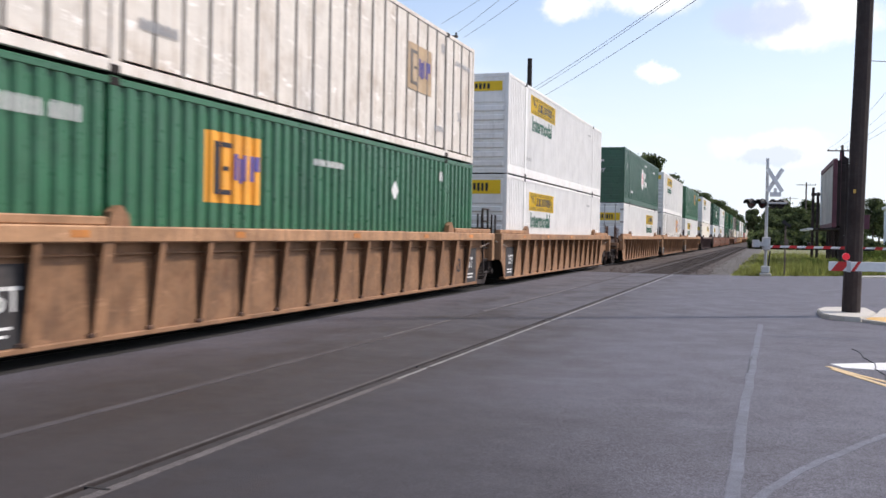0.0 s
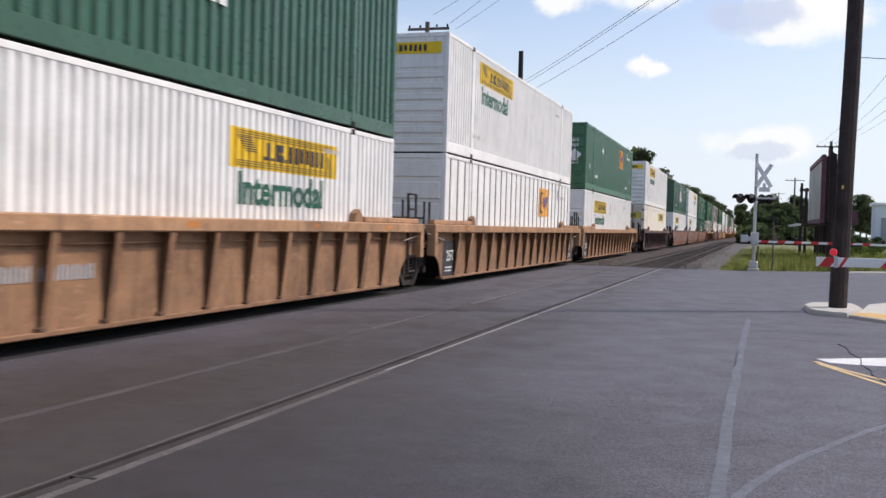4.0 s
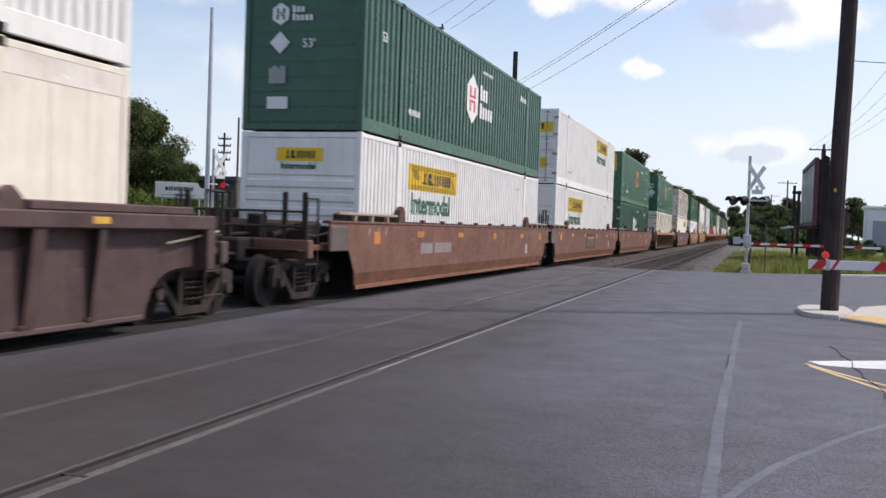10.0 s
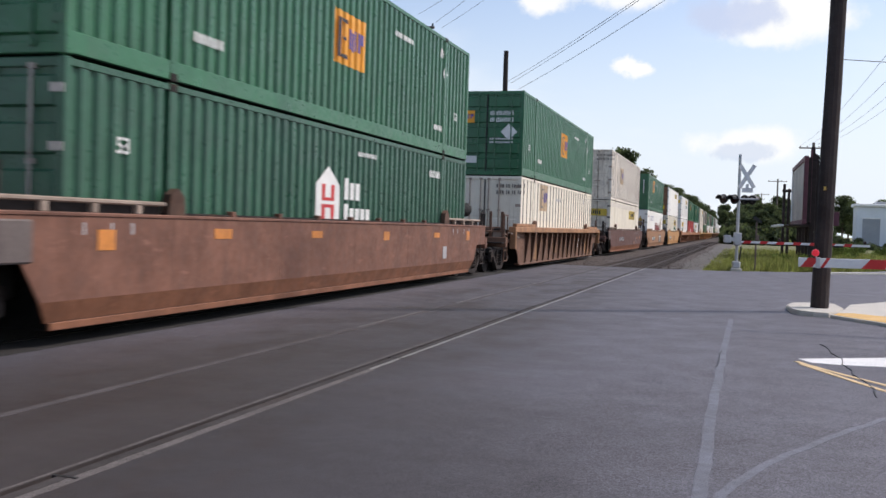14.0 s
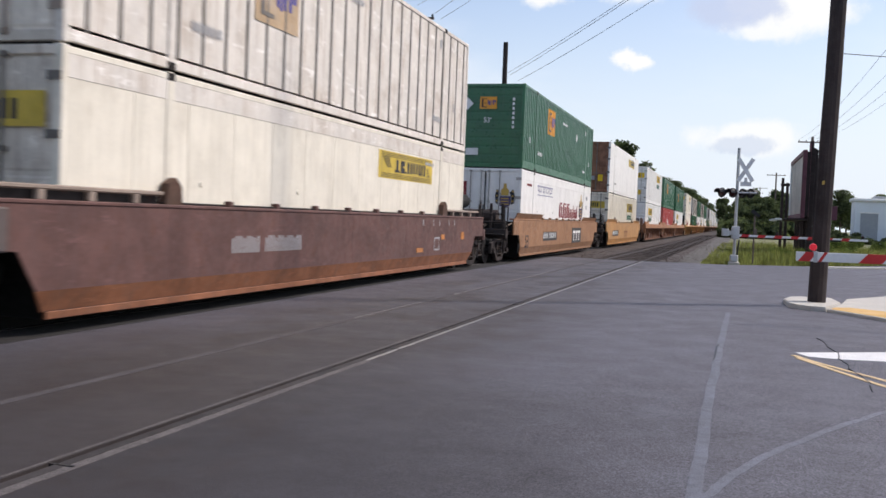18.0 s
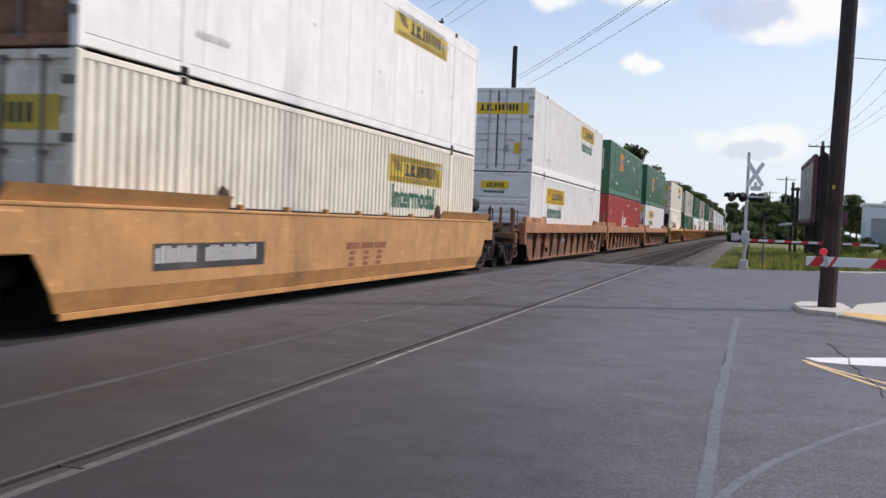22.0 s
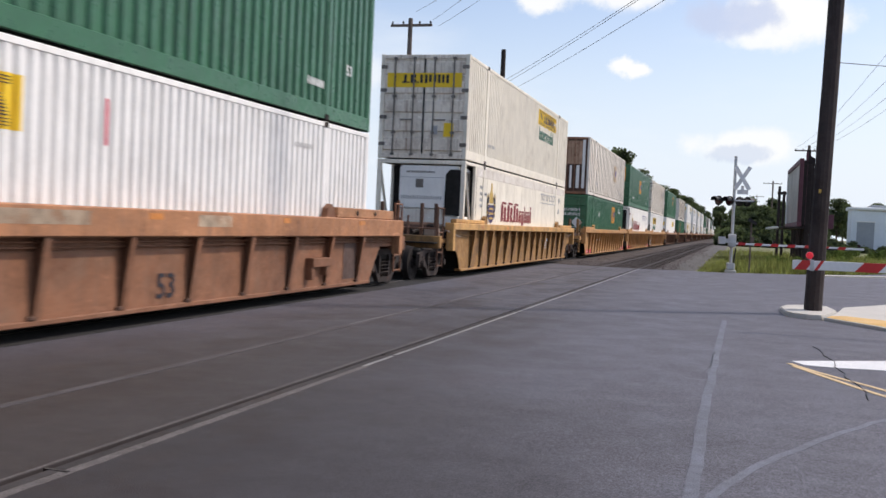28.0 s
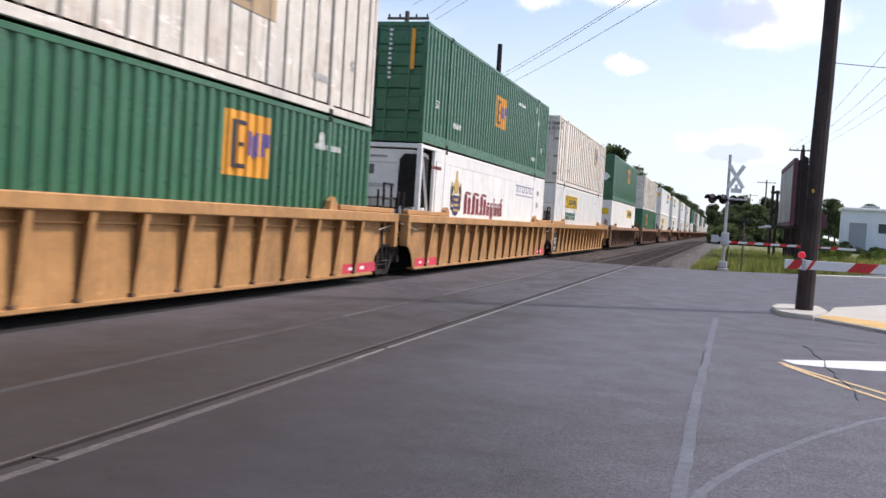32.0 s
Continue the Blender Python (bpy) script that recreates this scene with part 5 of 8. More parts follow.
def well_car(label, paint, kind, near, far, extras=(), near_view=True):
    """One well of a container train, centred on y = 0 over the rails; near and far say how its ends join: a shared truck or couplers."""
    car = new("well_car")
    tagged(car, label, "rail car", "well cars of the train")
    ends = (9.85 if near == "coupled" else 9.55, 9.85 if far == "coupled" else 9.55)
    for m in (None, Matrix.Rotation(math.pi, 4, "Z")):
        e = ends if m is None else ends[::-1]
        if kind == "smooth":
            smooth_side(paint, car, m, e)
        elif kind == "braced":
            ribbed_side(paint, car, m, e, 1.53, 0.35, True)
        else:
            ribbed_side(paint, car, m, e, 1.07 if near_view else 2.5, 0.19, False, near_view)
        for y in (-8.0, -6.1, 6.1, 8.0):
            def guide():
                top = 0.11 if kind == "smooth" else 0.0
                return plate([(-0.20, 1.465), (0.20, 1.465), (0.17, 1.60 + top), (0.03, 1.71 + top), (-0.14, 1.63 + top)], "x", 1.315, 1.43)
            if abs(y) < 7 and "cover" not in extras:
                part("container_guide", shared(("guide", kind == "smooth"), guide, paint if kind != "smooth" else "wheel_rust"), paint, car, at=(m or Matrix.Identity(4)) @ Matrix.Translation((0, y, 0)))
        if m is not None and not near_view:
            continue
        for s in (-1, 1):
            a, b = sorted((s * 6.35, s * 9.4))
            if kind == "smooth" and "cover" in extras:
                continue
            if kind == "smooth":
                part("guide_beam", shared(("guide_back", s), lambda: box(1.30, 1.34, a, b, 1.468, 1.60), "gear"), "gear", car, at=m)
                part("guide_rod", shared(("guide_rod", s), lambda: tube((1.40, a, 1.605), (1.40, b, 1.605), 0.028, 6), "pipe"), "pipe", car, at=m)
                for k in range(3) if m is None else ():
                    part("lug", shared("rod_lug", lambda: box(1.34, 1.42, -0.05, 0.05, 1.466, 1.585, 0.01), "pipe"), "pipe", car, at=moved(m, s * (6.9 + 0.85 * k)))
            else:
                part("guide_beam", shared(("guide_beam", s, kind), lambda: box(1.31, 1.46, a, b, 1.472, 1.575 if kind == "ribbed" else 1.66, 0.015), (paint + "_top" if paint + "_top" in M else paint) if kind == "ribbed" else "beam_orange"), paint, car, at=m)
                part("guide_gap", shared(("guide_gap", s), lambda: box(1.30, 1.40, a + 0.1, b - 0.1, 1.44, 1.48), "dark"), "dark", car, at=m) if m is None else None
                for k in range(2) if kind == "braced" and m is None else ():
                    part("pin", shared("beam_pin", lambda: tube((1.455, 0, 1.57), (1.475, 0, 1.57), 0.045, 10), "gear"), "gear", car, at=moved(m, s * (7.3 + 0.95 * k)))
        if kind == "smooth" and m is None:
            part("lip", shared("smooth_lip", lambda: box(1.30, 1.40, -6.3, 6.3, 1.466, 1.50, 0.01), "gear"), "gear", car, "dark rubbing lip")
            for k in range(7):
                part("lug", shared("lug", lambda: box(1.33, 1.43, -0.06, 0.06, 1.466, 1.55, 0.01), paint), paint, car, at=moved(m, -4.6 + k * 1.5))
    part("floor", shared("well_floor", lambda: box(-1.2, 1.2, -8.3, 8.3, 0.20, 0.27), "dark"), "dark", car)
    steps_mat = {"tan": "brown", "yellow": "ochre", "ochre": "brown", "rustorange": "rustorange", "brown": "brown"}.get(paint if kind != "smooth" else "", "casting")
    for s, join in ((-1, near), (1, far)):
        turn = None if s > 0 else Matrix.Rotation(math.pi, 4, "Z")
        def T(x, y, z):
            return (turn or Matrix.Identity(4)) @ Matrix.Translation((x, y, z))
        part("bulkhead", shared("well_bulkhead", lambda: box(-1.25, 1.25, 8.22, 8.30, 0.16, 1.36), "dark"), "dark", car, at=turn)
        if join == "coupled":
            deck = "casting" if kind == "smooth" and "cover" in extras else paint
            part("end_deck", shared("end_deck", lambda: box(-1.30, 1.30, 8.35, 10.35, 0.93, 1.04, 0.02), deck), deck, car, at=turn)
            part("centre_beam", shared("centre_beam", lambda: box(-0.32, 0.32, 8.30, 11.05, 0.72, 1.12, 0.03), "gear"), "gear", car, at=turn)
            part("end_sill", shared("end_sill", lambda: box(-1.36, 1.36, 10.30, 10.50, 0.80, 1.12, 0.02), deck), deck, car, at=turn)
            part("coupler", shared("coupler", lambda: box(-0.13, 0.13, 11.0, 11.80, 0.76, 1.0, 0.05), "gear"), "gear", car, at=turn)
            part("cross_over_step", shared("step_bar", lambda: box(-1.3, 1.3, 10.48, 10.78, 0.92, 0.96, 0.01), "gear"), "gear", car, at=turn)
            steps = steps_mat
            def end_frame():
                bm = bmesh.new()
                for x in (-1.22, -0.45, 0.45, 1.22):
                    tube((x, 10.38, 1.04), (x, 10.38, 1.62 if abs(x) < 1 else 1.92), 0.028, 6, bm=bm)
                for z in (1.34, 1.60) if kind == "smooth" else (1.30,):
                    tube((-1.22, 10.38, z), (1.22, 10.38, z), 0.022, 6, bm=bm)
                return bm
            part("end_rail", shared(("end_rail", kind == "smooth"), end_frame, "casting" if kind == "smooth" else steps_mat), "casting", car, "dark railing across the end", at=turn)
            part("tool_box", shared("tool_box", lambda: box(0.86, 1.20, 9.95, 10.30, 1.04, 1.30, 0.02), "gear" if kind == "smooth" else "pipe"), "pipe", car, "steel box on the end deck", at=turn)
            part("tool_box", shared("tool_box_far", lambda: box(-1.20, -0.86, 9.95, 10.30, 1.04, 1.30, 0.02), "gear" if kind == "smooth" else "pipe"), "pipe", car, "steel box on the end deck", at=turn)
            for x in (-1.28, 1.28):
                def ladder(x=x):
                    bm = bmesh.new()
                    for y in (10.0, 10.44):
                        tube((x, y, 0.32), (x, y, 1.85), 0.02, 6, bm=bm)
                    for z in (0.36, 0.70, 1.20, 1.83):
                        tube((x, 10.0, z), (x, 10.44, z), 0.018, 6, bm=bm)
                    return bm
                part("ladder", shared(("ladder", x), ladder, steps), steps, car, "slim end ladder", at=turn)
                part("grab_bar", shared(("grab_bar", x), lambda x=x: tube((x * 0.86, 8.6, 1.30), (x * 0.86, 9.75, 1.18), 0.02, 6), "pipe"), "pipe", car, at=turn)
            part("valve_box", shared("valve_box", lambda: box(0.5, 1.05, 9.1, 9.65, 1.04, 1.34, 0.03), "gear"), "gear", car, at=turn)
            if s > 0:
                if kind == "smooth":
                    part("air_tank", shared("long_tank", lambda: tube((0.72, 8.85, 1.92), (0.72, 10.25, 1.92), 0.21, 16, bm=box(0.66, 0.78, 9.1, 9.3, 1.04, 1.8, bm=box(0.66, 0.78, 9.8, 10.0, 1.04, 1.8))), "dark"), "dark", car, "black air reservoir", at=turn)
            else:
                if "cover" in extras:
                    def cross_tank():
                        bm = tube((-0.75, 9.25, 1.50), (0.75, 9.25, 1.50), 0.24, 16)
                        for x in (-0.45, 0.45):
                            tube((x - 0.03, 9.25, 1.50), (x + 0.03, 9.25, 1.50), 0.25, 16, bm=bm)
                            box(x - 0.06, x + 0.06, 9.12, 9.38, 1.04, 1.34, bm=bm)
                        return bm
                    part("air_tank", shared("cross_tank", cross_tank, "casting"), "casting", car, "brown air reservoir lying across the deck", at=turn)
                    part("brake_gear", shared("brake_gear", lambda: box(-1.15, 1.2, 9.55, 9.85, 1.05, 1.36, 0.04, bm=box(0.2, 1.1, 8.5, 8.9, 1.05, 1.5, 0.04)), "dark"), "dark", car, "black brake gear", at=turn)
                if "brake" in extras:
                    def stand():
                        bm = box(-0.13, 0.13, 10.18, 10.36, 1.04, 1.98, 0.03)
                        box(-0.20, 0.10, 9.96, 10.18, 1.40, 1.90, 0.05, bm=bm)
                        tube((0.0, 10.36, 1.70), (0.0, 10.52, 1.70), 0.06, 8, bm=bm)
                        return bm
                    def hand_wheel():
                        bm = bmesh.new()
                        for k in range(16):
                            a, b = k * math.tau / 16, (k + 1) * math.tau / 16
                            tube((0.31 * math.cos(a), 10.52, 1.70 + 0.31 * math.sin(a)), (0.31 * math.cos(b), 10.52, 1.70 + 0.31 * math.sin(b)), 0.022, 5, bm=bm)
                        for k in range(5):
                            a = k * math.tau / 5
                            tube((0, 10.52, 1.70), (0.31 * math.cos(a), 10.52, 1.70 + 0.31 * math.sin(a)), 0.014, 5, bm=bm)
                        return bm
                    b = part("brake_stand", shared("brake_stand", stand, "wheel_rust"), "wheel_rust", car, "rusty brake housing", at=T(-0.12, 0, 0))
                    part("brake_wheel", shared("brake_wheel", hand_wheel, "casting"), "casting", b)
                part("air_tank", shared("air_tank", lambda: tube((-0.9, 9.2, 1.26), (0.9, 9.2, 1.26), 0.19, 14), "wheel_rust"), "wheel_rust", car, "rusty air reservoir", at=turn)
                for x in (-1.16, -0.78, 0.3, 1.16):
                    part("upright", shared("flat_upright", lambda: box(-0.045, 0.045, 10.24, 10.30, 1.02, 1.94, 0.012), steps_mat), steps_mat, car, at=T(x, 0, 0))
            def brake_gear():
                bm = box(-0.75, -0.2, 8.7, 9.5, 1.04, 1.30, 0.04)
                box(-1.1, -0.85, 9.4, 10.1, 1.04, 1.42, 0.04, bm=bm)
                tube((-0.5, 8.6, 1.40), (-0.5, 10.2, 1.18), 0.05, 8, bm=bm)
                tube((0.2, 8.5, 1.22), (0.4, 10.2, 1.16), 0.035, 6, bm=bm)
                tube((0.95, 8.5, 1.12), (0.9, 10.3, 1.10), 0.045, 6, bm=bm)
                box(0.1, 0.4, 9.2, 9.5, 1.1, 1.55, 0.03, bm=bm)
                return bm
            part("brake_gear", shared("brake_gear", brake_gear, "gear"), "gear", car, "dark brake rigging on the end deck", at=turn)
            def air_hose():
                bm = bmesh.new()
                pts = [(0.42, 10.9, 0.86), (0.46, 11.2, 0.62), (0.40, 11.5, 0.42), (0.30, 11.8, 0.36)]
                for p, q in zip(pts, pts[1:]):
                    tube(p, q, 0.028, 6, bm=bm)
                return bm
            part("air_hose", shared("air_hose", air_hose, "dark"), "dark", car, at=turn)
            part("under_rigging", shared("under_rigging", lambda: box(-1.0, 1.0, 8.6, 11.0, 0.55, 0.80, 0.05), "dark"), "dark", car, at=turn)
            part("uncoupling_rod", shared("uncoupling_rod", lambda: tube((-1.2, 10.62, 0.78), (1.2, 10.62, 0.78), 0.016, 6), "pipe"), "pipe", car, at=turn)
            truck(car, s * 10.075)
        else:
            part("end_deck", shared("joint_deck", lambda: box(-1.20, 1.20, 8.30, 9.45, 0.92, 1.03, 0.02), paint), paint, car, at=turn)
            part("under_rigging", shared("joint_rigging", lambda: box(-1.0, 1.0, 8.5, 9.7, 0.50, 0.86, 0.05), "dark"), "dark", car, at=turn)
            part("joint_beam", shared("joint_beam", lambda: box(-0.36, 0.36, 8.30, 9.88, 0.70, 1.02, 0.03), "gear"), "gear", car, at=turn)
            if s > 0:
                def climb():
                    bm = bmesh.new()
                    for y in (8.93, 9.42):
                        tube((1.40, y, 0.42), (1.36, y, 2.12), 0.028, 6, bm=bm)
                    for z in (0.44, 0.78, 1.08, 1.44, 1.78, 2.10):
                        tube((1.39, 8.93, z), (1.39, 9.42, z), 0.022, 6, bm=bm)
                    return bm
                part("ladder", shared("joint_ladder", climb, paint if kind == "braced" else "casting"), "casting", car, "tall narrow end ladder")
            for x, y in ((1.20, 9.05), (1.20, 9.42), (0.2, 9.42), (-0.8, 9.42)):
                part("stanchion", shared(("stanchion", x, y, s), lambda: tube((x * s, y, 1.02), (x * s, y, 1.98 if x > 1 else 1.6), 0.026, 6), paint if kind == "braced" else "casting"), "casting", car, at=turn)
            part("handrail", shared(("joint_rail", s), lambda: tube((1.20 * s, 9.42, 1.60), (-0.8 * s, 9.42, 1.58), 0.022, 6), "casting"), "casting", car, at=turn)
            part("handrail", shared(("joint_rail_low", s), lambda: tube((1.20 * s, 9.42, 1.32), (-0.8 * s, 9.42, 1.30), 0.022, 6), "casting"), "casting", car, at=turn)
            part("valve_box", shared(("joint_valve", s), lambda: box(0.35 * s - 0.3, 0.35 * s + 0.3, 8.65, 9.1, 1.03, 1.36, 0.04), "gear"), "gear", car, at=turn)
            if s > 0:
                truck(car, 9.92)
    # painted panels and marks on the side towards the road
    face = 1.478 if kind == "smooth" else 1.352
    for what in extras:
        if what == "25T":
            for y in [v for v, j in ((-8.40, near), (7.46, far)) if j == "joined"]:
                p = part("stencil_panel", shared("dark_panel", lambda: box(1.346, 1.352, 0, 0.98, 0.23, 1.075), "panel"), "panel", car, "black panel with white marks", at=Matrix.Translation((0, y, 0)))
                part("lettering", writing("25T", 0.36, "white_ink"), "white_ink", p, "", at=Matrix.Translation((1.353, 0.12 if y > 0 else 0.28, 0.60)) @ SIDE)
                part("lettering", shared("panel_lines", lambda: box(0.12, 0.66, 0.20, 0.23, 0, 0.003, bm=box(0.12, 0.6, 0.12, 0.15, 0, 0.003)), "white_ink"), "white_ink", p, at=Matrix.Translation((1.353, 0.06, 0.22)) @ SIDE)
        elif what == "53":
            part("lettering", writing("53", 0.62 if kind == "smooth" else 0.46, "ink"), "ink", car, "", at=Matrix.Translation((face + (-0.02 if kind == "smooth" else 0.003), (6.68 if paint == "tan" else 0.72 if kind == "braced" else 5.06) if kind != "smooth" else -8.0, (0.52 if paint == "tan" else 0.32 if kind == "braced" else 0.66) if kind != "smooth" else 0.48)) @ SIDE)
        elif what == "tape":
            spots = ((-7.6, 0.16, 1.04, 1.28), (-4.95, 0.24, 1.16, 1.30), (-1.75, 0.22, 1.16, 1.28), (1.7, 0.16, 1.10, 1.28), (5.2, 0.22, 1.14, 1.26), (8.0, 0.15, 1.06, 1.30)) if kind == "smooth" else ((-6.9, 0.15, 1.34, 1.42), (-3.6, 0.12, 1.34, 1.42), (0.4, 0.15, 1.34, 1.42), (4.1, 0.12, 1.34, 1.42), (7.4, 0.15, 1.34, 1.42))
            for y, w, z0, z1 in spots:
                x0 = 1.456 if kind == "smooth" else 1.533
                part("reflector", shared(("car_tape", kind, w, z0, z1), lambda: box(x0, x0 + 0.006, -w, w, z0, z1), "reflector" if paint != "maroon" else "reflector_yellow"), "reflector", car, at=Matrix.Translation((0, y, 0)))
            if kind == "smooth":
                for k, y in enumerate((-8.0, -7.5, -7.1, 6.6, 7.0, 7.6, 8.1)):
                    part("marking", shared("pale_tick", lambda: box(1.456, 1.459, -0.02, 0.02, 1.22, 1.36), "grey_ink"), "grey_ink", car, at=Matrix.Translation((0, y, 0)))
                part("placard", shared("car_placard_box", lambda: box(1.456, 1.459, 0, 0.30, 0.62, 0.92), "grey_ink"), "grey_ink", car, "worn white data placard", at=Matrix.Translation((0, 5.75, 0)))
        elif what == "mark" and paint == "yellow" and kind == "smooth":
            part("logo_mark", shared("faint_tees", lambda: speed_blocks(2.1, 0.44), "sill_plum"), "sill_plum", car, "faded red bars", at=Matrix.Translation((1.457, -0.9, 0.52)) @ SIDE)
        elif what == "mark" and kind == "smooth":
            p = part("logo_panel", shared("wide_logo_panel", lambda: box(1.456, 1.461, 0, 2.55, 0.50, 1.16), "panel"), "panel", car, "black panel with pale bars", at=Matrix.Translation((0, 1.92 if paint == "orange" else -1.43, 0.0 if paint == "orange" else 0.12)))
            part("logo_mark", shared("wide_tees", lambda: speed_blocks(2.1, 0.44), "white_ink" if paint == "orange" else "tan_top"), "white_ink", p, at=Matrix.Translation((1.462, 0.14, 0.60)) @ SIDE)
        elif what == "faint":
            part("logo_mark", shared("tee_bars", lambda: speed_blocks(1.55, 0.40), "grey_ink"), "grey_ink", car, "worn pale bars", at=Matrix.Translation((1.348, 3.1, 0.62)) @ SIDE)
        elif what == "patches":
            for y, w, z0, z1, mat in ((3.15, 0.5, 1.0, 1.07, "reflector_yellow"), (6.05, 0.75, 0.30, 1.02, "patch_ochre"), (7.1, 0.9, 0.26, 0.52, "patch_ochre"), (-2.3, 0.8, 0.5, 0.98, "patch_ochre"), (-6.2, 0.7, 0.3, 0.9, "patch_ochre"), (0.9, 0.6, 0.2, 0.6, "patch_ochre")):
                part("paint_patch", shared(("paint_patch", w, z0, z1), lambda: box(1.345, 1.348, 0, w, z0, z1), mat), mat, car, "worn yellow paint patch", at=Matrix.Translation((0, y, 0)))
        elif what == "end_marks":
            for y, w, z0, z1 in ((4.1, 0.22, 0.60, 0.70), (5.9, 0.14, 0.88, 1.0), (7.7, 0.14, 0.86, 1.06)):
                part("reflector", shared(("end_tape", w, z0), lambda: box(1.456, 1.461, -w, w, z0, z1), "reflector"), "reflector", car, at=Matrix.Translation((0, y, 0)))
            for y in (4.3, 5.1, 5.6, 6.4, 6.9):
                part("marking", shared("pale_tick", lambda: box(1.456, 1.459, -0.02, 0.02, 1.22, 1.36), "grey_ink"), "grey_ink", car, at=Matrix.Translation((0, y, 0)))
            f = part("placard", shared("placard_frame", lambda: box(1.456, 1.459, 0, 0.42, 0.62, 0.94), "grey_ink"), "grey_ink", car, "worn white data frame", at=Matrix.Translation((0, 5.2, 0)))
            part("placard_panel", shared("placard_inner", lambda: box(1.459, 1.461, 0.04, 0.38, 0.66, 0.90), "plum"), "plum", f)
        elif what == "graffiti":
            for y, w in ((-2.6, 1.7), (1.4, 0.9)):
                part("paint_patch", shared(("chord_patch", w), lambda: box(1.534, 1.537, 0, w, 1.26, 1.42), "scrawl"), "scrawl", car, "faded scrawl painted over the chord", at=Matrix.Translation((0, y, 0)))
        elif what == "cover":
            for s in (-1, 1):
                a, b = sorted((s * 5.0, s * 9.4))
                part("cover", shared(("paint_cover", s), lambda: plate([(1.36, 1.468), (1.40, 1.468), (1.50, 1.66), (1.46, 1.66)], "y", a, b), paint), paint, car, "flared guide cover")
                if paint == "yellow":
                    part("container_guide", shared(("cover_guide", s), lambda: plate([(s * 5.0 - 0.22, 1.466), (s * 5.0 + 0.22, 1.466), (s * 5.0 + 0.1, 1.74), (s * 5.0 - 0.05, 1.80)], "x", 1.31, 1.35), "wheel_rust"), "wheel_rust", car)
        elif what == "mark":
            p = part("logo_panel", shared(("logo_panel", kind), lambda: box(face - 0.01 if kind != "smooth" else 1.456, face + 0.006 if kind != "smooth" else 1.461, 0, 1.5, 0.72, 1.18), "panel"), "panel", car, "black panel with pale bars", at=Matrix.Translation((0, 3.1, 0)))
            def tees():
                return speed_blocks(1.2, 0.28)
            part("logo_mark", shared("tees", tees, "white_ink"), "white_ink", p, at=Matrix.Translation((1.462 if kind == "smooth" else face + 0.007, 0.14, 0.81)) @ SIDE)
        elif what == "number":
            p = part("number_panel", shared(("number_panel", kind), lambda: box(face - 0.01 if kind != "smooth" else 1.456, face + 0.006 if kind != "smooth" else 1.461, 0, 2.9, 0.67, 1.01), "panel"), "panel", car, "black panel with pale bars", at=Matrix.Translation((0, -4.75 if paint == "orange" else -6.86, 0)))
            part("lettering", shared("number_bars", lambda: bars([0.05, 0.05] * 4 + [-0.14] + [0.05, 0.05] * 6, 0.22, 0.07), "white_ink"), "white_ink", p, at=Matrix.Translation((1.462 if kind == "smooth" else face + 0.007, 0.06, 0.76)) @ SIDE)
        elif what == "small":
            part("lettering", shared(("small_bars", kind), lambda: bars([0.05, 0.05] * 4 + [-0.10] + [0.05, 0.05] * 6, 0.25, 0.06) if kind == "smooth" else bars([0.04, 0.04] * 4 + [-0.06] + [0.04, 0.04] * 6, 0.17, 0.035), "grey_ink"), "grey_ink", car, at=Matrix.Translation((face if kind != "smooth" else 1.457, -4.6 if paint == "plum" else -4.9 if paint == "clay" else -2.9, 0.80 if kind == "smooth" else 0.75)) @ SIDE)
        elif what == "placards":
            for y, w in ((-4.45, 0.42), (-3.35, 0.40)):
                part("placard", shared(("car_placard", w), lambda w=w: box(1.346, 1.351, 0, w, 0.86, 1.02), "white_ink"), "white_ink", car, "white data placard", at=Matrix.Translation((0, y, 0)))
        elif what == "red":
            for y in (-8.36, 6.9):
                part("marking", shared("red_mark", lambda: box(1.346, 1.350, 0, 1.80, 0.23, 0.42), "tape_red"), "tape_red", car, "red painted corner marking", at=Matrix.Translation((0, y, 0)))
                part("lettering", shared("red_bars", lambda: bars([0.22, -0.3, 0.22], 0.07, 0.05), "white_ink"), "white_ink", car, at=Matrix.Translation((1.351, y + 0.3, 0.29)) @ SIDE)
        elif what == "lid":
            part("cover", shared("brown_cover", lambda: box(1.30, 1.45, -8.6, -6.2, 1.575, 1.78, 0.02), "brown"), "brown", car, "brown guide cover")
    return car


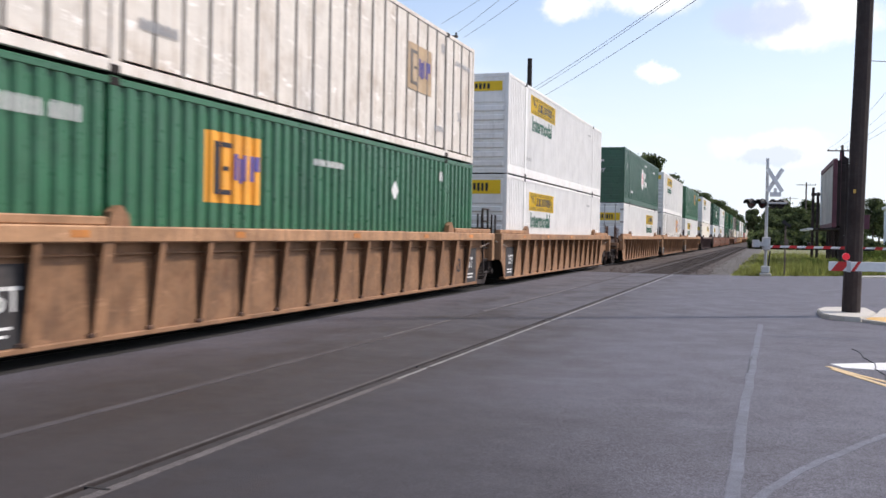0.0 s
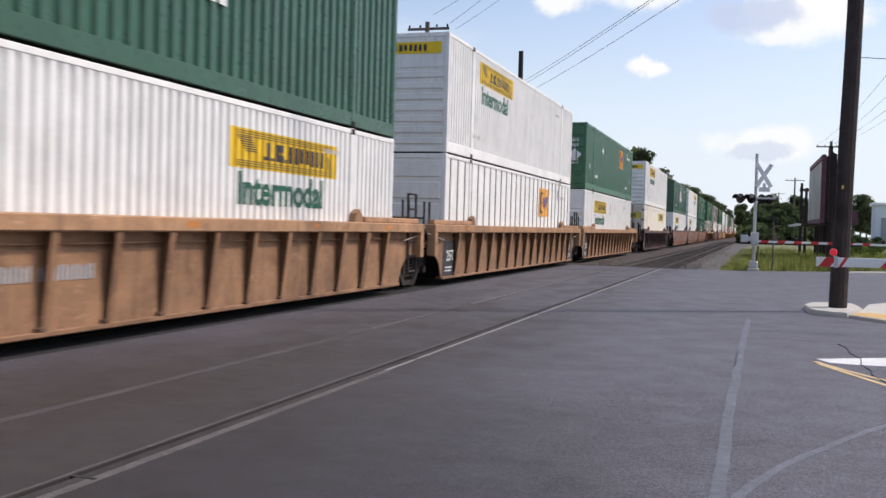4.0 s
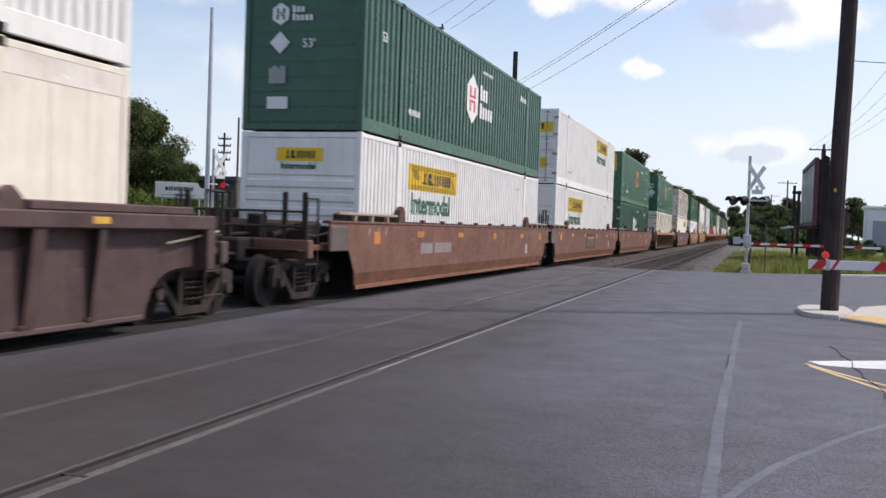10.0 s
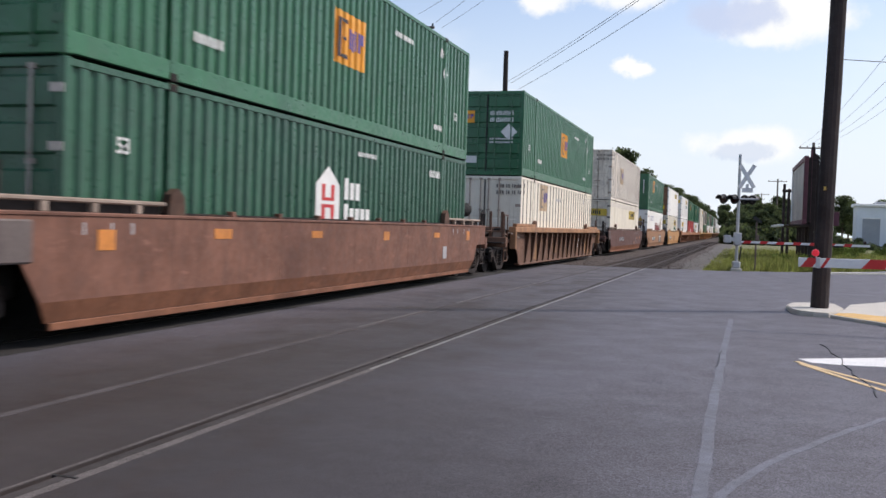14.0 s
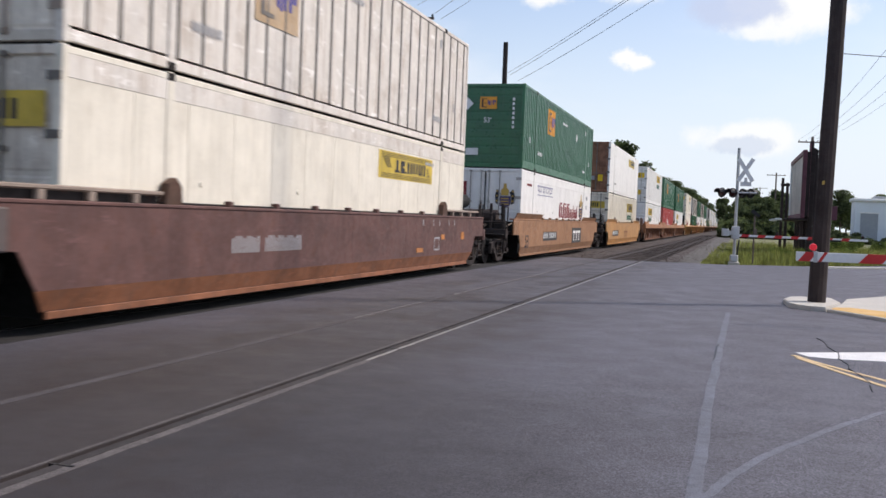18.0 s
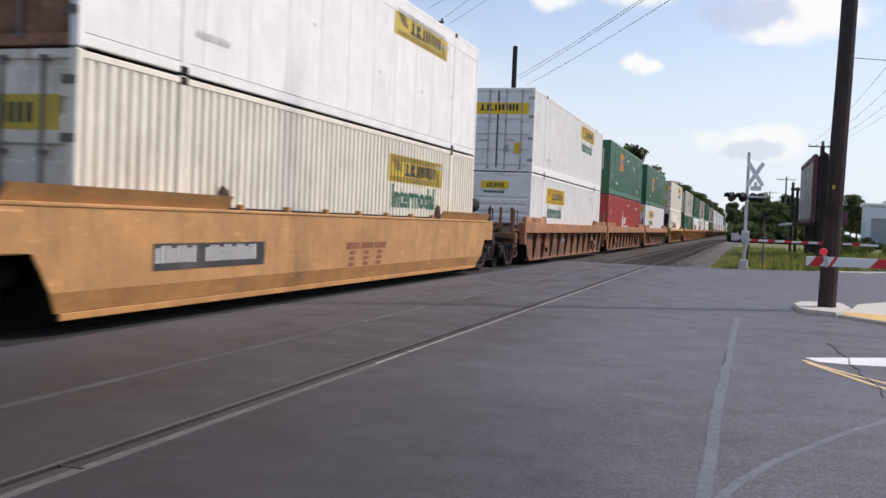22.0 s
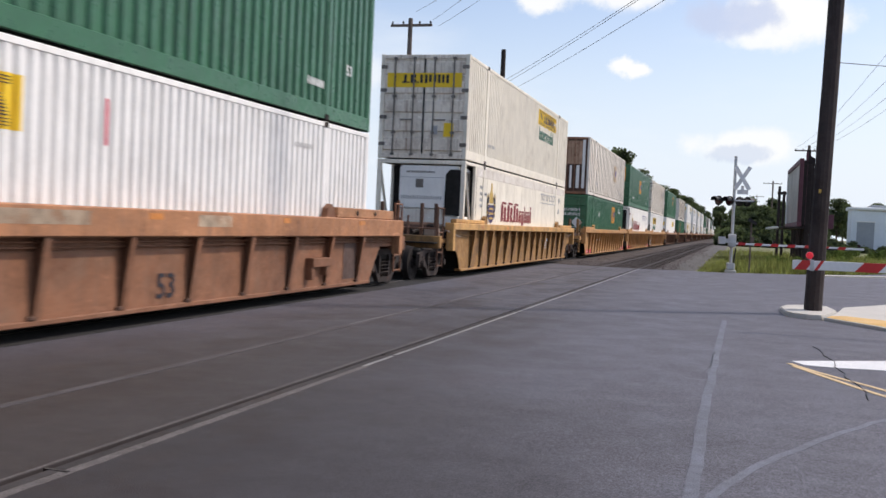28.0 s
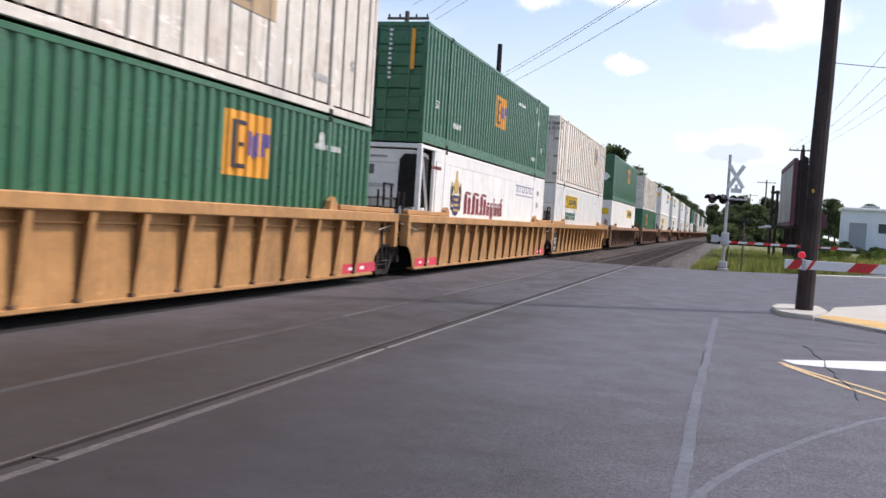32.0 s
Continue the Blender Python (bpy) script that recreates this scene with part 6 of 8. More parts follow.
# ---------------------------------------------------------------- the train: nearest end of each box at the clip's start, then car and load
TRACK_X = -8.445
FLOOR_Z, STACK_Z = 0.295, 3.215
TRAIN = [
    (7.23, "ribbed", "tan", "joined", "joined", ("25T", "53", "tape"), lambda: emp("soiled", "ribs", "ribbed", upper=True, logo=11.6, faded=True, logo_z=1.25), lambda: emp("green", "ribs", logo=4.1)),
    (27.05, "ribbed", "tan", "joined", "coupled", ("25T", "tape"), lambda: jb(upper=True), lambda: jb(end_sign=2.2)),
    (50.97, "ribbed", "tan", "coupled", "joined", ("small", "tape"), lambda: hub(upper=True), lambda: jb(end="doors")),
    (70.85, "ribbed", "tan", "joined", "joined", ("53", "25T", "tape"), lambda: jb(upper=True), lambda: emp("white", "ribs", "ribbed", logo=10.6, logo_z=1.55)),
    (90.74, "ribbed", "tan", "joined", "coupled", ("25T", "53"), lambda: emp("green", "doors", upper=True, logo=10.6, logo_z=1.58), lambda: jb(red=True)),
    (114.5, "ribbed", "maroon", "coupled", "coupled", ("tape", "brake"), lambda: jb(upper=True), lambda: jb("cream", "doors", "plates", old=True, rods="grey_post", end_paint="stained")),
    (138.14, "smooth", "clay", "coupled", "joined", ("tape", "small"), lambda: hub(upper=True), lambda: jb()),
    (157.85, "smooth", "clay", "joined", "joined", ("tape", "mark"), lambda: jb(end="doors", upper=True), lambda: jb()),
    (177.6, "smooth", "clay", "joined", "coupled", ("tape",), lambda: emp("green", "doors", upper=True, logo=7.3, logo_z=1.17, strip=True), lambda: hub(end="doors", logo=7.2)),
    (201.0, "ribbed", "brown", "coupled", "coupled", ("53", "faint", "patches"), lambda: emp("green", "doors", upper=True, logo=7.45, logo_z=1.22), lambda: emp("cream", "doors", "ribbed", logo=3.3, faded=True, logo_z=1.8)),
    (225.0, "smooth", "plum", "coupled", "coupled", ("small", "end_marks"), lambda: emp("soiled", "doors", "ribbed", upper=True, logo=4.35, faded=True, end_paint="stained", logo_z=1.13), lambda: jb("cream", "doors", "plates", old=True, end_paint="stained", rods="grey_post")),
    (248.7, "smooth", "orange", "coupled", "coupled", ("53", "number", "mark", "cover"), lambda: emp("green", "ribs", upper=True, logo=4.4, logo_z=1.58), lambda: reefer("white", "doors", 7.55, 2.8, 13.35)),
    (272.2, "smooth", "yellow", "coupled", "coupled", ("number", "mark", "cover"), lambda: jb("white", "doors", "plates", upper=True, end_paint="rusty", rods="grey_post", old=True), lambda: jb("cream", "doors", old=True, end_paint="stained", rods="grey_post")),
    (295.9, "braced", "rustorange", "coupled", "joined", ("small", "tape"), lambda: jb(end="doors", upper=True), lambda: jb()),
    (315.5, "braced", "rustorange", "joined", "joined", ("tape", "graffiti"), lambda: emp("green", "ribs", upper=True, logo=4.2, logo_z=1.5), lambda: hub("red")),
    (335.4, "braced", "rustorange", "joined", "coupled", ("53", "tape", "graffiti"), lambda: emp("green", "ribs", upper=True, logo=4.4, logo_z=1.15), lambda: jb(end_sign=2.2, red=True)),
    (359.1, "ribbed", "ochre", "coupled", "coupled", ("faint", "patches", "tape"), lambda: jb("cream", "doors", upper=True, end_paint="stained", rods="grey_post"), lambda: reefer("cream", "cooler", 4.5, 11.0, 3.15)),
    (382.4, "ribbed", "yellow", "coupled", "joined", ("placards", "red", "brake"), lambda: emp("soiled", "slats", "ribbed", upper=True, logo=10.3, faded=True, end_paint="rusty", logo_z=1.2), lambda: emp("green", "doors", logo=10.4, logo_z=1.6)),
    (402.2, "ribbed", "yellow", "joined", "joined", ("red",), lambda: emp("green", "doors", upper=True, logo=7.4, logo_z=1.18, strip=True), lambda: reefer("white", "cooler", 4.2, 11.0, 3.3)),
    (421.3, "ribbed", "yellow", "joined", "coupled", ("25T",), lambda: emp("soiled", "doors", "ribbed", upper=True, logo=11.5, faded=True), lambda: jb()),
    (442.6, "ribbed", "brown", "coupled", "coupled", (), lambda: emp("green", "doors", upper=True, logo=9.0, detail=False), lambda: jb(side="plates", end="doors", detail=False)),
    (466.2, "ribbed", "brown", "coupled", "joined", (), lambda: emp("soiled", "ribs", "ribbed", upper=True, detail=False, faded=True), lambda: emp("green", "ribs", detail=False)),
]
# the rest of the train far down the line, in rough order of colour
REST = "Wwww Gsw cwG wwsG wGww"
LABELS = {"plum": "plum-brown", "tan": "tan", "brown": "brown", "maroon": "dark maroon", "clay": "red-brown", "orange": "orange-tan", "yellow": "yellow-orange", "ochre": "weathered yellow", "rustorange": "weathered orange-brown"}
KINDS = {"ribbed": "post-sided", "smooth": "smooth-sided", "braced": "heavy-sided"}
MOVERS = []


def set_train():
    def put(ob, y, z):
        ob.matrix_basis = Matrix.Translation((TRACK_X, y, z))
        MOVERS.append((ob, y, z))
    at = 0.0
    for s0, kind, paint, near, far, extras, top, low in TRAIN:
        y = s0 + HL
        put(well_car(f"{LABELS[paint]} {KINDS[kind]} rail well car, grimy, carrying two stacked containers", paint, kind, near, far, extras), y, 0.0)
        put(low(), y, FLOOR_Z)
        put(top(), y, STACK_Z)
        at = s0
    # copies of the loads for the far part of the train
    car_r = well_car("brown post-sided rail well car far down the train", "brown", "ribbed", "coupled", "coupled", near_view=False)
    first = {}
    makers = {"w": (lambda: jb(upper=True, detail=False), lambda: jb(detail=False)),
              "W": (lambda: jb(end="doors", upper=True, detail=False), lambda: jb("cream", detail=False)),
              "G": (lambda: emp("green", "ribs", upper=True, detail=False), lambda: jb(detail=False)),
              "s": (lambda: emp("soiled", "ribs", "ribbed", upper=True, detail=False, faded=True), lambda: emp("green", "ribs", detail=False)),
              "c": (lambda: hub(upper=True, detail=False), lambda: jb("cream", detail=False))}
    used = False
    for letter in REST:
        if letter == " ":
            continue
        at += 23.6
        y = at + HL
        if not used:
            put(car_r, y, 0.0)
            used = True
        else:
            put(copy_thing(car_r, Matrix.Identity(4)), y, 0.0)
        if letter not in first:
            first[letter] = [f() for f in makers[letter]]
            pair = first[letter]
        else:
            pair = [copy_thing(o, Matrix.Identity(4)) for o in first[letter]]
        put(pair[1], y, FLOOR_Z)
        put(pair[0], y, STACK_Z)

# ---------------------------------------------------------------- ground, road and tracks
RAILS = (-9.17, -7.72, -4.985, -3.525)       # rail heads; the first two carry the train
ROAD_END = 38.6


def setting(name, bm, mat, label=""):
    ob = part(name, bm, mat)
    return tagged(ob, label, name.replace("_", " "), "", "structure")


def build_ground():
    bm = bmesh.new()
    # one sheet to the horizon, dropped a little below the road, divided so that the land can roll far away
    ys = [-400, -60, -20, 40, 44, 60, 90, 140, 220, 340, 520, 800, 1200, 2000, 3000]
    xs = [-2500, -900, -400, -200, -100, -60, -30, -12, -2, 2, 12, 30, 60, 120, 300, 900, 2500]
    grid = [[bm.verts.new((x, y, -0.10 if abs(x) < 130 and y < 600 else -0.10 + 0.004 * max(0, abs(x) - 130))) for x in xs] for y in ys]
    for j in range(len(ys) - 1):
        for i in range(len(xs) - 1):
            bm.faces.new((grid[j][i], grid[j][i + 1], grid[j + 1][i + 1], grid[j + 1][i]))
    setting("ground", bm, "grass_soil", "rough summer grass reaching to the horizon")
    # road slabs between the flangeways
    bm = bmesh.new()
    head, gap = 0.036, 0.062
    cuts = [-48.0]
    for i, x in enumerate(RAILS):
        inner = 1 if i % 2 == 0 else -1
        gap_here = 0.003 if i == 2 else gap
        cuts += [x - head - (gap_here if inner < 0 else 0), x + head + (gap_here if inner > 0 else 0)]
    cuts += [60.0]
    for a, b in zip(cuts[::2], cuts[1::2]):
        if b < -2:
            box(a, b, -30, ROAD_END + (0.3 if a > -8 else 0.0), -0.35, -0.004, bm=bm)
        else:
            # the open corner runs on beside the track and bends away to the right
            plate([(a, -30), (60, -30), (60, 58), (9, 53.6), (5.6, 46.0), (2.6, 42.0), (-0.4, 39.6), (a, 38.8)], "z", -0.35, -0.004, bm=bm)
    setting("road", bm, "asphalt", "worn grey asphalt of a level crossing")
    # oily strips, coloured near black for the shade under the train, out to its edge
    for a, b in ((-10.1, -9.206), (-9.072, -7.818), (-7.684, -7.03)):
        setting("crossing_panel", box(a, b, -30, ROAD_END, -0.05, 0.0), "crossing_panel", "oily asphalt in the train's track, blackened as shade under the cars")
    # flangeways and bed under the rails
    bm = bmesh.new()
    for x in (-8.445, -4.255):
        box(x - 1.2, x + 1.2, -30, ROAD_END, -0.30, -0.075, bm=bm)
    setting("trackbed", bm, "tar", "dark flangeway channels beside the rails")
    for x in RAILS:
        bm = bmesh.new()
        plate([(x - 0.036, 0.0), (x + 0.036, 0.0), (x + 0.036, -0.04), (x + 0.012, -0.06), (x + 0.012, -0.14), (x + 0.07, -0.16), (x + 0.07, -0.175), (x - 0.07, -0.175), (x - 0.07, -0.16), (x - 0.012, -0.14), (x - 0.012, -0.06), (x - 0.036, -0.04)], "y", -30, 1500, bm=bm)
        tagged(part("rail", bm, "rail" if x < -6 else "dusty_rail" if x < -4 else "rusty_rail"), "worn steel running rail with a bright head", "rail", "rails of the two tracks", "structure")
    # worn lips of asphalt along the unused track, paler far off as a painted glint, and its rail joints
    for x, w, y0, y1, mat, seed in ((-3.452, 0.075, -4.0, 9.0, "lip_dull", 41), (-3.468, 0.044, 9.0, ROAD_END, "lip", 42), (-3.648, 0.020, -4.0, 12.0, "lip_dull", 43), (-5.030, 0.014, -4.0, 12.5, "lip_dull", 44),
                                    (-5.030, 0.020, 12.5, 15.5, "lip", 45), (-5.030, 0.022, 17.5, 27.0, "lip", 46)):
        bm = ribbon([(x, y0), (x, y1)], w, -0.02, -0.0015, 0.0045 if w > 0.03 else 0.0025, seed, 200)
        tagged(part("joint_lip", bm, mat), "worn asphalt lip along the rail, far pieces paled as a glint", "asphalt lip", "", "structure")
    for y in (4.50, 9.9, 16.2):
        gap_mark = part("rail_gap", box(-3.60, -3.44, y - 0.012, y + 0.012, -0.02, 0.003), "tar")
        tagged(gap_mark, "dark gap at a rail joint", "rail gap", "", "structure")
    # ballast shoulders beyond the crossing, with ties
    bm = bmesh.new()
    plate([(-13.4, -0.14), (-10.6, -0.06), (-9.8, -0.045), (-7.0, -0.04), (-5.6, -0.04), (-2.9, -0.045), (-2.4, -0.088), (-2.4, -0.45), (-13.4, -0.45)], "y", ROAD_END, 1500, bm=bm)
    setting("ballast", bm, "ballast", "brown stone ballast under the two tracks")
    bm = bmesh.new()
    plate([(-3.15, -0.12), (-2.6, -0.080), (-1.6, -0.080), (-0.75, -0.094), (-0.75, -0.4), (-3.15, -0.4)], "y", 38.75, 900, bm=bm)
    setting("gravel_path", bm, "gravel", "pale gravel strip beside the track")
    rnd = random.Random(4)
    bm = bmesh.new()
    x, y = -4.255, ROAD_END + 0.4
    while y < 170:
        box(x - 1.28 + rnd.uniform(-0.04, 0.04), x + 1.28 + rnd.uniform(-0.04, 0.04), y, y + 0.24, -0.2, -0.034, bm=bm)
        y += 0.53
    ties = part("ties", bm, "tie")
    tagged(ties, "dark timber ties in the ballast", "railway ties", "", "stuff")
    # loose stones over the ballast and at the edge of the road
    v, f = [], []
    for i in range(2600):
        if i < 1800:
            y = ROAD_END + 0.2 + rnd.random() ** 2 * 60
            x = rnd.uniform(-6.9, -2.2)
        else:
            y = 38.6 + rnd.random() ** 2 * 45
            x = rnd.uniform(-2.5, 0.3)
        r = rnd.uniform(0.018, 0.05)
        k = len(v)
        for d in ((1, 0, 0), (0, 1, 0), (-1, 0, 0), (0, -1, 0), (0, 0, 1)):
            v.append((x + d[0] * r * rnd.uniform(0.7, 1.3), y + d[1] * r * rnd.uniform(0.7, 1.3), (-0.045 if i < 1800 else -0.092) + d[2] * r * rnd.uniform(0.6, 1.2)))
        f += [(k, k + 1, k + 4), (k + 1, k + 2, k + 4), (k + 2, k + 3, k + 4), (k + 3, k, k + 4)]
    me = bpy.data.meshes.new("loose_stones")
    me.from_pydata(v, [], f)
    me.materials.append(M["ballast"])
    tagged(new("loose_stones", me), "loose grey stones on the ballast", "stones", "", "stuff")


def ribbon(points, width, z0, z1, wobble=0.0, seed=1, steps=6):
    """A strip along a line of points, uneven at its edges."""
    rnd = random.Random(seed)
    line = []
    for (ax, ay), (bx, by) in zip(points, points[1:]):
        for k in range(steps):
            u = k / steps
            line.append((ax + (bx - ax) * u, ay + (by - ay) * u))
    line.append(points[-1])
    left, right = [], []
    for i, (x, y) in enumerate(line):
        ax, ay = line[max(0, i - 1)]
        bx, by = line[min(len(line) - 1, i + 1)]
        d = math.hypot(bx - ax, by - ay)
        nx, ny = -(by - ay) / d, (bx - ax) / d
        j = rnd.uniform(-wobble, wobble)
        a, b = width / 2 * (1 + rnd.uniform(-wobble, wobble) * 4), width / 2 * (1 + rnd.uniform(-wobble, wobble) * 4)
        left.append((x + nx * (a + j), y + ny * (a + j)))
        right.append((x - nx * (b - j), y - ny * (b - j)))
    bm = bmesh.new()
    top = [[bm.verts.new((px, py, z1)) for px, py in side] for side in (left, right)]
    low = [[bm.verts.new((px, py, z0)) for px, py in side] for side in (left, right)]
    for i in range(len(line) - 1):
        bm.faces.new((top[0][i], top[1][i], top[1][i + 1], top[0][i + 1]))
        bm.faces.new((top[0][i], top[0][i + 1], low[0][i + 1], low[0][i]))
        bm.faces.new((top[1][i], low[1][i], low[1][i + 1], top[1][i + 1]))
    bmesh.ops.recalc_face_normals(bm, faces=bm.faces)
    return bm


def build_road_marks():
    def mark(name, bm, mat, label):
        tagged(part(name, bm, mat), label, name.replace("_", " "), "", "structure")
    mark("sealed_seam", ribbon([(-0.20, 2.6), (-0.15, 5.5), (-0.155, 8.3), (-0.13, 12.0), (-0.10, 15.0), (-0.08, 17.4)], 0.085, -0.01, -0.001, 0.010, 3, 10), "seam", "faded pale sealing strip across the asphalt")
    mark("sealed_seam", ribbon([(-0.12, 5.3), (0.05, 6.0), (0.31, 6.72), (0.69, 7.6), (1.18, 8.54), (2.3, 10.3)], 0.065, -0.01, -0.0018, 0.010, 5, 6), "seam", "faded pale sealing strip curving over the asphalt")
    mark("crack", ribbon([(-0.185, 11.0), (-0.165, 11.6), (-0.17, 12.1), (-0.15, 12.6)], 0.014, -0.01, 0.002, 0.008, 7, 4), "tar", "short black crack in the asphalt")
    mark("crack", ribbon([(1.12, 14.1), (1.19, 13.6), (1.18, 13.1), (1.24, 12.6), (1.20, 12.0), (1.26, 11.5), (1.22, 11.15), (1.30, 10.7), (1.32, 10.2), (1.27, 9.7)], 0.012, -0.01, 0.004, 0.010, 8, 4), "tar", "dark crack across the road paint")
    bm = plate([(0.74, 12.28), (6.5, 16.1), (6.5, 15.0), (1.75, 12.07), (1.2, 11.95), (0.86, 11.98)], "z", -0.01, 0.001)
    mark("stop_line", bm, "line_white", "white painted stop line")
    mark("centre_line", ribbon([(0.70, 12.02), (0.85, 11.66), (1.12, 11.14), (1.42, 10.62), (2.7, 8.2), (5.1, 3.2)], 0.07, -0.01, 0.001, 0.004, 20, 6), "line_yellow", "yellow painted centre line")
    mark("centre_line", ribbon([(0.74, 11.80), (1.05, 11.0), (1.35, 10.28), (2.5, 7.9), (4.9, 3.0)], 0.07, -0.01, 0.0016, 0.004, 21, 6), "line_yellow", "yellow painted centre line")


def build_corner():
    # kerbed corner with the pole, the pavement behind it and the yellow paving
    bm = plate([(0.965, 20.6), (0.995, 19.45), (1.12, 19.08), (1.36, 18.88), (1.62, 18.85), (1.78, 19.3), (2.02, 20.4), (1.95, 21.6), (1.33, 21.5), (1.12, 21.3)], "z", -0.05, 0.085)
    bmesh.ops.bevel(bm, geom=[e for e in bm.edges if e.verts[0].co.z > 0.05 and e.verts[1].co.z > 0.05], offset=0.02, segments=2, affect="EDGES")
    setting("kerb", bm, "concrete", "pale concrete kerb round the pole")
    bm = plate([(1.64, 18.80), (2.30, 17.75), (3.0, 16.5), (4.2, 14.9), (12, 13.5), (12, 27), (4.0, 25.0), (2.3, 22.0), (2.05, 20.5), (1.80, 19.3)], "z", -0.05, 0.052)
    setting("pavement", bm, "concrete", "pale concrete corner pavement")
    bm = plate([(1.70, 18.86), (2.30, 17.92), (4.0, 15.5), (4.6, 16.5), (2.85, 18.9), (2.1, 19.5), (1.82, 19.3)], "z", 0.0, 0.057)
    setting("tactile_paving", bm, "tactile", "worn yellow tactile paving at the kerb")
    # kerb line on the far side of the side road
    bm = plate([(3.2, 40.5), (12, 48.5), (12, 49.0), (3.0, 41.0)], "z", -0.05, 0.06)
    setting("far_kerb", bm, "concrete", "pale kerb at the edge of the grass")


def pole(name, label, x, y, h, r, mat, lean=(0, 0), arms=(), seg=12):
    p = new(name)
    p.location = (x, y, 0)
    tagged(p, label, "utility pole", "poles along the line")
    def shaft():
        bm = bmesh.new()
        rnd = random.Random(int(h * 10))
        rings = []
        n = 14
        for k in range(n + 1):
            u = k / n
            rr = r * (1.0 - 0.24 * u) * (1.06 if k == 0 else 1)
            rings.append([bm.verts.new((lean[0] * u * h + rr * math.cos(a) * rnd.uniform(0.97, 1.03), lean[1] * u * h + rr * math.sin(a) * rnd.uniform(0.97, 1.03), -0.2 + u * (h + 0.2))) for a in [math.tau * i / seg for i in range(seg)]])
        for a, b in zip(rings, rings[1:]):
            for i in range(seg):
                bm.faces.new((a[i], a[(i + 1) % seg], b[(i + 1) % seg], b[i]))
        bm.faces.new(rings[-1])
        return bm
    part("shaft", shaft(), mat, p)
    for z, w, turn in arms:
        m = Matrix.Translation((lean[0] * z, lean[1] * z, z)) @ Matrix.Rotation(radians(turn), 4, "Z")
        arm = part("crossarm", box(-w / 2, w / 2, 0.1, 0.2, -0.06, 0.06, 0.01), mat, p, at=m)
        for k in (-0.46, -0.2, 0.2, 0.46):
            part("insulator", shared("insulator", lambda: tube((0, 0.15, 0.06), (0, 0.15, 0.2), 0.035, 8, bm=tube((0, 0.15, 0.12), (0, 0.15, 0.15), 0.06, 8)), "black_paint"), "black_paint", arm, at=Matrix.Translation((k * w, 0, 0)))
    return p


def cable(a, b, sag, r=0.02, group="overhead cables"):
    c = bpy.data.curves.new("cable", "CURVE")
    c.dimensions, c.bevel_depth, c.bevel_resolution = "3D", r, 1
    s = c.splines.new("POLY")
    n = 24
    s.points.add(n)
    for i in range(n + 1):
        u = i / n
        p = Vector(a).lerp(Vector(b), u)
        s.points[i].co = (p.x, p.y, p.z - sag * 4 * u * (1 - u), 1)
    c.materials.append(M["cable"])
    tagged(new("cable", c), "thin black overhead cable between two poles", "cable", group)


def arm_bands(arm, spans, h, width, origin):
    """Slanting red bands round a gate arm, each a piece of its own: start, width and slant of each."""
    for x, w, slant in spans:
        bm = plate([(0, -h / 2), (w, -h / 2), (w + slant, h / 2), (slant, h / 2)], "y", -width / 2, width / 2)
        part("red_band", bm, "stripe_red", arm, at=Matrix.Translation(origin) @ Matrix.Translation((x, 0, 0)))


def hood():
    """Half-round hood over a lens."""
    bm = bmesh.new()
    rows = []
    for i in range(13):
        a = math.pi * i / 12
        rows.append([bm.verts.new((r * math.cos(a), y, r * math.sin(a))) for r, y in ((0.15, -0.11), (0.15, -0.40), (0.165, -0.40), (0.165, -0.11))])
    for p, q in zip(rows, rows[1:]):
        for i in range(4):
            bm.faces.new((p[i], q[i], q[(i + 1) % 4], p[(i + 1) % 4]))
    return bm


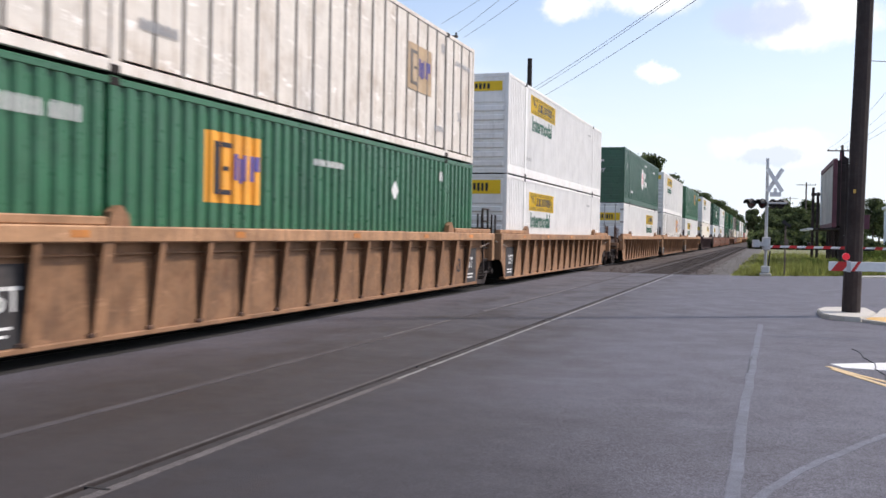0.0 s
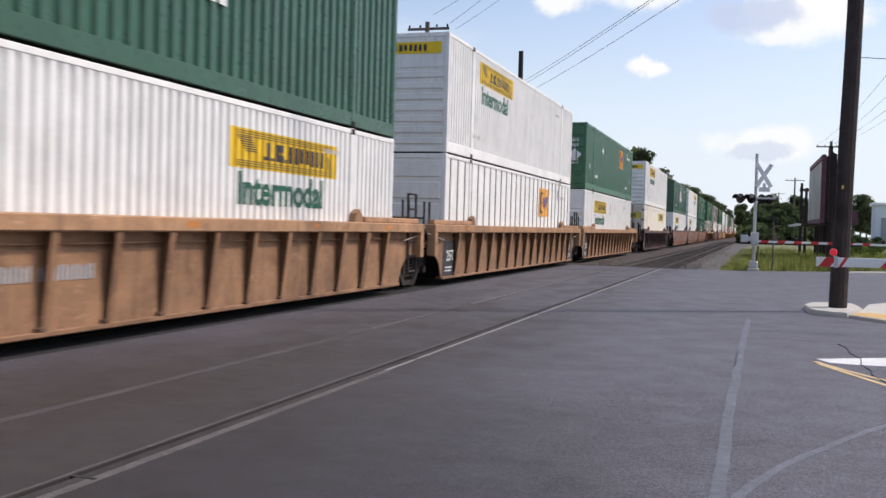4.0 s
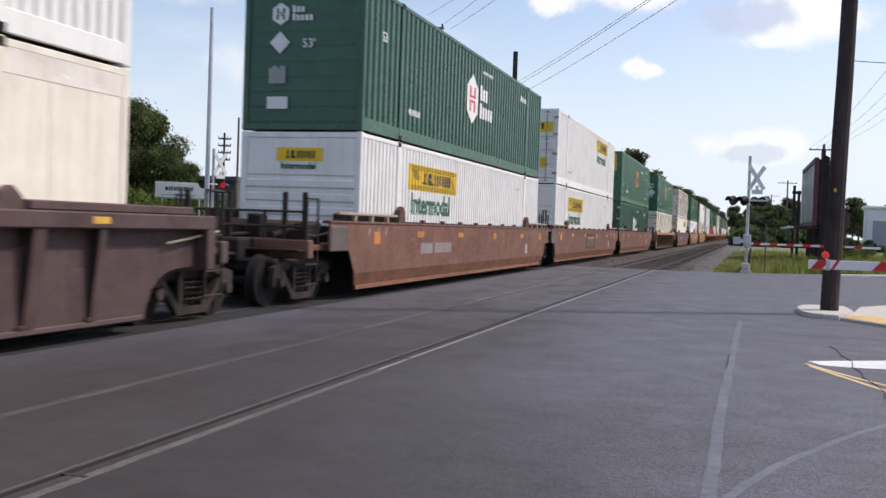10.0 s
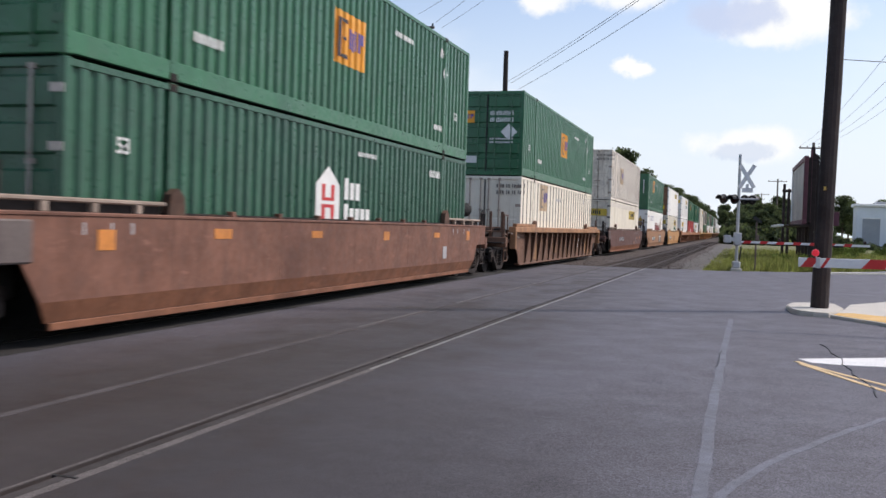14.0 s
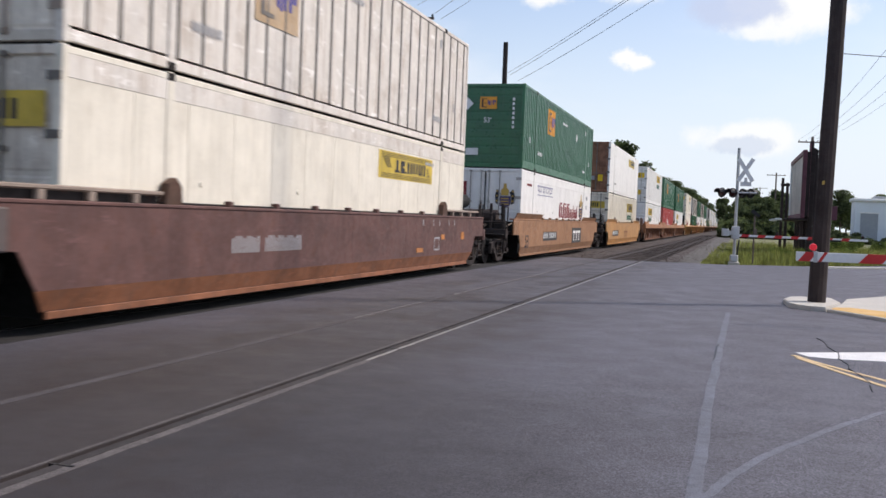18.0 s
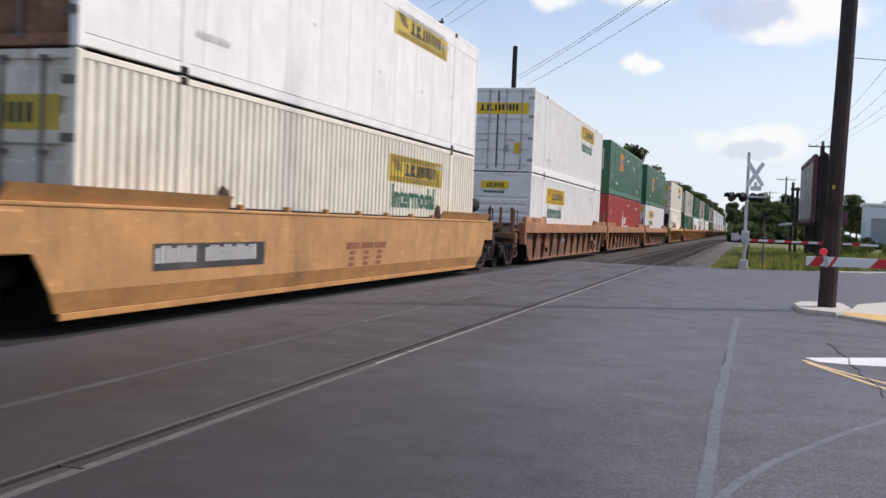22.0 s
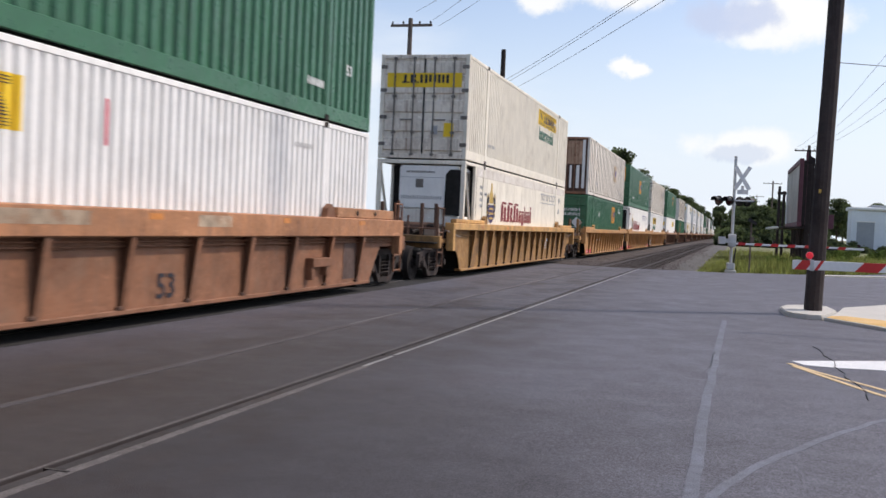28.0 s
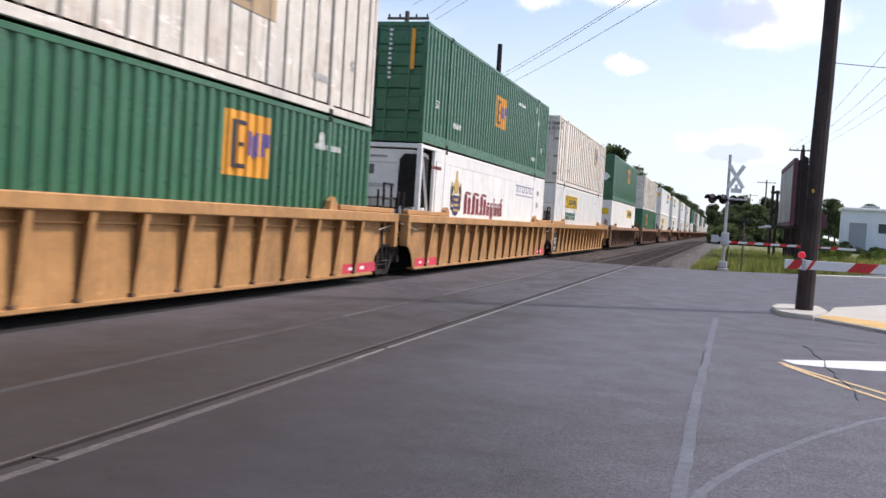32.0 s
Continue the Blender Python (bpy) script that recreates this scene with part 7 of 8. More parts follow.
def crossing_signal(x, y, turn, arm_len, lit, label, gate=True, z_mast=4.63, tip=None):
    """Mast with crossbuck, two pairs of lamps, gate drive and a lowered gate arm along local +x."""
    g = new("crossing_signal")
    g.matrix_basis = pose(x, y, 0, 0, 0, turn)
    tagged(g, label, "crossing signal", "crossing signals")
    part("mast", tube((0, 0, 0.0), (0, 0, z_mast), 0.065, 14, r2=0.06), "galvanised", g)
    base = part("base", box(-0.22, 0.22, -0.22, 0.22, -0.05, 0.10, 0.03), "concrete", g)
    part("flange", box(-0.16, 0.16, -0.16, 0.16, 0.10, 0.38, 0.04), "galvanised", base)
    for s in (-1, 1):
        b = part("crossbuck_blade", box(-0.53, 0.53, -0.012, 0.012, -0.08, 0.08, 0.004), "white_paint", g, "white crossbuck blade", at=Matrix.Translation((0.28, -0.09 - 0.014 * s, 3.76)) @ Matrix.Rotation(radians(58 * s), 4, "Y"))
    part("number_plate", box(0.10, 0.52, -0.10, -0.085, 3.12, 3.30), "white_paint", g, "small white plate")
    part("number_plate", box(0.24, 0.36, -0.10, -0.085, 3.28, 3.46), "white_paint", g, "small white plate")
    bar = part("lamp_bar", tube((-0.62, -0.03, 2.86), (0.74, -0.03, 2.86), 0.035, 8), "galvanised", g)
    for k, (lx, face) in enumerate(((0.48, 1), (-0.48, 1)) if lit else ((-0.52, 1), (-0.10, 1), (0.16, -1), (0.46, -1))):
        def head():
            bm = tube((0, -0.10, 0), (0, 0.06, 0), 0.11, 16)
            tube((0, -0.115, 0), (0, -0.10, 0), 0.195, 24, bm=bm)
            return bm
        lamp = part("lamp_head", shared("lamp_head", head, "black_paint"), "black_paint", bar, "black lamp head with hood", at=Matrix.Translation((lx, -0.08 * face, 2.84)) @ Matrix.Rotation(radians(-42), 4, "Z") @ (Matrix.Identity(4) if face > 0 else Matrix.Rotation(math.pi, 4, "Z")))
        part("hood", shared("hood", hood, "black_paint"), "black_paint", bar, "", at=lamp.matrix_basis.copy())
        lens = part("lens", shared("lens", lambda: tube((0, -0.135, 0), (0, -0.116, 0), 0.13, 18), "lamp" if (lit and k == 0) else "dim_lamp"), "lamp", bar, "red lens", at=Matrix.Translation((lx, -0.08 * face, 2.84)) @ Matrix.Rotation(radians(-42), 4, "Z") @ (Matrix.Identity(4) if face > 0 else Matrix.Rotation(math.pi, 4, "Z")))
    if gate:
        d = part("gate_drive", box(-0.15, 0.15, -0.32, -0.06, 1.0, 1.52, 0.03), "galvanised", g, "grey gate drive box")
        part("drive_cover", box(-0.12, 0.12, -0.335, -0.318, 1.04, 1.46, 0.02), "galvanised", d)
        part("conduit", tube((0.10, -0.1, 0.32), (0.16, -0.12, 0.98), 0.03, 8), "black_paint", g, "black cable conduit")
        for s in (-1, 1):
            w = part("counterweight_arm", plate([(0.1, -0.05), (0.1, 0.05), (-0.40, 0.10), (-0.50, 0.02), (-0.40, -0.10)], "y", -0.4 if s < 0 else 0.06, -0.37 if s < 0 else 0.09), "galvanised", g, at=Matrix.Translation((0, 0, 1.25)))
            part("counterweight", box(-0.52, -0.26, -0.44 if s < 0 else 0.05, -0.36 if s < 0 else 0.13, -0.14, 0.16, 0.02), "galvanised", w)
        arm = part("gate_arm", box(0.1, arm_len, -0.30, -0.27, 1.112, 1.198, 0.006), "white_paint", g, "white gate arm with red bands, lowered")
        step = 0.62
        arm_bands(arm, [(0.2 + i * step, 0.28, 0.06) for i in range(int((arm_len - 0.4) / step))], 0.112, 0.036, (0, -0.285, 1.155))
        for k in (0.32, 0.62, 0.96):
            l = part("arm_lamp", box(arm_len * k - 0.05, arm_len * k + 0.05, -0.32, -0.25, 1.21, 1.34, 0.02), "black_paint", arm, "small gate lamp")
            part("lens", tube((arm_len * k, -0.335, 1.28), (arm_len * k, -0.32, 1.28), 0.042, 10), "dim_lamp", l)
    return g


def near_gate():
    """The gate arm beside the road, its tip over the kerb."""
    g = new("crossing_gate")
    g.matrix_basis = pose(8.3, 16.4, 0, 0, 0, 0)
    tagged(g, "lowered crossing gate with red and white bands, lit red lamp", "crossing gate", "crossing signals")
    part("mast", tube((0, 0, 0), (0, 0, 4.6), 0.065, 12), "galvanised", g)
    part("base", box(-0.25, 0.25, -0.25, 0.25, -0.05, 0.12, 0.03), "concrete", g)
    part("gate_drive", box(-0.24, 0.24, -0.34, -0.06, 0.80, 1.50, 0.03), "galvanised", g)
    m = Matrix.Translation((-7.40, -0.4, 1.06)) @ Matrix.Rotation(radians(-0.45), 4, "Y")
    arm = part("gate_arm", box(0.0, 7.4, -0.02, 0.02, -0.072, 0.072, 0.005), "white_paint", g, "white arm", at=m)
    arm_bands(arm, [(0.03, 0.17, 0.11), (0.32, 0.05, 0.09)] + [(0.90 + 0.62 * i, 0.33, 0.13) for i in range(10)], 0.145, 0.046, (0, 0, 0))
    part("clamp", box(0.255, 0.315, -0.032, 0.032, -0.085, 0.085, 0.004), "galvanised", arm, "grey lamp bracket")
    h = part("tip_lamp", tube((0.245, -0.02, 0.150), (0.245, 0.08, 0.150), 0.056, 16), "black_paint", arm, "round tip lamp")
    part("lens", tube((0.245, -0.055, 0.150), (0.245, -0.02, 0.150), 0.050, 16, r2=0.056), "lamp", h, "lit red lens")
    part("stem", tube((0.265, 0.0, 0.06), (0.25, 0.0, 0.10), 0.015, 6), "galvanised", arm)


def billboard():
    b = new("billboard")
    b.location = (0, 0, 0)
    tagged(b, "large framed billboard with a pale poster on dark timber posts", "billboard")
    # the face looks across the track; its near edge is the higher in view
    near, far, z0, z1 = Vector((3.75, 62.0, 0)), Vector((3.62, 73.6, 0)), 2.2, 6.3
    d = (far - near).normalized()
    L = (far - near).length
    m = Matrix.Translation(near) @ Matrix.Rotation(math.atan2(-d.x, d.y), 4, "Z")
    part("poster", box(-0.05, 0.0, 0.25, L - 0.25, z0 + 0.25, z1 - 0.25), "poster", b, "pale faded poster", at=m)
    for k, (y0, y1, a, c) in enumerate(((0, L, z0, z0 + 0.28), (0, L, z1 - 0.28, z1), (0, 0.28, z0 + 0.28, z1 - 0.28), (L - 0.28, L, z0 + 0.28, z1 - 0.28))):
        part("frame", box(-0.14, 0.10, y0, y1, a, c, 0.02), "board_rim" if k != 3 else "white_paint", b, at=m)
    part("back", box(0.02, 0.30, 0.1, L - 0.1, z0 + 0.1, z1 - 0.1), "board_back", b, at=m)
    for y in (0.8, 3.6, 6.4, 9.2, 11.2):
        part("post", box(0.30, 0.62, y - 0.16, y + 0.16, -0.2, z1 - 0.3, 0.02), "board_back", b, at=m)
    part("catwalk", box(-0.9, 0.3, 0.0, L, z0 - 0.14, z0 - 0.04, 0.01), "board_back", b, at=m)
    for y in (1.5, 5.8, 10.0):
        l = part("flood_lamp", box(-1.5, -1.1, y - 0.2, y + 0.2, z0 - 0.18, z0 - 0.04, 0.03), "white_paint", b, "small flood lamp", at=m)
        part("lamp_arm", tube((-1.2, y, z0 - 0.1), (0.0, y, z0 - 0.1), 0.025, 6), "board_back", b, at=m)
    b2 = new("billboard")
    tagged(b2, "dark back of a second billboard on tall timber posts", "billboard")
    for k, x in enumerate((4.15, 4.35, 4.6)):
        part("post", box(x - 0.12, x + 0.12, 63.0 + k, 63.3 + k, -0.2, 6.9 - 0.5 * k, 0.02), "board_back", b2)
    bm = plate([(4.05, 2.35), (4.5, 2.35), (4.5, 6.35), (4.05, 6.62)], "y", 62.7, 62.95)
    part("panel", bm, "board_back", b2)
    part("frame", box(4.00, 4.10, 62.6, 63.0, 2.3, 6.7, 0.01), "board_rim", b2)
    b3 = new("timber_frame")
    tagged(b3, "tall dark timber posts beside the billboard", "post frame")
    for k, x in enumerate((3.05, 3.42)):
        part("post", box(x - 0.09, x + 0.09, 74.5 + k, 74.9 + k, -0.2, 5.2 - 0.3 * k, 0.01), "board_back", b3)
    part("rail", box(2.9, 3.6, 74.4, 74.48, 4.6, 4.8, 0.01), "board_back", b3)


# ---------------------------------------------------------------- planting
def leaf_cloud(blobs, count, size, seed):
    """Many small leaf faces round the blobs' shells, with gaps between."""
    rnd = np.random.default_rng(seed)
    weights = np.array([b[3] ** 2 for b in blobs])
    pick = rnd.choice(len(blobs), count, p=weights / weights.sum())
    B = np.array(blobs)[pick]
    d = rnd.normal(size=(count, 3))
    d /= np.linalg.norm(d, axis=1)[:, None]
    r = B[:, 3] * (0.45 + 0.62 * rnd.random(count) ** 0.55) * (1 + 0.40 * (rnd.random(count) > 0.82) * rnd.random(count))
    p = B[:, :3] + d * r[:, None] * np.array((1, 1, 0.82))
    a = rnd.normal(size=(count, 3))
    a -= (a * d).sum(1)[:, None] * d * 0.6
    a /= np.linalg.norm(a, axis=1)[:, None]
    b = np.cross(a, rnd.normal(size=(count, 3)))
    b /= np.linalg.norm(b, axis=1)[:, None]
    s = size * (0.6 + 0.8 * rnd.random(count))[:, None]
    v = np.stack([p - a * s, p - b * s * 0.55, p + a * s, p + b * s * 0.55], 1).reshape(-1, 3)
    me = bpy.data.meshes.new("crown")
    me.from_pydata(v.tolist(), [], np.arange(count * 4).reshape(-1, 4).tolist())
    return me


def tree_shape(seed, h, spread, leaves, leaf, mat, trunk=True):
    """A tree: tapered trunk, limbs, and a crown of leaves in uneven clumps."""
    rnd = random.Random(seed)
    t = new("tree")
    bm = bmesh.new()
    base = h * 0.30
    tube((0, 0, -0.2), (0.1, 0.05, base * 1.5), h * 0.022, 8, r2=h * 0.014, bm=bm)
    blobs = []
    n = 22
    for k in range(n):
        a = rnd.uniform(0, math.tau)
        z = h * rnd.uniform(0.28, 0.90)
        u = (z / h - 0.28) / 0.62
        rr = spread * math.sin(math.pi * (0.22 + 0.66 * u)) * rnd.uniform(0.35, 1.0)
        p = (rr * math.cos(a), rr * math.sin(a), z)
        blobs.append((*p, spread * rnd.uniform(0.17, 0.36)))
        if k < 8:
            tube((0.08, 0.03, base * rnd.uniform(0.8, 1.5)), (p[0] * 0.85, p[1] * 0.85, p[2]), h * 0.009, 6, r2=h * 0.003, bm=bm)
    blobs.append((0, 0, h * 0.88, spread * 0.32))
    blobs.append((0, 0, h * 0.6, spread * 0.55))
    part("trunk", bm, "bark", t)
    me = leaf_cloud(blobs, leaves, leaf, seed)
    me.materials.append(M[mat])
    part("crown", me, mat, t)
    return t


def bush_shape(seed, h, spread, leaves, leaf, mat):
    rnd = random.Random(seed)
    blobs = [(rnd.uniform(-spread, spread), rnd.uniform(-spread, spread), h * rnd.uniform(0.25, 0.75), h * rnd.uniform(0.3, 0.5)) for _ in range(9)]
    me = leaf_cloud(blobs, leaves, leaf, seed)
    me.materials.append(M[mat])
    return new("bush", me)


def build_planting():
    rnd = random.Random(11)
    # the wood beyond the train, seen between the cars
    kinds = [tree_shape(s, 12.5, 5.2, 30000, 0.125, "leaf") for s in (1, 2, 3)]
    for k in kinds:
        tagged(k, "tall dark green broadleaf tree in full leaf", "tree", "wood beyond the tracks")
    spots = [(-62, 56, 1.0), (-60, 63, 1.05), (-64, 68, 0.95), (-58, 72, 0.92), (-63, 76, 1.02), (-60, 81, 1.05), (-66, 60, 1.1), (-68, 73, 1.1), (-61, 86, 1.0), (-64, 91, 0.98), (-58, 50, 0.95), (-70, 82, 1.0), (-62, 95, 0.70), (-60, 112, 0.55), (-60, 117, 0.62), (-60, 124, 0.78), (-62, 129, 0.70), (-66, 120, 0.6), (-66, 134, 0.6)]
    for i, (x, y, s) in enumerate(spots):
        t = kinds[i] if i < 3 else copy_thing(kinds[i % 3], Matrix.Identity(4))
        t.matrix_basis = Matrix.Translation((x, y, -0.1)) @ Matrix.Rotation(rnd.uniform(0, 6.28), 4, "Z") @ Matrix.Diagonal((s, s, s * rnd.uniform(0.92, 1.05), 1))
    for i in range(9):
        b = bush_shape(40 + i % 3, 2.6, 2.4, 3200, 0.14, "leaf_light") if i < 3 else copy_thing(bpy.data.objects["bush"], Matrix.Identity(4))
        b.matrix_basis = Matrix.Translation((-54 + rnd.uniform(-3, 3), 54 + i * 4.6, -0.1)) @ Matrix.Rotation(rnd.uniform(0, 6), 4, "Z")
        tagged(b, "dense green bush at the foot of the wood", "bush", "bushes at the wood's edge")
    for i in range(16):
        b = copy_thing(bpy.data.objects["bush"], Matrix.Identity(4))
        k = rnd.uniform(1.1, 1.7)
        b.matrix_basis = Matrix.Translation((-60 + rnd.uniform(-2, 2), 48 + i * 3.0, -0.3)) @ Matrix.Rotation(rnd.uniform(0, 6), 4, "Z") @ Matrix.Diagonal((k, k, k, 1))
        tagged(b, "dense undergrowth below the trees of the wood", "bush", "bushes at the wood's edge")
    sapling = copy_thing(kinds[1], Matrix.Identity(4))
    sapling.matrix_basis = Matrix.Translation((-49.6, 58.0, -0.1)) @ Matrix.Diagonal((0.27, 0.27, 0.42, 1))
    tagged(sapling, "small young tree before the wood", "tree")
    # far trees along the line, on both sides
    far = [tree_shape(20 + s, 17.0, 6.5, 7500, 0.36, "leaf_far") for s in range(3)]
    for k in far:
        tagged(k, "distant green tree beside the line", "tree", "distant trees along the line")
    spots = [(-33.5, 285, 1.42), (-31, 305, 1.25), (-36, 340, 1.15), (-32, 370, 1.05), (-35, 400, 1.15), (-33, 440, 1.25), (-36, 480, 1.4), (-31, 520, 1.4), (-34, 560, 1.45), (-30, 610, 1.4), (-33, 660, 1.5), (-30, 720, 1.4), (-28, 800, 1.4), (-26, 900, 1.3),
             (-24, 1000, 1.1)]
    spots += [(3.2, 160, 0.34), (0.8, 175, 0.34), (5, 170, 0.42), (8, 178, 0.46), (4, 190, 0.46), (0.5, 200, 0.42), (7, 205, 0.52), (12, 200, 0.5), (2.0, 225, 0.48), (8, 235, 0.58), (14, 230, 0.6), (1.0, 260, 0.5), (4, 270, 0.7), (11, 262, 0.6), (18, 190, 0.5), (24, 240, 0.6), (32, 250, 0.6), (40, 240, 0.6), (-4, 320, 0.6), (2, 330, 0.7)]
    for i, (x, y, s) in enumerate(spots):
        t = far[i] if i < 3 else copy_thing(far[i % 3], Matrix.Identity(4))
        t.matrix_basis = Matrix.Translation((x, y, -0.1)) @ Matrix.Rotation(rnd.uniform(0, 6.28), 4, "Z") @ Matrix.Diagonal((s, s, s * rnd.uniform(0.9, 1.1), 1))
    low = [bush_shape(60 + i, 3.2, 3.6, 2200, 0.34, "leaf_far") for i in range(2)]
    for i, (x, y, s) in enumerate([(0.9, 150, 0.85), (3, 152, 0.95), (5.5, 155, 1.0), (9, 160, 0.9), (1.4, 168, 1.0), (4.6, 172, 1.1), (8, 176, 1.3), (12, 178, 1.2), (0.3, 190, 1.1), (3, 196, 1.2), (7, 200, 1.3), (0.2, 230, 1.2), (4, 245, 1.4), (-0.5, 280, 1.3), (-1, 340, 1.5), (11.0, 136, 0.5), (13.2, 137, 0.55), (15.4, 136, 0.4), (18.5, 137, 0.38), (22, 137, 0.4), (26, 136.5, 0.38)]):
        b = low[i] if i < 2 else copy_thing(low[i % 2], Matrix.Identity(4))
        b.matrix_basis = Matrix.Translation((x, y, -0.3)) @ Matrix.Rotation(rnd.uniform(0, 6), 4, "Z") @ Matrix.Diagonal((s, s, s, 1))
        tagged(b, "distant green undergrowth beside the line", "bush", "distant bushes")
    # rough bushes by the billboard and at the edge of the road
    for i, (x, y, s) in enumerate([(2.6, 60, 0.22), (3.9, 58.5, 0.25), (6.5, 70, 0.42), (8.8, 86, 0.45), (12, 90, 0.4)]):
        b = copy_thing(bpy.data.objects["bush"], Matrix.Identity(4))
        b.matrix_basis = Matrix.Translation((x, y, -0.12)) @ Matrix.Rotation(rnd.uniform(0, 6), 4, "Z") @ Matrix.Diagonal((s, s, s * 0.9, 1))
        tagged(b, "rough green bush in the grass", "bush", "bushes in the verge")
    # grass of the verge
    g = np.random.default_rng(5)
    n = 34000
    y = 40.2 + g.random(n) ** 1.6 * 60
    x = -1.3 + g.random(n) ** 1.15 * (5 + (y - 40) * 0.42)
    keep = ~((y < 40.0 + (x + 0.4) * 1.25) & (x < 9.5))
    x, y = x[keep], y[keep]
    n = len(x)
    h = (0.10 + 0.28 * g.random(n) ** 2 + 0.25 * (g.random(n) > 0.93)) * (0.45 + 0.75 * np.clip((x + 1.0) / 2.0, 0, 1)) * (0.7 + 0.6 * np.sin(x * 1.7 + y * 0.6) ** 2)
    a = g.random(n) * math.tau
    w = 0.012 + 0.02 * g.random(n)
    lean = g.normal(size=(n, 2)) * 0.10
    base = np.stack([x, y, np.full(n, -0.1)], 1)
    v = np.stack([base + np.stack([np.cos(a) * w, np.sin(a) * w, 0 * w], 1), base - np.stack([np.cos(a) * w, np.sin(a) * w, 0 * w], 1), base + np.stack([lean[:, 0], lean[:, 1], h], 1)], 1).reshape(-1, 3)
    me = bpy.data.meshes.new("grass")
    me.from_pydata(v.tolist(), [], np.arange(n * 3).reshape(-1, 3).tolist())
    me.materials.append(M["blade"])
    tagged(new("grass", me), "uncut green and straw-coloured verge grass", "grass", "", "stuff")


# ---------------------------------------------------------------- buildings and street furniture
def shed(name, label, x0, x1, y0, y1, h, mat, bays, roof_h=0.6):
    b = new(name)
    tagged(b, label, "building", "buildings in the distance")
    part("wall", box(x0, x1, y0, y1, -0.2, h, 0.02), mat, b)
    part("roof", box(x0 - 0.3, x1 + 0.3, y0 - 0.3, y1 + 0.3, h, h + roof_h, 0.1), "white_paint" if mat == "wall_white" else "roof", b)
    n = bays
    w = (x1 - x0) / n
    for i in range(n):
        p = part("window" if i % 3 else "loading_door", box(x0 + i * w + w * 0.2, x0 + i * w + w * 0.8, y0 - 0.06, y0 - 0.004, 0.3 if i % 3 == 0 else h * 0.5, h * 0.72), "wall_grey" if i % 3 == 0 else "glass", b)
        part("frame", box(x0 + i * w + w * 0.17, x0 + i * w + w * 0.83, y0 - 0.09, y0 - 0.01, h * 0.72, h * 0.75), "white_paint", p)
    return b


def build_distance():
    shed("warehouse", "pale blue-white metal warehouse beyond the grass", 15.0, 44, 140, 144.5, 5.6, "wall_white", 8, 0.45)
    part("vent", box(17.5, 19.5, 141, 144, 6.0, 6.4, 0.1), "wall_grey", bpy.data.objects["warehouse"])
    shed("low_building", "low dark building beyond the train", -69, -57, 100, 109, 5.6, "roof", 4)
    shed("trackside_building", "long grey shed at the far end of the line", -15.5, -2.6, 640, 690, 6.0, "wall_grey", 5)
    b = new("bridge")
    tagged(b, "distant grey road bridge over the tracks", "bridge", "buildings in the distance")
    part("deck", box(-40, 30, 700, 712, 8.6, 10.6, 0.1), "wall_grey", b)
    for x in (-38, -14, -1.0, 20):
        part("pier", box(x - 1.2, x + 1.2, 702, 710, -0.2, 8.6, 0.1), "wall_grey", b)
    # small post by the signal
    p = new("marker_post")
    p.location = (0.68, 41.6, -0.1)
    tagged(p, "slim weathered marker post with a small dark head", "post")
    part("shaft", tube((0, 0, 0), (0, 0, 2.1), 0.035, 8), "far_timber", p)
    part("head", plate([(-0.16, 2.22), (0.18, 2.02), (0.22, 2.12), (-0.08, 2.34)], "y", -0.06, 0.06), "black_paint", p)
    part("box", box(-0.02, 0.12, -0.08, 0.06, 1.30, 1.55, 0.01), "far_timber", p)
    p = new("sign_post")
    p.location = (3.05, 36.9, 0)
    tagged(p, "tall thin dark post with a small red-brown sign", "post")
    part("shaft", tube((0, 0, -0.05), (0, 0, 4.6), 0.045, 8), "black_paint", p)
    part("sign", box(0.03, 0.33, 0.05, 0.07, 1.86, 2.36, 0.01), "board_rim", p, "dull red-brown sign")
    for z, s in ((2.0, -1), (1.5, 1)):
        part("bracket_lamp", box(min(0, s * 0.5), max(0, s * 0.5), -0.06, 0.06, z - 0.4, z - 0.34, 0.01), "black_paint", p)
    # beyond the train: lamp post, sign board and wooden posts
    p = new("street_lamp")
    p.location = (-48, 61.0, -0.1)
    tagged(p, "slim street lamp with a slanting pale lamp head", "street lamp")
    part("shaft", tube((0, 0, 0), (0, 0, 6.7), 0.08, 8, r2=0.05), "galvanised", p)
    part("head", box(-0.15, 0.15, -0.3, 1.1, -0.06, 0.06, 0.03), "white_paint", p, at=Matrix.Translation((0, 0, 6.7)) @ Matrix.Rotation(radians(28), 4, "X"))
    part("panel", box(-0.02, 0.02, 0.5, 1.0, -1.1, -0.2, 0.01), "white_paint", p, at=Matrix.Translation((0, 0, 6.7)))
    s = new("sign_board")
    s.location = (-54, 84, -0.1)
    s.rotation_euler = (0, 0, radians(-8))
    tagged(s, "wide white sign board with dark bars on two posts", "sign")
    part("panel", box(-0.08, 0.0, -2.45, 2.45, 3.2, 4.85, 0.02), "white_paint", s, at=Matrix.Rotation(radians(-50), 4, "Z"))
    part("lettering", bars([0.3, 0.17, 0.17, 0.2, 0.17, 0.17, 0.2, 0.17, 0.17, 0.17, 0.17], 0.42, 0.06), "navy", s, "dark blue bars", at=Matrix.Rotation(radians(-50), 4, "Z") @ Matrix.Translation((0.01, -1.5, 4.0)) @ SIDE)
    part("lettering", bars([0.5, 0.8, -0.2, 0.9, 0.7], 0.10, 0.08), "grey_ink", s, at=Matrix.Rotation(radians(-50), 4, "Z") @ Matrix.Translation((0.01, -1.9, 3.5)) @ SIDE)
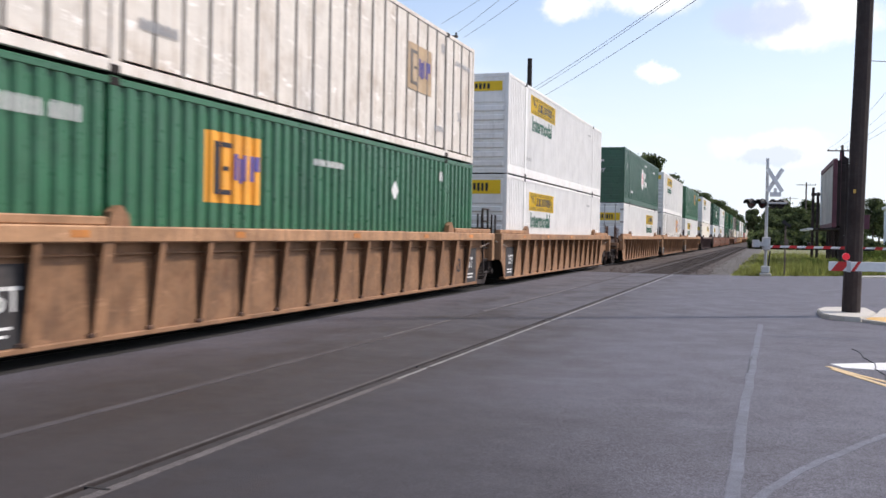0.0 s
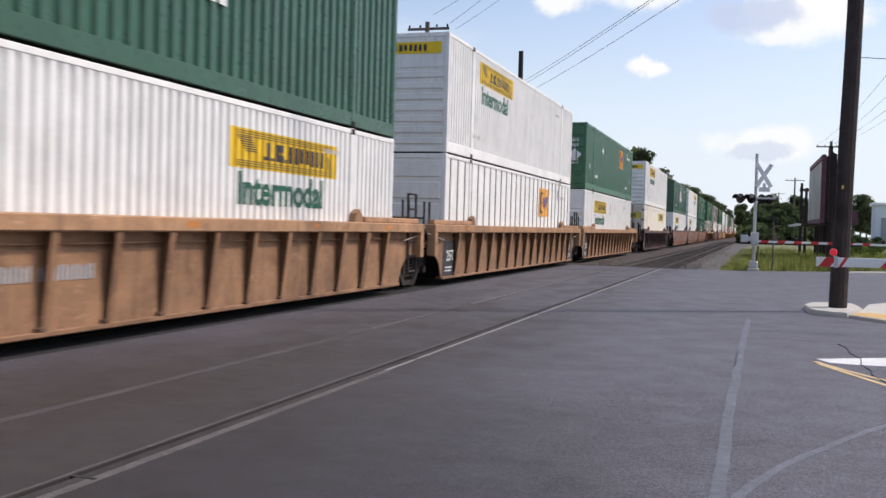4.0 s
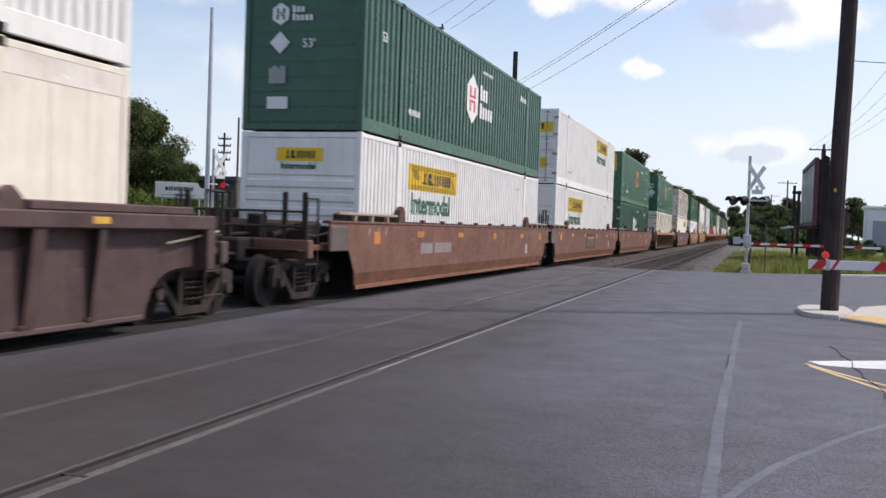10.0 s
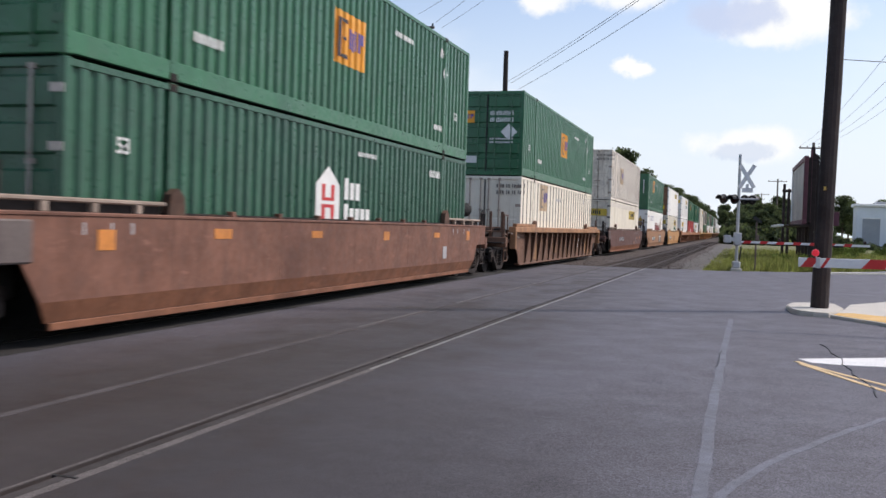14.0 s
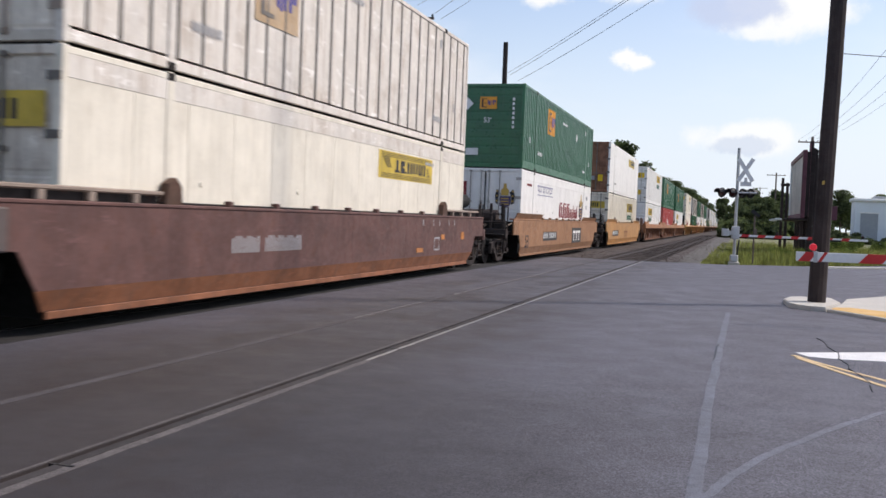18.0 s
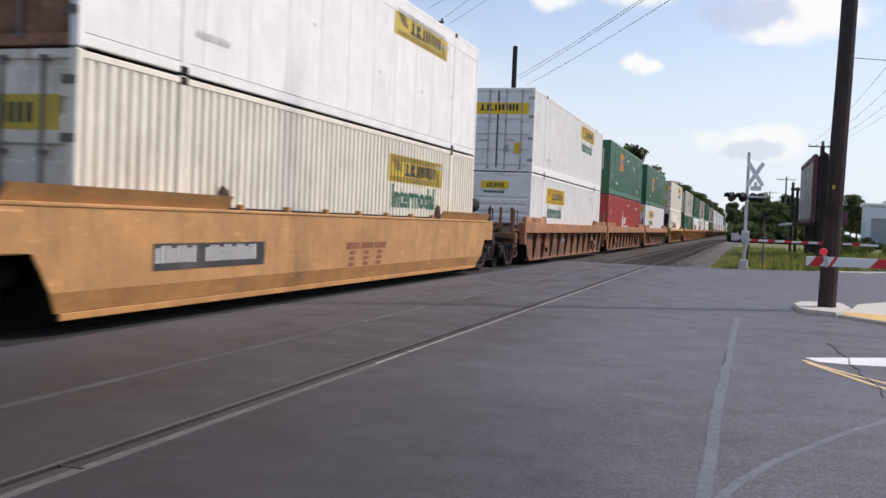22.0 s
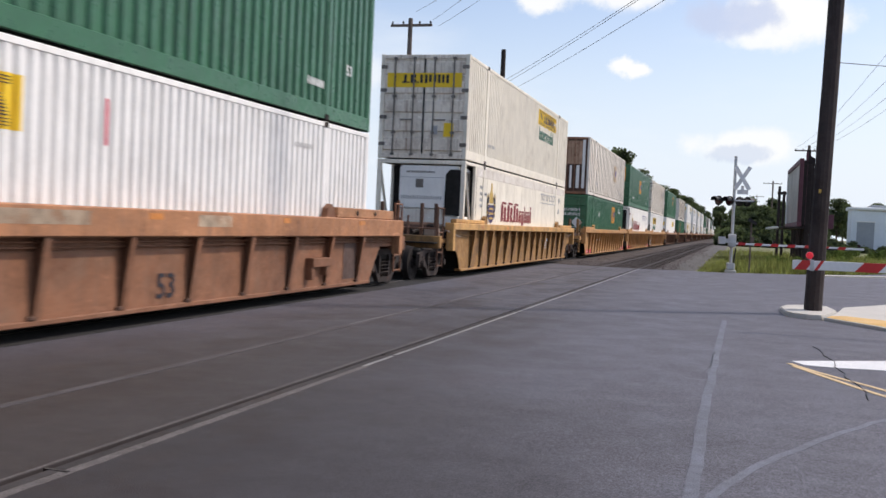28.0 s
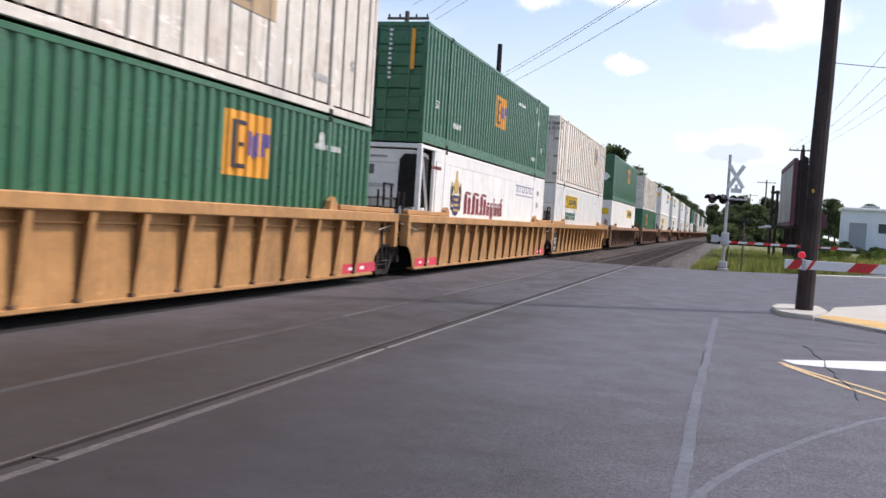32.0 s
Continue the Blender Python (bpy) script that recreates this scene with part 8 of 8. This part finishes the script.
    part("border", box(0.0, 0.01, -2.4, 2.4, 3.24, 3.30), "navy", s, at=Matrix.Rotation(radians(-50), 4, "Z"))
    for y in (-1.8, 1.8):
        part("post", tube((-0.1, y, 0), (-0.1, y, 3.3), 0.09, 8), "galvanised", s, at=Matrix.Rotation(radians(-50), 4, "Z"))


build_ground()
build_road_marks()
build_corner()
big = pole("utility_pole", "tall dark weathered timber pole rising from the kerb", 1.545, 20.1, 16.0, 0.165, "timber", lean=(0.0195, 0.0))
part("tag", box(-0.02, 0.025, -0.180, -0.150, 2.36, 2.43), "gold", big, "small yellow tag")
pole("utility_pole", "plain dark pole behind the train", -12.4, 51.2, 10.95, 0.17, "timber")
pole("utility_pole", "timber pole with one crossarm behind the train", -15.4, 44.3, 11.2, 0.14, "far_timber", arms=((10.9, 2.1, 0),))
for px, py, h, w in ((6.5, 98.8, 10.4, 2.6), (6.5, 189, 11.9, 3.4), (6.6, 330, 15.0, 4.6), (6.8, 480, 14.0, 4.6)):
    pole("utility_pole", "timber pole with crossarm along the far road", px, py, h, 0.17, "far_timber", arms=((h - 0.5, w, 8),))
pole("utility_pole", "tall thin pole by the billboard", 5.2, 66.0, 7.9, 0.09, "black_paint")
pole("utility_pole", "slim grey pole beyond the crossing", -20.05, 33.0, 9.5, 0.10, "galvanised")
pole("utility_pole", "slim dark pole beyond the crossing", -34.1, 60.0, 8.4, 0.09, "far_timber")
pole("utility_pole", "dark pole with many short arms beyond the crossing", -43.4, 74.0, 8.7, 0.11, "board_back", arms=((8.2, 1.1, 20), (7.6, 1.1, 20), (7.0, 1.1, 20), (6.4, 1.0, 20)))
for ax, az, bz in ((-12.24, 9.32, 8.84), (-12.11, 9.20, 8.83), (-11.69, 8.865, 8.33)):
    cable((ax, 51.2, az), (1.75, 20.1, bz), 0.15, 0.009)
for ax, az, bz in ((-15.14, 11.52, 12.1), (-14.27, 11.10, 12.9), (-13.97, 10.82, 11.9)):
    cable((ax, 44.3, az), (1.80, 20.1, bz), 0.4, 0.008)
for k in range(4):
    cable((6.5 - 1.1 + k * 0.7, 98.8, 10.2), (5.5 + k * 1.4, 20.5, 9.5 + k * 0.4), 0.9, 0.009)
cable((1.64, 20.1, 4.9), (12.0, 24.0, 5.4), 0.2, 0.008)
crossing_signal(-0.06, 40.36, 4, 4.9, False, "grey crossing signal mast with white crossbuck, black lamps and lowered gate")
crossing_signal(-22.2, 37.0, 60, 6.0, True, "crossing signal beyond the train with lit red lamp and white crossbuck", gate=False, z_mast=4.4)
near_gate()
billboard()
build_distance()
build_planting()
set_train()


# ---------------------------------------------------------------- what moves
def travelled(t):
    """How far the train has come after t seconds; it slows a little."""
    return 12.211 * t - 0.013086 * t ** 2 + 0.0000806 * t ** 3


def motions():
    times = [0, 4, 8, 12, 16, 20, 24, 28, 32]
    for ob, y, z in MOVERS:
        walk(ob, [(t, pose(TRACK_X, y - travelled(t), z)) for t in times])
    # every wheelset rolls alike: one set of keys, shared
    sets = [o for o in bpy.data.objects if o.name.split(".")[0] == "wheelset"]
    walk(sets[0], [(k / FPS, pose(0, 0, 0, math.degrees(travelled(k / FPS) / WHEEL_R), 0, 0)) for k in range(32 * FPS + 1)])
    keys = sets[0].animation_data
    for o in sets[1:]:
        o.rotation_mode = "QUATERNION"
        o.animation_data_create().action = keys.action
        o.animation_data.action_slot = keys.action_slot


motions()
